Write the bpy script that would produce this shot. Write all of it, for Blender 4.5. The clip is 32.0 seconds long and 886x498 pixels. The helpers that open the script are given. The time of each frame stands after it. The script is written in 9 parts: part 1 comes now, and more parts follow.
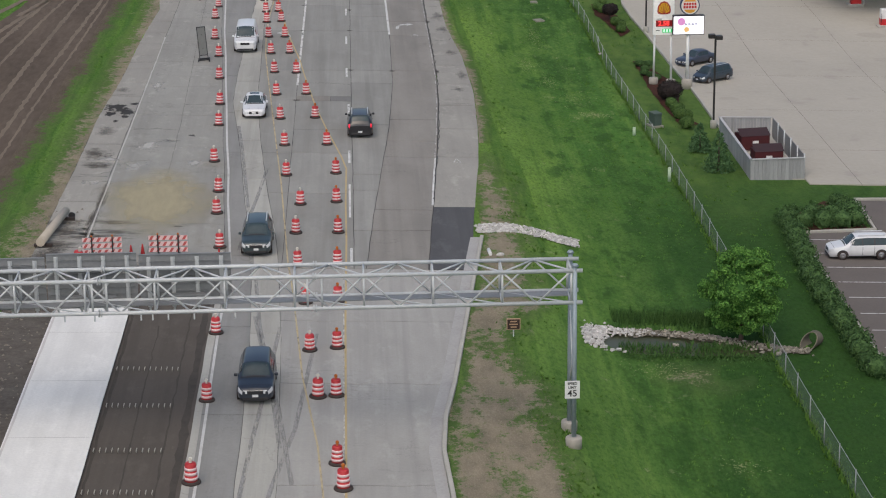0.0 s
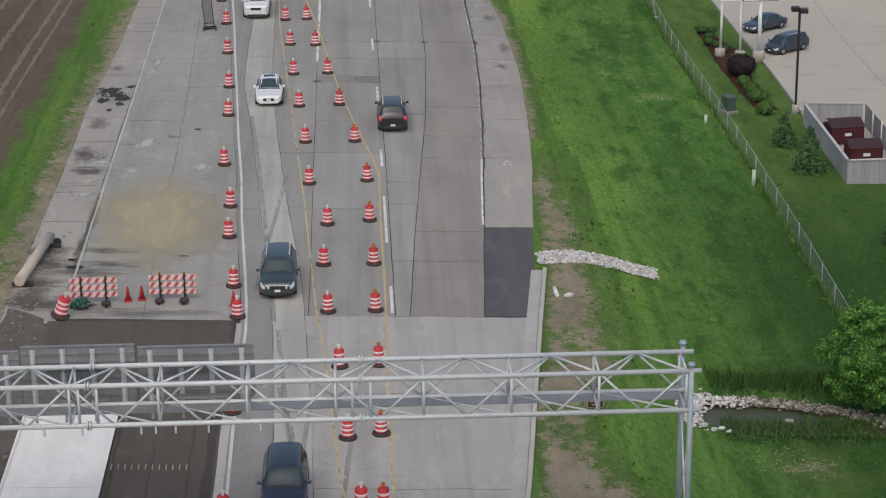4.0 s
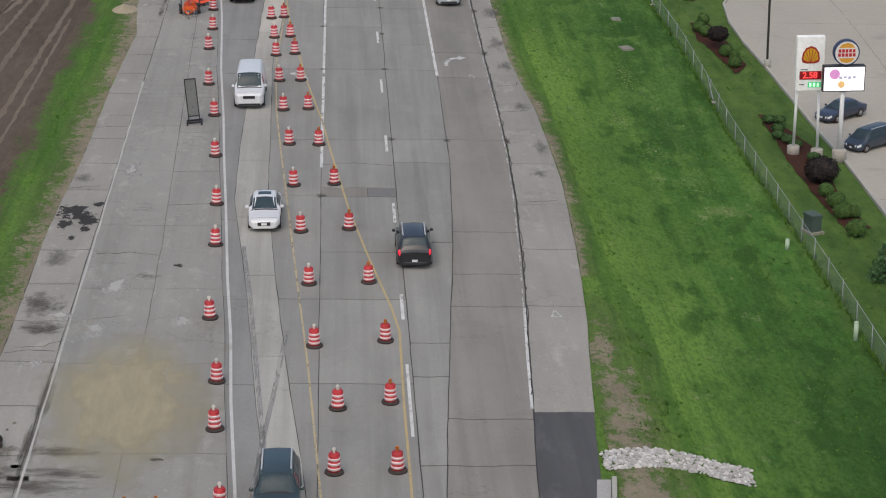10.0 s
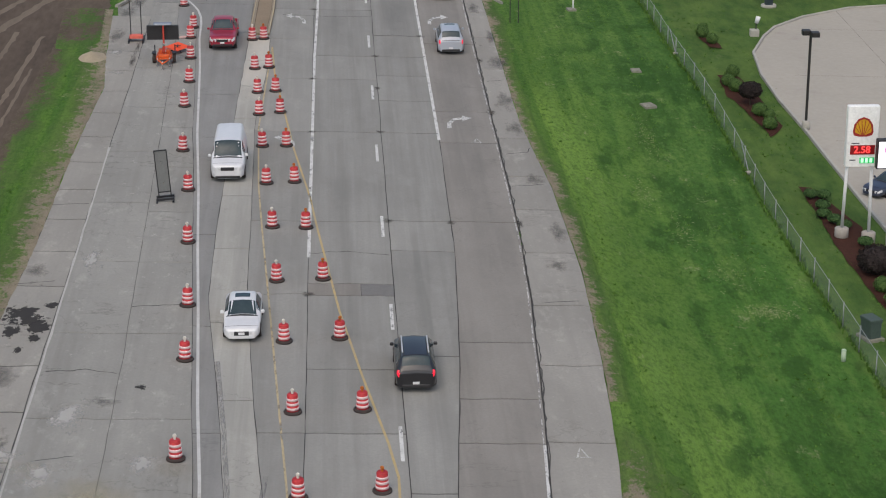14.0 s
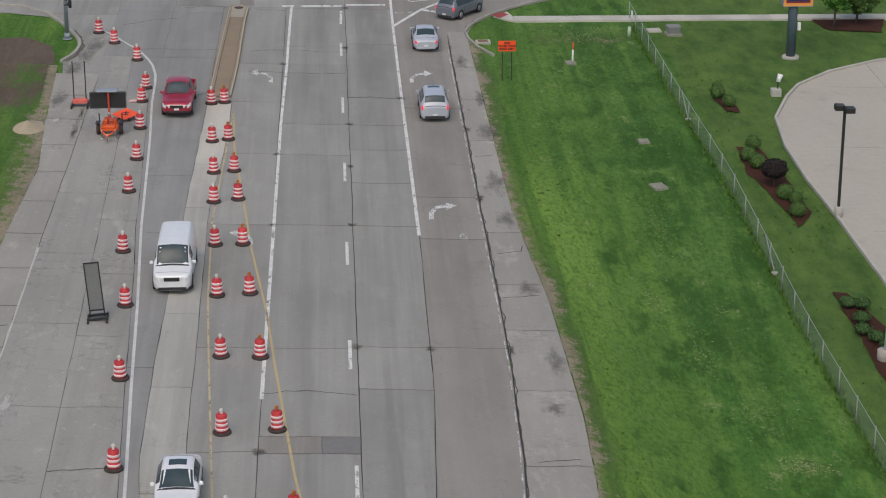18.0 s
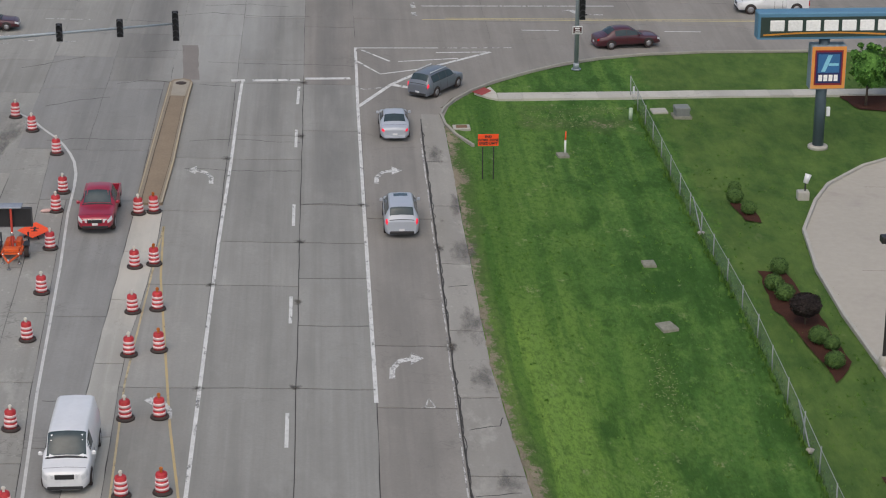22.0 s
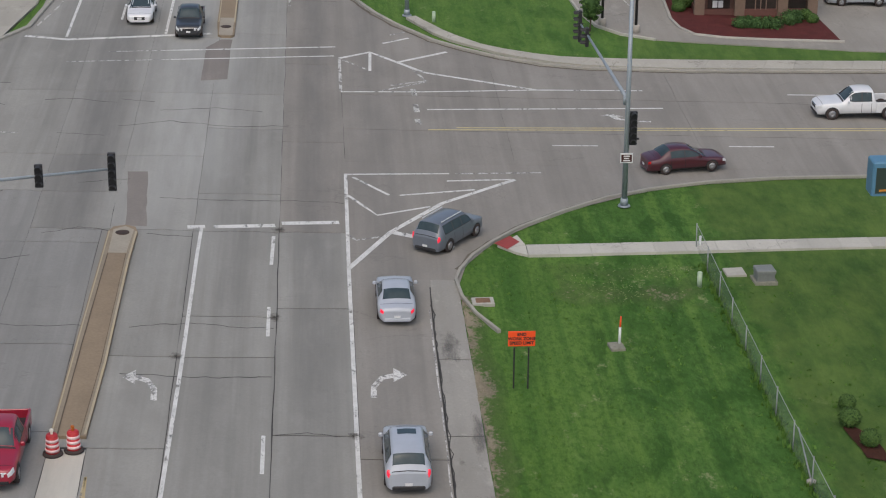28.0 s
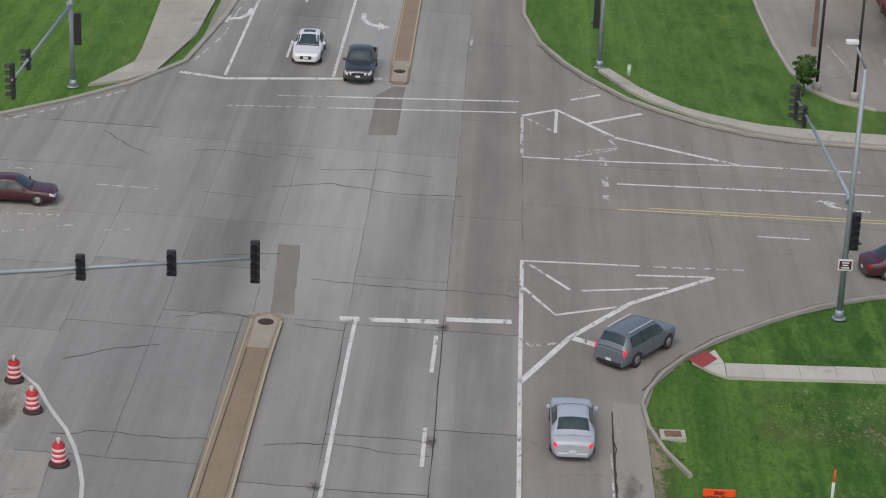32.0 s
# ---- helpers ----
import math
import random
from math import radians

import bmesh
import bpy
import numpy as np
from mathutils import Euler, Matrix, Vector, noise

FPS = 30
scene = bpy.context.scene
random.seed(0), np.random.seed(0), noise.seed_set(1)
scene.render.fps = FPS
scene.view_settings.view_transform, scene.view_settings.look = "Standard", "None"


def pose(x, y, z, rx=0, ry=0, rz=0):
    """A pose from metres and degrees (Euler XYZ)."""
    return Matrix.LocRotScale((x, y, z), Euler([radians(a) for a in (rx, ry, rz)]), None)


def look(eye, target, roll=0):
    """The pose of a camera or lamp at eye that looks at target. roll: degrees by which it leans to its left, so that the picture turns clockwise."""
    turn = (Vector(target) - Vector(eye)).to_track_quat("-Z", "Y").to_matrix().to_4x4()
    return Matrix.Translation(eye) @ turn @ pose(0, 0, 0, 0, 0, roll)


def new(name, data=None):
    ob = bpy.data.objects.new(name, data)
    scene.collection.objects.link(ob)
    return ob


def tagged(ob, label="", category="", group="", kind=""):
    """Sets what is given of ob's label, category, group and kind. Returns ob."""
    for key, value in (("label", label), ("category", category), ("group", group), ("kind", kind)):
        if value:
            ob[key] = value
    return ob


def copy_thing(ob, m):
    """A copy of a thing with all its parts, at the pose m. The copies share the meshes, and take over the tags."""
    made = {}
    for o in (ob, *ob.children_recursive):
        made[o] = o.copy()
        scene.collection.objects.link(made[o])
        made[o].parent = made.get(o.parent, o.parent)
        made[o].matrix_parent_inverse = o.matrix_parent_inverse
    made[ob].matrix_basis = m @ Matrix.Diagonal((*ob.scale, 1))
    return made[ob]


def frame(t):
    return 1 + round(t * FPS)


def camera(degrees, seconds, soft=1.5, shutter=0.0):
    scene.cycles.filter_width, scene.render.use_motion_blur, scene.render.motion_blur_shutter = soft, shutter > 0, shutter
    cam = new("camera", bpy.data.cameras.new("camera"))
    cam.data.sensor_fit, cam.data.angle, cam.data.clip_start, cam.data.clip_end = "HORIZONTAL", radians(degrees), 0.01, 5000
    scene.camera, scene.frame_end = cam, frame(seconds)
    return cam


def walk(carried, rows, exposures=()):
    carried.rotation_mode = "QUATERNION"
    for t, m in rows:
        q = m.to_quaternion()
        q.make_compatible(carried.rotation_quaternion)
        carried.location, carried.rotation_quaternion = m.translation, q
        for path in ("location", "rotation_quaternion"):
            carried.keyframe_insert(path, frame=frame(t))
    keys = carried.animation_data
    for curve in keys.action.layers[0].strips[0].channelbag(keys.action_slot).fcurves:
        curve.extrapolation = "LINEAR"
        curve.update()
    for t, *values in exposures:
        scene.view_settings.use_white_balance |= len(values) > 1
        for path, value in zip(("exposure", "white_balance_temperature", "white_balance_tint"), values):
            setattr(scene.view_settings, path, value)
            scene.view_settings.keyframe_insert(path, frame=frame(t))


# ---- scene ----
cam = camera(22.59, 32.0, soft=1.1)
PATH = [
    (0, (0.436, -91.558, 35.050), (0.5138, -89.6445, 34.4749), -0.61),
    (0.5, (0.363, -88.687, 35.023), (0.4385, -86.7871, 34.4032), -0.57),
    (1, (0.244, -85.774, 35.177), (0.3186, -83.8858, 34.5223), -0.64),
    (1.5, (0.134, -83.024, 35.182), (0.2068, -81.1365, 34.5255), -0.72),
    (2, (-0.155, -80.232, 35.282), (-0.0809, -78.3446, 34.6231), -0.67),
    (3, (-0.814, -75.160, 35.332), (-0.7379, -73.2735, 34.6731), -0.60),
    (4, (-1.418, -70.496, 35.501), (-1.3395, -68.6097, 34.8390), -0.54),
    (4.5, (-1.570, -68.251, 35.489), (-1.4921, -66.3653, 34.8284), -0.61),
    (6.5, (-2.263, -59.848, 35.469), (-2.1834, -57.9620, 34.8084), -0.62),
    (7, (-2.374, -57.982, 35.450), (-2.2931, -56.0957, 34.7896), -0.55),
    (8, (-2.378, -54.412, 35.464), (-2.2957, -52.5267, 34.8022), -0.53),
    (9, (-2.215, -50.701, 35.512), (-2.1320, -48.8167, 34.8482), -0.48),
    (10, (-2.225, -47.014, 35.492), (-2.1403, -45.1298, 34.8278), -0.41),
    (11, (-2.177, -43.312, 35.574), (-2.0909, -41.4276, 34.9093), -0.33),
    (12, (-2.219, -39.431, 35.595), (-2.1301, -37.5466, 34.9299), -0.21),
    (13, (-2.278, -35.432, 35.687), (-2.1871, -33.5501, 35.0170), -0.16),
    (14, (-2.159, -31.449, 35.495), (-2.0655, -29.5669, 34.8239), -0.02),
    (14.5, (-2.001, -29.400, 35.485), (-1.9080, -27.5190, 34.8126), -0.05),
    (16.5, (-1.294, -20.896, 35.755), (-1.1986, -19.0176, 35.0734), -0.11),
    (17, (-1.088, -18.618, 36.296), (-0.9919, -16.7435, 35.6051), 0.08),
    (18, (-0.497, -14.279, 36.332), (-0.4015, -12.4051, 35.6404), 0.03),
    (19, (0.001, -9.657, 36.133), (0.0992, -7.7827, 35.4429), 0.10),
    (20, (0.644, -4.646, 36.326), (0.7433, -2.7729, 35.6304), 0.22),
    (21, (1.218, 0.727, 36.416), (1.3181, 2.5985, 35.7178), 0.35),
    (22, (1.845, 6.298, 36.503), (1.9444, 8.1672, 35.7995), 0.15),
    (23, (2.082, 11.616, 36.599), (2.1834, 13.4832, 35.8899), 0.22),
    (24, (2.218, 16.840, 36.548), (2.3197, 18.7056, 35.8348), 0.19),
    (25, (2.131, 22.097, 36.325), (2.2364, 23.9609, 35.6084), 0.27),
    (25.5, (2.158, 24.546, 36.322), (2.2636, 26.4091, 35.6030), 0.25),
    (27.5, (2.158, 33.776, 36.202), (2.2680, 35.6365, 35.4759), 0.35),
    (28, (2.194, 35.956, 36.120), (2.3038, 37.8164, 35.3941), 0.42),
    (29, (2.329, 40.235, 36.086), (2.4392, 42.0939, 35.3567), 0.46),
    (30, (2.510, 44.267, 36.022), (2.6195, 46.1253, 35.2898), 0.54),
    (30.5, (2.472, 45.896, 36.030), (2.5805, 47.7537, 35.2968), 0.61),
    (31, (2.353, 47.477, 35.982), (2.4376, 49.3354, 35.2468), 0.92),
    (31.5, (2.179, 48.683, 35.992), (2.2129, 50.5419, 35.2541), 1.40),
    (32, (2.071, 49.476, 35.905), (2.0280, 51.3340, 35.1664), 2.02),
]
walk(cam, [(t, look(eye, target, roll)) for t, eye, target, roll in PATH])

# ---- light ----
world = bpy.data.worlds.new("sky")
scene.world = world
world.use_nodes = True
wn = world.node_tree
sky = wn.nodes.new("ShaderNodeTexSky")
sky.sky_type = "NISHITA"
sky.sun_disc = False
sky.sun_elevation, sky.sun_rotation = radians(55), radians(200)
sky.air_density, sky.dust_density, sky.ozone_density = 1.0, 4.0, 1.0
wn.nodes["Background"].inputs["Strength"].default_value = 0.148
wn.links.new(sky.outputs["Color"], wn.nodes["Background"].inputs["Color"])
sun = new("sun", bpy.data.lights.new("sun", "SUN"))
sun.data.energy, sun.data.angle, sun.data.color = 0.75, radians(80), (1.0, 0.94, 0.82)
sun.matrix_world = look((20, -60, 90), (0, 0, 0))
scene.view_settings.exposure = 0.0

# ---- ground shape: the road falls to the east, the verge dips into a ditch ----
FALL = 0.03317


def ease(a, b, v):
    v = min(1.0, max(0.0, (v - a) / (b - a)))
    return v * v * (3 - 2 * v)


def ditch(x, y):
    return -1.2 * ease(8.5, 14.5, x) * (1 - ease(78, 106, y))


def height(x, y):
    return -FALL * x + ditch(x, y)


def lerp_at(rows, y):
    """The x of a line given by (y, x) rows at a y."""
    if y <= rows[0][0]:
        return rows[0][1]
    for (y0, x0), (y1, x1) in zip(rows, rows[1:]):
        if y <= y1:
            return x0 + (x1 - x0) * (y - y0) / (y1 - y0)
    return rows[-1][1]


# ---- materials ----
def shade(name, base, dark=None, rough=0.8, metal=0.0, broad=0.4, fine=8.0, amount=0.5, bump=0.15, vary=0.0, stain=None, stain_scale=0.25,
          stain_at=0.6, emit=0.0, spec=0.4, stretch=None, bump_dist=0.01):
    """A surface with broad and fine variation, optional stains and bump. broad, fine: noise scales per metre."""
    m = bpy.data.materials.new(name)
    m.use_nodes = True
    nt = m.node_tree
    n, k = nt.nodes, nt.links
    bsdf = n["Principled BSDF"]
    bsdf.inputs["Roughness"].default_value = rough
    bsdf.inputs["Metallic"].default_value = metal
    bsdf.inputs["Specular IOR Level"].default_value = spec
    dark = dark or tuple(c * 0.7 for c in base)
    tc = n.new("ShaderNodeTexCoord")
    src = tc.outputs["Object"]
    if stretch:
        mp = n.new("ShaderNodeMapping")
        mp.inputs["Scale"].default_value = stretch
        k.new(src, mp.inputs["Vector"])
        src = mp.outputs["Vector"]

    def tex(scale, detail):
        t = n.new("ShaderNodeTexNoise")
        t.inputs["Scale"].default_value, t.inputs["Detail"].default_value, t.inputs["Roughness"].default_value = scale, detail, 0.6
        k.new(src, t.inputs["Vector"])
        return t.outputs["Fac"]

    def ramp(fac, lo, hi):
        r = n.new("ShaderNodeMapRange")
        r.inputs["From Min"].default_value, r.inputs["From Max"].default_value = lo, hi
        k.new(fac, r.inputs["Value"])
        return r.outputs["Result"]

    def mix(fac, a, b, mode="MIX"):
        x = n.new("ShaderNodeMix")
        x.data_type, x.blend_type = "RGBA", mode
        for key, v in ((0, fac), (6, a), (7, b)):
            if hasattr(v, "is_linked"):
                k.new(v, x.inputs[key])
            else:
                x.inputs[key].default_value = (*v, 1) if isinstance(v, tuple) else v
        return x.outputs[2]

    big, small = tex(broad, 4.0), tex(fine, 6.0)
    both = n.new("ShaderNodeMath")
    both.operation = "ADD"
    k.new(ramp(big, 0.32, 0.68), both.inputs[0])
    k.new(ramp(small, 0.3, 0.7), both.inputs[1])
    half = n.new("ShaderNodeMath")
    half.operation = "MULTIPLY"
    half.inputs[1].default_value = amount
    k.new(both.outputs[0], half.inputs[0])
    col = mix(half.outputs[0], base, dark)
    if stain:
        col = mix(ramp(tex(stain_scale, 7.0), stain_at, stain_at + 0.12), col, stain)
    if vary:
        info = n.new("ShaderNodeObjectInfo")
        r = n.new("ShaderNodeMapRange")
        r.inputs["To Min"].default_value, r.inputs["To Max"].default_value = 1 - vary, 1 + vary
        k.new(info.outputs["Random"], r.inputs["Value"])
        hv = n.new("ShaderNodeHueSaturation")
        k.new(r.outputs["Result"], hv.inputs["Value"])
        k.new(col, hv.inputs["Color"])
        col = hv.outputs["Color"]
    k.new(col, bsdf.inputs["Base Color"])
    if emit:
        k.new(col, bsdf.inputs["Emission Color"])
        bsdf.inputs["Emission Strength"].default_value = emit
    if bump:
        b = n.new("ShaderNodeBump")
        b.inputs["Strength"].default_value, b.inputs["Distance"].default_value = bump, bump_dist
        k.new(small, b.inputs["Height"])
        k.new(b.outputs["Normal"], bsdf.inputs["Normal"])
    return m


class Nodes:
    """Short forms for wiring a node material."""

    def __init__(self, name, rough, spec=0.3):
        self.m = bpy.data.materials.new(name)
        self.m.use_nodes = True
        self.n, self.k = self.m.node_tree.nodes, self.m.node_tree.links
        self.b = self.n["Principled BSDF"]
        self.b.inputs["Roughness"].default_value, self.b.inputs["Specular IOR Level"].default_value = rough, spec
        self.at = self.n.new("ShaderNodeTexCoord").outputs["Object"]
        sep = self.n.new("ShaderNodeSeparateXYZ")
        self.k.new(self.at, sep.inputs[0])
        self.x, self.y = sep.outputs[0], sep.outputs[1]

    def put(self, socket, v):
        if hasattr(v, "is_linked"):
            self.k.new(v, socket)
        else:
            socket.default_value = (*v, 1) if isinstance(v, tuple) else v

    def noise(self, scale, detail=5.0, stretch=(1, 1, 1), rough=0.6, shift=0.0):
        mp, t = self.n.new("ShaderNodeMapping"), self.n.new("ShaderNodeTexNoise")
        mp.inputs["Scale"].default_value, mp.inputs["Location"].default_value = stretch, (shift, shift, shift)
        t.inputs["Scale"].default_value, t.inputs["Detail"].default_value, t.inputs["Roughness"].default_value = scale, detail, rough
        self.k.new(self.at, mp.inputs["Vector"])
        self.k.new(mp.outputs[0], t.inputs["Vector"])
        return t.outputs["Fac"]

    def ramp(self, v, lo, hi, a=0.0, b=1.0):
        r = self.n.new("ShaderNodeMapRange")
        for key, w in (("From Min", lo), ("From Max", hi), ("To Min", a), ("To Max", b)):
            r.inputs[key].default_value = w
        self.k.new(v, r.inputs["Value"])
        return r.outputs[0]

    def math(self, op, a, b=0.0):
        q = self.n.new("ShaderNodeMath")
        q.operation = op
        self.put(q.inputs[0], a)
        self.put(q.inputs[1], b)
        return q.outputs[0]

    def mix(self, f, a, b, mode="MIX"):
        x = self.n.new("ShaderNodeMix")
        x.data_type, x.blend_type = "RGBA", mode
        for key, v in ((0, f), (6, a), (7, b)):
            self.put(x.inputs[key], v)
        return x.outputs[2]

    def done(self, colour, height_=None, strength=0.2, dist=0.01):
        self.put(self.b.inputs["Base Color"], colour)
        if height_ is not None:
            bp = self.n.new("ShaderNodeBump")
            bp.inputs["Strength"].default_value, bp.inputs["Distance"].default_value = strength, dist
            self.k.new(height_, bp.inputs["Height"])
            self.k.new(bp.outputs[0], self.b.inputs["Normal"])
        return self.m


def tint(c, f):
    return tuple(v * f for v in c)


def pavement(name, base, vary=0.03, streak=0.5, spots=0.6, pale=0.0, cracks=0.5, lanes=(), seed=0.0, flecks=0.0):
    """Worn road concrete: long drips and wheel paths, blotches, scuffs, hair cracks; lanes are oil bands (x, half width) near the crossing."""
    w = Nodes(name, 0.87)
    fine = w.noise(8.0, 6.0, rough=0.65, shift=seed)
    col = w.mix(w.ramp(w.noise(0.3, 5.0, (1, 0.4, 1), shift=seed), 0.36, 0.66), tint(base, 1.06), tint(base, 0.86))
    col = w.mix(w.ramp(w.noise(1.25, 4.0, (1, 0.02, 1), shift=seed), 0.44, 0.68, 0.0, streak), col, tint(base, 0.68))
    col = w.mix(w.ramp(w.noise(2.6, 3.0, (1, 0.03, 1), shift=seed + 3), 0.52, 0.72, 0.0, streak * 0.6), col, tint(base, 1.2))
    col = w.mix(w.ramp(fine, 0.38, 0.66, 0.0, 0.30), col, tint(base, 0.72))
    if pale:
        col = w.mix(w.ramp(w.noise(0.75, 8.0, (1, 0.45, 1), 0.7, seed + 5), 0.56, 0.68, 0.0, pale), col, tint(base, 1.42))
    if flecks:
        col = w.mix(w.ramp(w.noise(2.6, 8.0, (1, 0.6, 1), 0.75, seed + 6), 0.60, 0.68, 0.0, flecks), col, tint(base, 1.5))
        col = w.mix(w.ramp(w.noise(4.0, 8.0, (1, 0.6, 1), 0.75, seed + 16), 0.62, 0.70, 0.0, flecks), col, tint(base, 0.5))
    if spots:
        col = w.mix(w.ramp(w.noise(0.9, 9.0, (1, 0.7, 1), 0.72, seed + 9), 0.63, 0.72, 0.0, spots), col, tint(base, 0.5))
    if cracks:
        for sc, st, sh in ((0.16, (0.5, 1, 1), 2.0), (0.4, (1, 0.6, 1), 7.0)):
            line_ = w.math("ABSOLUTE", w.math("SUBTRACT", w.noise(sc, 7.0, st, 0.62, seed + sh), 0.5))
            gate = w.ramp(w.noise(0.2, 2.0, shift=seed + sh + 20), 0.52, 0.6)
            col = w.mix(w.math("MULTIPLY", w.ramp(line_, 0.0015, 0.006, cracks, 0.0), gate), col, tint(base, 0.32))
    for c, hw, y0, y1, amount, tone in lanes:
        off = w.math("ABSOLUTE", w.math("SUBTRACT", w.math("ADD", w.x, w.ramp(w.noise(0.07, 3.0, shift=c), 0.3, 0.7, -0.25, 0.25)), c))
        band = w.math("MULTIPLY", w.ramp(off, hw * 0.3, hw, amount, 0.0), w.ramp(w.y, y0, y1))
        band = w.math("MULTIPLY", band, w.ramp(w.noise(1.1, 6.0, (1, 0.12, 1), 0.65, c), 0.28, 0.6, 0.35, 1.0))
        col = w.mix(band, col, tone)
    if vary:
        info = w.n.new("ShaderNodeObjectInfo")
        hv = w.n.new("ShaderNodeHueSaturation")
        w.k.new(w.ramp(info.outputs["Random"], 0, 1, 1 - vary, 1 + vary), hv.inputs["Value"])
        w.k.new(col, hv.inputs["Color"])
        col = hv.outputs["Color"]
    return w.done(col, fine, 0.12, 0.01)


OIL = (0.135, 0.132, 0.125)
OLD = pavement("old_concrete", (0.292, 0.287, 0.262), 0.065, 0.6, 0.22, 0.15, 0.1,
               ((-9.2, 1.4, 60, 122, 0.6, OIL), (-10.0, 3.6, 100, 116, 0.3, OIL), (-1.85, 1.1, 88, 126, 0.32, OIL), (1.9, 1.1, 88, 126, 0.5, OIL), (-5.0, 0.9, 88, 126, 0.15, OIL), (-4.6, 3.6, 122, 140, 0.55, (0.385, 0.39, 0.37))))
DRIVEN = pavement("driven_concrete", (0.266, 0.263, 0.247), 0.03, 0.55, 0.15, 0.1, 0.2, (), 2.0)
TURN = pavement("turn_lane_concrete", (0.268, 0.252, 0.225), 0.04, 0.45, 0.2, 0.1, 0.2, ((5.1, 1.3, 60, 110, 0.3, OIL), (1.9, 1.0, 128, 131, 0.5, OIL)), 4.0)
WORN = pavement("worn_left_concrete", (0.302, 0.296, 0.268), 0.03, 0.45, 0.35, 0.45, 0.4, (), 8.0, 0.6)
SHOULDER = pavement("shoulder_concrete", (0.325, 0.312, 0.278), 0.05, 0.25, 0.75, 0.45, 0.22, (), 12.0, 0.45)
STRIP = pavement("pale_strip_concrete", (0.405, 0.397, 0.356), 0.03, 0.6, 0.3, 0.2, 0.3, ((-6.9, 2.2, 90, 99, 0.7, (0.55, 0.52, 0.45)),), 16.0)
NEWER = pavement("newer_concrete", (0.368, 0.360, 0.333), 0.02, 0.5, 0.25, 0.3, 0.2, (), 20.0)
FRESH = pavement("fresh_concrete", (0.745, 0.738, 0.70), 0.01, 0.3, 0.12, 0.2, 0.0, (), 24.0)
OLDPATCH = shade("old_patch", (0.20, 0.195, 0.185), (0.15, 0.147, 0.14), 0.9, broad=2, fine=9.0)
ASPHALT = pavement("asphalt_patch", (0.098, 0.098, 0.101), 0.0, 0.5, 0.2, 0.5, 0.0, (), 28.0)
SEAL = shade("joint_seal", (0.035, 0.034, 0.032), (0.07, 0.067, 0.062), 0.8, broad=1.0, fine=6.0)
KERB = shade("kerb_concrete", (0.45, 0.435, 0.385), (0.34, 0.328, 0.29), 0.85, broad=0.6, fine=6.0)
LOT = shade("lot_concrete", (0.43, 0.40, 0.34), (0.36, 0.335, 0.283), 0.85, broad=0.15, fine=3.0, stain=(0.33, 0.30, 0.265), stain_scale=0.3, stain_at=0.6, vary=0.03)
KERB_OLD = shade("weathered_kerb", (0.37, 0.355, 0.31), (0.27, 0.26, 0.228), 0.9, broad=0.8, fine=8.0)
BROWN = shade("tan_median_concrete", (0.285, 0.222, 0.150), (0.205, 0.158, 0.108), 0.9, broad=0.6, fine=8.0)


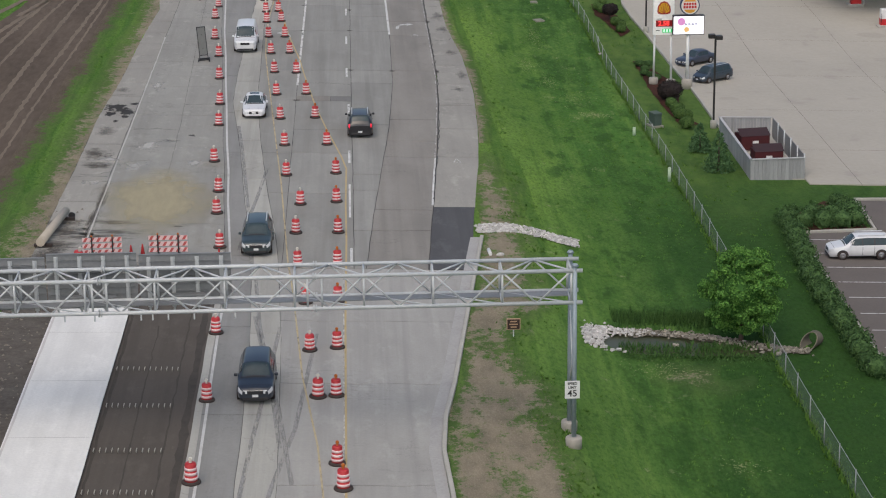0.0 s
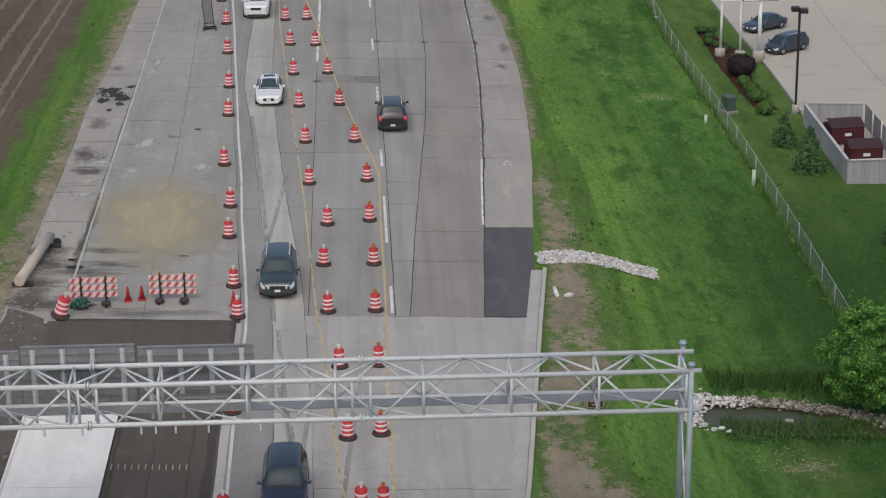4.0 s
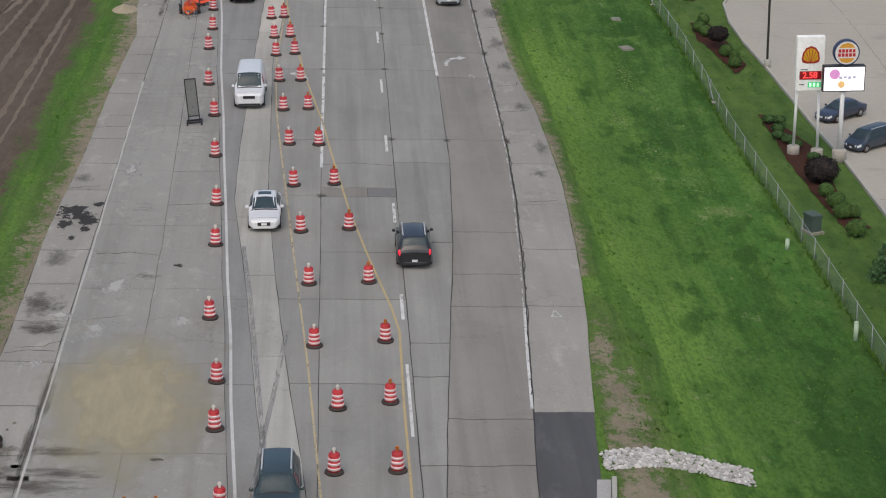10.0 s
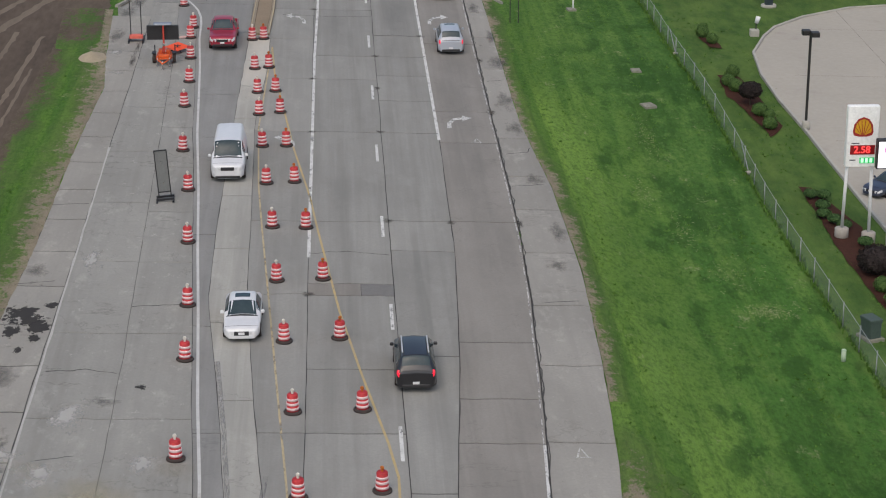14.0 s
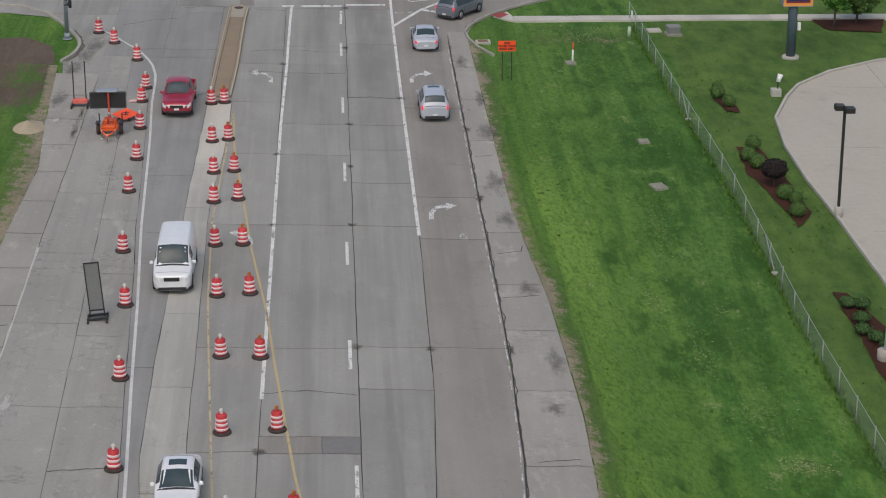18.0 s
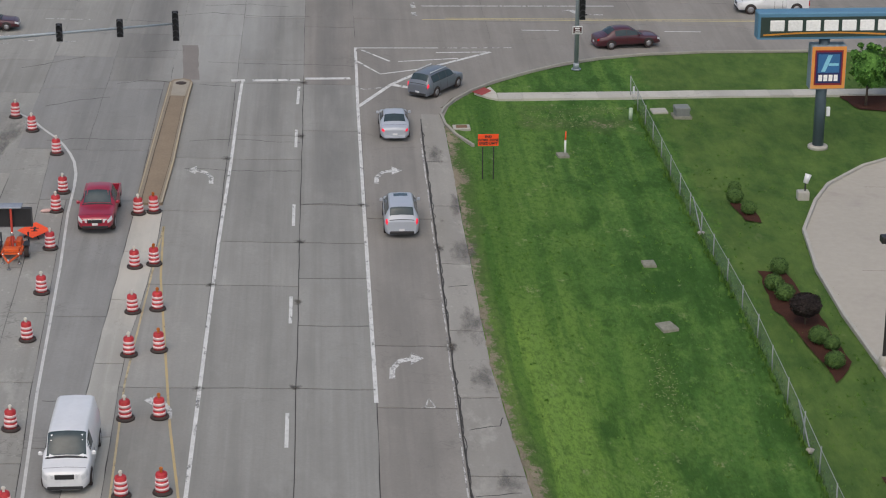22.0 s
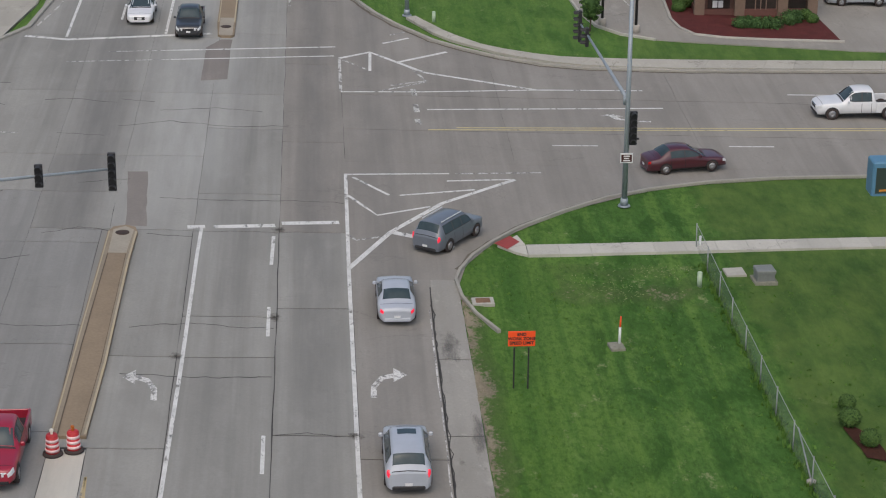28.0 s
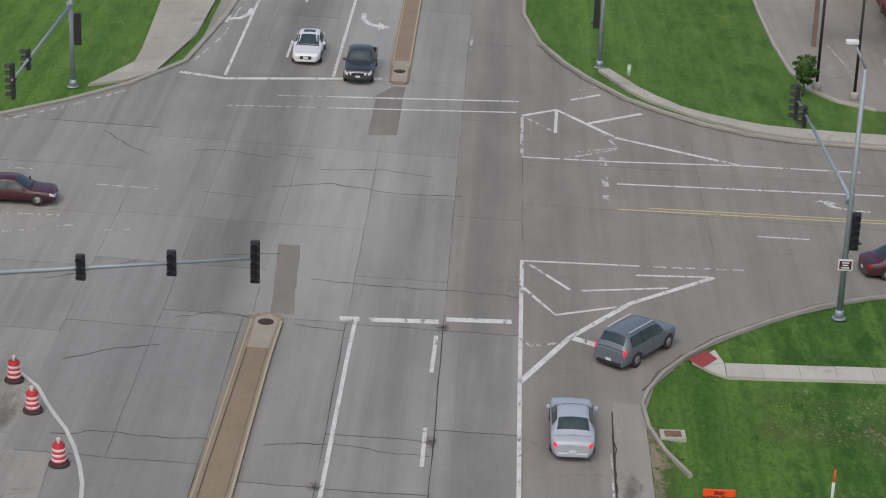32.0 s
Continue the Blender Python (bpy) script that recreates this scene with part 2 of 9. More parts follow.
def turf(w):
    """Mown grass: yellowish near the road, darker away, mower swaths, hummocks with painted shade, clippings and soft
    blades.
    """
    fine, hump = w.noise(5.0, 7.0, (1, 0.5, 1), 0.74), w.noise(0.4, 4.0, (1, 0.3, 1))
    knoll, tuft = w.noise(0.75, 4.0, (1, 0.42, 1), 0.58, 2.0), w.noise(1.7, 6.0, (1, 0.45, 1), 0.7, 17.0)
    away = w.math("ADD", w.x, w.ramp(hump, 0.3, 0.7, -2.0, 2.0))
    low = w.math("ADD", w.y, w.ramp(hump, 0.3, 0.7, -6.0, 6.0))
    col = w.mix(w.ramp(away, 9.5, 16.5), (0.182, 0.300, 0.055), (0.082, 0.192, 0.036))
    col = w.mix(w.ramp(w.y, 88.0, 116.0, 0.0, 0.75), col, (0.060, 0.132, 0.029))
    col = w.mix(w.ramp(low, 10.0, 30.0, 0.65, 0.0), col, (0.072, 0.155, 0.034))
    col = w.mix(w.ramp(w.x, -16.5, -17.8, 0.0, 0.85), col, (0.085, 0.180, 0.03))
    # swaths left by the mower
    col = w.mix(w.ramp(w.noise(1.15, 4.0, (1, 0.022, 1), 0.6), 0.46, 0.58, 0.0, 0.62), col, (0.150, 0.262, 0.055))
    col = w.mix(w.ramp(w.noise(0.9, 4.0, (1, 0.025, 1), 0.6, 4.0), 0.50, 0.60, 0.0, 0.62), col, (0.050, 0.126, 0.023))
    col = w.mix(w.ramp(w.noise(0.14, 4.0, (1, 0.25, 1), shift=9.0), 0.46, 0.60, 0.0, 0.45), col, (0.050, 0.122, 0.023))
    # darker, uneven green in the middle of the ditch
    ditch_dark = w.math("MULTIPLY", w.ramp(away, 11.0, 16.0, 0.0, 0.68), w.math("MULTIPLY", w.ramp(low, 66.0, 82.0), w.ramp(w.y, 100.0, 116.0, 1.0, 0.35)))
    col = w.mix(ditch_dark, col, w.mix(w.ramp(w.noise(0.5, 5.0, (1, 0.12, 1), 0.65, 81.0), 0.42, 0.58), (0.070, 0.150, 0.034), (0.022, 0.068, 0.014)))
    # hummocks on the slope of the ditch, shaded and lit sides put into the colour
    rough = w.math("MULTIPLY", w.ramp(w.noise(0.10, 3.0, (1, 0.5, 1), shift=33.0), 0.34, 0.46), w.ramp(away, 11.0, 13.5))
    col = w.mix(w.math("MULTIPLY", rough, w.ramp(knoll, 0.53, 0.61, 0.0, 0.75)), col, (0.034, 0.090, 0.017))
    col = w.mix(w.math("MULTIPLY", rough, w.ramp(knoll, 0.46, 0.36, 0.0, 0.55)), col, (0.135, 0.240, 0.054))
    col = w.mix(w.ramp(tuft, 0.56, 0.68, 0.0, 0.5), col, (0.150, 0.245, 0.066))
    col = w.mix(w.ramp(tuft, 0.44, 0.33, 0.0, 0.5), col, (0.034, 0.088, 0.017))
    col = w.mix(w.ramp(fine, 0.46, 0.62, 0.0, 0.50), col, (0.028, 0.072, 0.014))
    col = w.mix(w.ramp(fine, 0.40, 0.28, 0.0, 0.4), col, (0.165, 0.250, 0.075))
    col = w.mix(w.ramp(w.noise(0.8, 9.0, (1, 0.6, 1), 0.8, 14.0), 0.60, 0.66, 0.0, 0.7), col, (0.25, 0.28, 0.14))
    beyond = w.ramp(w.math("ADD", w.x, w.ramp(w.noise(0.9, 4.0), 0.3, 0.7, -0.5, 0.5)), 20.2, 21.0, 0.0, 0.72)
    col = w.mix(beyond, col, w.mix(w.ramp(w.noise(0.7, 8.0, (1, 0.5, 1), 0.7, 60.0), 0.35, 0.65), (0.122, 0.182, 0.047), (0.050, 0.098, 0.025)))
    # darker green away from the road towards the south
    south_dark = w.math("MULTIPLY", w.ramp(away, 13.5, 19.5), w.ramp(low, 30.0, 60.0, 0.92, 0.0))
    col = w.mix(south_dark, col, w.mix(w.ramp(fine, 0.35, 0.7), (0.034, 0.090, 0.019), (0.015, 0.045, 0.009)))
    col = w.mix(w.ramp(w.y, 152.0, 162.0, 0.0, 0.42), col, w.mix(w.ramp(w.noise(1.2, 5.0, (1, 0.25, 1), 0.65, 70.0), 0.42, 0.58), (0.128, 0.220, 0.054), (0.070, 0.145, 0.033)))
    return col, w.math("ADD", w.math("MULTIPLY", fine, 0.4), w.math("ADD", hump, w.math("MULTIPLY", knoll, 1.4)))


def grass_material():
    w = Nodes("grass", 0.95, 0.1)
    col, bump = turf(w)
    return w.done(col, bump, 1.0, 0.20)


def bare_material(name="thin_turf", tan=(0.285, 0.245, 0.175)):
    """Grass that thins out into dry soil where the mesh's cover value grows."""
    w = Nodes(name, 0.95, 0.1)
    col, bump = turf(w)
    at = w.n.new("ShaderNodeAttribute")
    at.attribute_name = "cover"
    col = w.mix(w.math("MULTIPLY", w.ramp(at.outputs["Fac"], -0.55, 0.15), w.ramp(w.noise(0.9, 6.0, (1, 0.5, 1), 0.7, 51.0), 0.35, 0.65, 0.35, 0.85)), col, w.mix(w.noise(5.0, 6.0), (0.115, 0.155, 0.055), (0.04, 0.085, 0.02)))
    f = w.math("ADD", at.outputs["Fac"], w.ramp(w.noise(1.6, 8.0, (1, 0.8, 1), 0.75), 0.3, 0.7, -0.7, 0.7))
    f = w.math("ADD", f, w.ramp(w.noise(9.0, 5.0, (1, 0.6, 1), 0.7), 0.3, 0.7, -0.3, 0.3))
    soil = w.mix(w.ramp(w.noise(0.8, 7.0, (1, 0.5, 1), 0.7, 5.0), 0.35, 0.68), tan, tint(tan, 0.62))
    soil = w.mix(w.ramp(w.noise(14.0, 4.0, (1, 0.5, 1), 0.7, 6.0), 0.5, 0.75, 0.0, 0.6), soil, tint(tan, 1.35))
    return w.done(w.mix(w.ramp(f, 0.3, 0.75), col, soil), bump, 1.0, 0.22)


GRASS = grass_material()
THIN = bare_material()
MUD = shade("bare_soil", (0.140, 0.110, 0.084), (0.068, 0.053, 0.041), 0.95, broad=0.25, fine=2.5, bump=0.7, bump_dist=0.06, spec=0.15, stretch=(1, 0.25, 1))
BASE = pavement("road_base_soil", (0.098, 0.084, 0.069), 0.0, 0.55, 0.3, 0.4, 0.0, (), 50.0, 0.45)
def worn_paint(name, base, dark, holes, streak=0.35):
    """Road paint rubbed away in places, so that the concrete shows through."""
    w = Nodes(name, 0.75)
    col = w.mix(w.ramp(w.noise(1.4, 6.0, rough=0.7), 0.35, 0.65), base, dark)
    gone = w.math("MAXIMUM", w.ramp(w.noise(3.2, 8.0, (1, streak, 1), 0.75), holes, holes + 0.10), w.ramp(w.noise(13.0, 5.0, (1, 0.6, 1), 0.7, 3.0), holes + 0.05, holes + 0.16))
    tr, mx = w.n.new("ShaderNodeBsdfTransparent"), w.n.new("ShaderNodeMixShader")
    w.done(col)
    w.k.new(w.math("MULTIPLY", gone, 0.92), mx.inputs[0])
    w.k.new(w.b.outputs[0], mx.inputs[1])
    w.k.new(tr.outputs[0], mx.inputs[2])
    w.k.new(mx.outputs[0], w.n["Material Output"].inputs["Surface"])
    return w.m


WHITE_PAINT = worn_paint("white_road_paint", (0.68, 0.68, 0.65), (0.52, 0.52, 0.495), 0.55)
FRESH_PAINT = worn_paint("edge_line_paint", (0.58, 0.58, 0.555), (0.47, 0.47, 0.445), 0.62)
ARROW_PAINT = worn_paint("arrow_paint", (0.66, 0.66, 0.63), (0.52, 0.515, 0.49), 0.50, 0.8)
FADED = worn_paint("faded_road_paint", (0.60, 0.60, 0.57), (0.46, 0.455, 0.43), 0.47)
YELLOW = worn_paint("yellow_road_paint", (0.50, 0.375, 0.165), (0.41, 0.335, 0.20), 0.60)
PALE_YELLOW = worn_paint("pale_yellow_road_paint", (0.50, 0.40, 0.22), (0.42, 0.36, 0.24), 0.53)


# ---- mesh helpers ----
def grid_faces(bm, rows):
    """Faces between rows of points."""
    vs = [[bm.verts.new(p) for p in r] for r in rows]
    for a, b in zip(vs, vs[1:]):
        for i in range(len(a) - 1):
            bm.faces.new((a[i], a[i + 1], b[i + 1], b[i]))
    return vs


def box(bm, x0, x1, y0, y1, z0, z1, m=None):
    c = [(x, y, z) for z in (z0, z1) for y in (y0, y1) for x in (x0, x1)]
    v = [bm.verts.new(m @ Vector(p) if m else p) for p in c]
    for f in ((0, 2, 3, 1), (4, 5, 7, 6), (0, 1, 5, 4), (2, 6, 7, 3), (0, 4, 6, 2), (1, 3, 7, 5)):
        bm.faces.new([v[i] for i in f])


def bevel_box(bm, x0, x1, y0, y1, z0, z1, r=0.02, m=None):
    """A box with chamfered upright and top edges."""
    def ring(ax0, ax1, ay0, ay1, z, q):
        return [(ax0 + q, ay0, z), (ax1 - q, ay0, z), (ax1, ay0 + q, z), (ax1, ay1 - q, z), (ax1 - q, ay1, z), (ax0 + q, ay1, z), (ax0, ay1 - q, z), (ax0, ay0 + q, z)]
    rings = [ring(x0, x1, y0, y1, z0, r), ring(x0, x1, y0, y1, z1 - r, r), ring(x0 + r, x1 - r, y0 + r, y1 - r, z1, r * 0.5)]
    vs = [[bm.verts.new(m @ Vector(p) if m else p) for p in g] for g in rings]
    for a, b in zip(vs, vs[1:]):
        for i in range(8):
            bm.faces.new((a[i], a[(i + 1) % 8], b[(i + 1) % 8], b[i]))
    bm.faces.new(vs[-1])
    bm.faces.new(vs[0][::-1])


def tube(bm, p0, p1, r0, r1=None, seg=8, caps=True):
    p0, p1 = Vector(p0), Vector(p1)
    r1 = r0 if r1 is None else r1
    q = (p1 - p0).to_track_quat("Z", "Y")
    a, b = [], []
    for i in range(seg):
        w = 2 * math.pi * i / seg
        d = q @ Vector((math.cos(w), math.sin(w), 0))
        a.append(bm.verts.new(p0 + d * r0))
        b.append(bm.verts.new(p1 + d * r1))
    for i in range(seg):
        bm.faces.new((a[i], a[(i + 1) % seg], b[(i + 1) % seg], b[i])).smooth = seg > 6
    if caps:
        bm.faces.new(a[::-1])
        bm.faces.new(b)


def lathe(bm, rows, seg=16, m=None, flat=False):
    """Turned shape from (radius, z) rows, closed at both ends."""
    rings = []
    for r, z in rows:
        rings.append([bm.verts.new(m @ Vector((r * math.cos(2 * math.pi * i / seg), r * math.sin(2 * math.pi * i / seg), z)) if m else
                                   (r * math.cos(2 * math.pi * i / seg), r * math.sin(2 * math.pi * i / seg), z)) for i in range(seg)])
    for a, b in zip(rings, rings[1:]):
        for i in range(seg):
            bm.faces.new((a[i], a[(i + 1) % seg], b[(i + 1) % seg], b[i])).smooth = not flat
    bm.faces.new(rings[0][::-1])
    bm.faces.new(rings[-1])


def part(name, bm, material, parent=None, label=""):
    """Links a bmesh as one mesh object under a thing or part."""
    bmesh.ops.recalc_face_normals(bm, faces=bm.faces)
    me = bpy.data.meshes.new(name)
    bm.to_mesh(me)
    bm.free()
    me.materials.append(material)
    ob = new(name, me)
    if parent:
        ob.parent = parent
    return tagged(ob, label) if label else ob


def thing(name, label, category, group="", kind="", at=None):
    ob = tagged(new(name), label, category, group, kind)
    if at:
        ob.matrix_basis = at
    return ob


def on(x, y, rz=0.0, dz=0.0):
    """A pose on the ground."""
    return pose(x, y, height(x, y) + dz, 0, 0, rz)


def edge_noise(x, y, size=1.0):
    return noise.noise(Vector((x * 0.9, y * 0.9, 3.1))) * size


def sheet(name, outline, material, lift, label, category, step=1.2, ragged=0.0, kind="structure", thick=0.0, parent=None, close=True):
    """A ground patch with a closed outline that follows the ground at a lift above it."""
    pts = []
    n = len(outline)
    for i in range(n):
        (x0, y0), (x1, y1) = outline[i], outline[(i + 1) % n]
        d = math.hypot(x1 - x0, y1 - y0)
        cut = max(1, int(d / step))
        for j in range(cut):
            f = j / cut
            x, y = x0 + (x1 - x0) * f, y0 + (y1 - y0) * f
            if ragged:
                x += edge_noise(x * 1.3 + 7, y * 1.3, ragged)
                y += edge_noise(x * 1.3, y * 1.3 + 31, ragged)
            pts.append((x, y))
    bm = bmesh.new()
    f = bm.faces.new([bm.verts.new((x, y, 0)) for x, y in pts])
    f.normal_update()
    if f.normal.z < 0:
        f.normal_flip()
    bmesh.ops.triangulate(bm, faces=[f])
    if ditchy(outline):
        for co, no in [((x, 0, 0), (1, 0, 0)) for x in (9.5, 10.5, 11.5, 12.5, 13.5, 14.5)] + [((0, y, 0), (0, 1, 0)) for y in range(78, 107, 2)]:
            bmesh.ops.bisect_plane(bm, geom=bm.verts[:] + bm.edges[:] + bm.faces[:], plane_co=co, plane_no=no)
        bmesh.ops.triangulate(bm, faces=bm.faces)
    for v in bm.verts:
        v.co.z = height(v.co.x, v.co.y) + lift
    if thick:
        rim = [e for e in bm.edges if e.is_boundary]
        got = bmesh.ops.extrude_edge_only(bm, edges=rim)
        for v in got["geom"]:
            if isinstance(v, bmesh.types.BMVert):
                v.co.z -= thick
    me = bpy.data.meshes.new(name)
    bm.to_mesh(me)
    bm.free()
    me.materials.append(material)
    ob = new(name, me)
    if parent:
        ob.parent = parent
        return ob
    return tagged(ob, label, category, kind=kind)


def ditchy(outline):
    return any(x > 8.5 for x, y in outline) and any(y < 106 for x, y in outline)


def ribbon(name, line, width, material, lift=0.008, label="", category="road marking", dash=None, kind="structure", parent=None, step=1.5, wobble=0.0, group=""):
    """A painted line, kerb top or crack along a polyline, following the ground."""
    pts = []
    for (x0, y0), (x1, y1) in zip(line, line[1:]):
        cut = max(1, int(math.hypot(x1 - x0, y1 - y0) / step))
        pts += [(x0 + (x1 - x0) * i / cut, y0 + (y1 - y0) * i / cut) for i in range(cut)]
    pts.append(line[-1])
    bm = bmesh.new()
    rows = []
    for i, (x, y) in enumerate(pts):
        a, b = pts[max(0, i - 1)], pts[min(len(pts) - 1, i + 1)]
        dx, dy = b[0] - a[0], b[1] - a[1]
        d = math.hypot(dx, dy) or 1
        ox, oy = -dy / d, dx / d
        w = width / 2
        s = 0.0
        if wobble:
            s = wobble * noise.noise(Vector((x * 1.7, y * 1.7, 9)))
            w *= 0.55 + 0.9 * abs(noise.noise(Vector((x * 1.1, y * 1.1, 5))))
        rows.append([(x + ox * (s + e), y + oy * (s + e), height(x + ox * (s + e), y + oy * (s + e)) + lift) for e in (w, -w)])
    grid_faces(bm, rows)
    ob = part(name, bm, material, parent)
    return ob if parent else tagged(ob, label, category, group, kind)


# ---- ground ----
def build_ground():
    xs = [-3000, -800, -250, -90, -50] + [-40 + 1.6 * i for i in range(65)] + [70, 100, 250, 800, 3000]
    ys = [-3000, -800, -250, -90, -50] + [-40 + 2.0 * i for i in range(136)] + [240, 300, 500, 1200, 4000]

    def z(x, y):
        h = -FALL * min(60, max(-60, x)) + ditch(x, y) - 0.05
        if x > 10 or x < -17:
            h += 0.05 * noise.noise(Vector((x * 0.25, y * 0.25, 0)))
        # pond hollow and the bank up to the car park
        d = math.hypot((x - 17) / 4.5, (y - 13.3) / 1.5)
        h -= 0.45 * (1 - ease(0.4, 1.3, d))
        return h
    bm = bmesh.new()
    grid_faces(bm, [[(x, y, z(x, y)) for x in xs] for y in ys])
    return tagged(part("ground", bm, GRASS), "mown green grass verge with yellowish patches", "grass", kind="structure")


build_ground()

# ---- lines of the road, as (y, x) rows ----
SHOULDER_W = [(-45, -17.5), (20, -17.1), (42, -16.9), (56, -16.9), (68, -16.5), (84, -16.3), (96, -15.9), (104, -16.5), (112, -16.9), (116, -17.1)]
LINE_W = [(-45, -14.7), (30, -14.6), (101, -14.4), (118, -14.4)]
MID_W = [(-45, -10.9), (22, -10.9), (54, -11.2), (101, -12.2), (130, -13.2)]
STRIP_L = [(-45, -4.7), (-1, -4.7), (10, -4.8), (18, -5.05), (23, -5.3), (30, -5.7), (38, -6.3), (49, -7.0), (56, -7.6), (61, -8.0), (70, -8.1), (92, -7.95), (109, -7.75)]
STRIP_R = [(-45, -3.0), (-8, -3.0), (10, -3.3), (22, -3.75), (28, -4.1), (38.5, -4.9), (51, -5.75), (63, -6.35), (74, -6.5), (80, -6.62), (88, -6.75), (93, -6.72), (97, -6.5), (103, -6.35), (109, -6.4)]
DASH_JOINT = [(-45, 0.3), (120, 0.3), (240, 0.3)]
TURN_JOINT = [(21.8, 0.95), (32, 1.45), (41, 2.0), (54, 2.8), (68, 3.35), (86, 3.5), (240, 3.45)]
EDGE_E = [(21.8, 4.25), (36, 5.1), (44, 5.55), (52, 6.0), (62, 6.45), (72, 6.7), (122, 6.8), (126, 6.9)]
SHOULDER_E = [(34.2, 7.5), (38, 7.75), (46, 8.4), (55, 8.85), (66, 9.2), (78, 9.0), (90, 8.3), (107, 8.2), (124, 8.15)]
KERB_E = [(-45, 4.3), (-9, 4.0), (-4.3, 3.85), (-0.3, 4.1), (4, 4.7), (13, 5.7), (21.9, 6.7), (28, 7.4)]
WHITE_W = [(-45, -6.3), (-7.5, -6.28), (12, -6.4), (20, -6.3), (23.3, -6.4), (27, -6.6), (35, -7.08), (42.3, -7.4), (49.4, -7.85), (60, -8.4), (68, -8.85), (77, -9.3), (87, -9.9), (101, -10.5), (108, -10.9), (112, -11.0)]
YELLOW_W = [(-45, 0.6), (-8.6, -1.15), (-3.7, -1.4), (5, -2.2), (17.7, -2.9), (23.3, -3.3), (39, -4.05), (51, -4.75), (61.5, -5.35), (71, -5.9), (77.6, -6.25), (88, -6.55), (106.4, -6.2)]
YELLOW_E = [(-45, -0.2), (4, -0.2), (12.8, -0.2), (27, -0.12), (35, -0.15), (43, -0.1), (46, -0.4), (53, -1.35), (60, -2.2), (71, -3.2), (76, -3.6), (84, -4.5), (99.8, -5.9), (106.4, -6.2)]


def road_base():
    """The dark bed that shows in the joints."""
    west = [(-18, -95), (-16.9, 56), (-15.6, 100), (-16.4, 113.5), (-16.9, 116.8), (-16.3, 120.1), (-16.8, 123.3), (-18.6, 127.2), (-21.1, 129.9), (-26, 130.7), (-60, 131.6), (-60, 151.7), (-24, 152.1), (-22.4, 153.3), (-19.7, 156.2), (-17.1, 159.7), (-14.9, 164.2), (-13.9, 173.5), (-13.6, 200), (-13.6, 240)]
    north_east = [(3.4, 240), (3.45, 178.6), (4.4, 172.9), (5.7, 169.3), (6.9, 166.8), (9.0, 163.4), (10.8, 161.6), (12.9, 160.0), (15.2, 158.8), (17.8, 158.2), (23.5, 158.1), (33.6, 158.8), (60, 160.2)]
    south_east = [(60, 141.9), (34, 140.6), (25.1, 139.6), (21.5, 138.8), (18.4, 137.6), (16, 136.2), (13.8, 134.3), (11.4, 131.9), (10.0, 130.0), (9.0, 128.3), (8.3, 126.5), (8.0, 124), (8.2, 100), (8.3, 90), (9.1, 70), (7.3, 34), (6.9, 26), (3.9, -2), (4.2, -95)]
    return sheet("roadway", west + north_east + south_east, SEAL, -0.022, "grey concrete highway and crossing with dark sealed joints", "road", step=6)


road = road_base()


def thin_turf(name, edge, side, wide, y0, y1, cover, lift, label, step=0.35, material=None):
    """Soil and sparse grass over the ground beside an edge line; cover(x, y, u) says how bare it is u metres away from it."""
    bm = bmesh.new()
    layer = bm.verts.layers.float.new("cover")
    nx, ny = int(wide / step) + 1, int((y1 - y0) / step) + 1
    vs = []
    for j in range(ny):
        row = []
        for i in range(nx):
            y = y0 + (y1 - y0) * j / (ny - 1)
            u = i * step
            x = edge(y) + side * u
            if i == 0:
                x += 0.1 * noise.noise(Vector((x, y * 1.1, 0)))
            c = cover(x, y, u)
            sink = 0.12 * (1 - ease(-0.6, -0.15, c)) + (0.12 if i == nx - 1 or j in (0, ny - 1) else 0.0)
            v = bm.verts.new((x, y, height(x, y) - sink + (lift if i else min(lift, 0.004)) + 0.012 * noise.noise(Vector((x * 2, y * 2, 0)))))
            v[layer] = c
            row.append((v, c))
        vs.append(row)
    for a, b in zip(vs, vs[1:]):
        for i in range(nx - 1):
            q = (a[i], a[i + 1], b[i + 1], b[i])
            if max(c for v, c in q) > -0.6:
                bm.faces.new([v for v, c in q])
    bmesh.ops.delete(bm, geom=[v for v in bm.verts if not v.link_faces], context="VERTS")
    return tagged(part(name, bm, material or THIN), label, "dirt", kind="structure")


def slab(left, right, y0, y1, material, gap=0.02, name="slab", lift=0.0, parent=None):
    """One concrete slab between two lines, with slightly wavy sawn edges and a short skirt."""
    bm = bmesh.new()
    n = 6

    def wave(x, y):
        return 0.07 * noise.noise(Vector((x * 0.6, y * 0.21, 1.7))) + 0.03 * noise.noise(Vector((x * 3.1, y * 2.0, 4.4)))
    rows = []
    for j in range(n + 1):
        f = j / n
        row = []
        for i in range(11):
            g = i / 10
            y = y0 + (y1 - y0) * f
            xl, xr = lerp_at(left, y) + gap, lerp_at(right, y) - gap
            x = xl + (xr - xl) * g
            if i == 0:
                x += 0.6 * wave(lerp_at(left, y), y * 2)
            elif i == 10:
                x += 0.6 * wave(lerp_at(right, y), y * 2)
            if j == 0:
                y += gap + 0.012 + 1.5 * wave(x, y0)
            elif j == n:
                y += 1.5 * wave(x, y1) - gap - 0.03
            row.append((x, y, height(x, y) + lift))
        rows.append(row)
    grid_faces(bm, rows)
    rim = [e for e in bm.edges if e.is_boundary]
    for v in bmesh.ops.extrude_edge_only(bm, edges=rim)["geom"]:
        if isinstance(v, bmesh.types.BMVert):
            v.co.z -= 0.06
    return part(name, bm, material, parent or road)


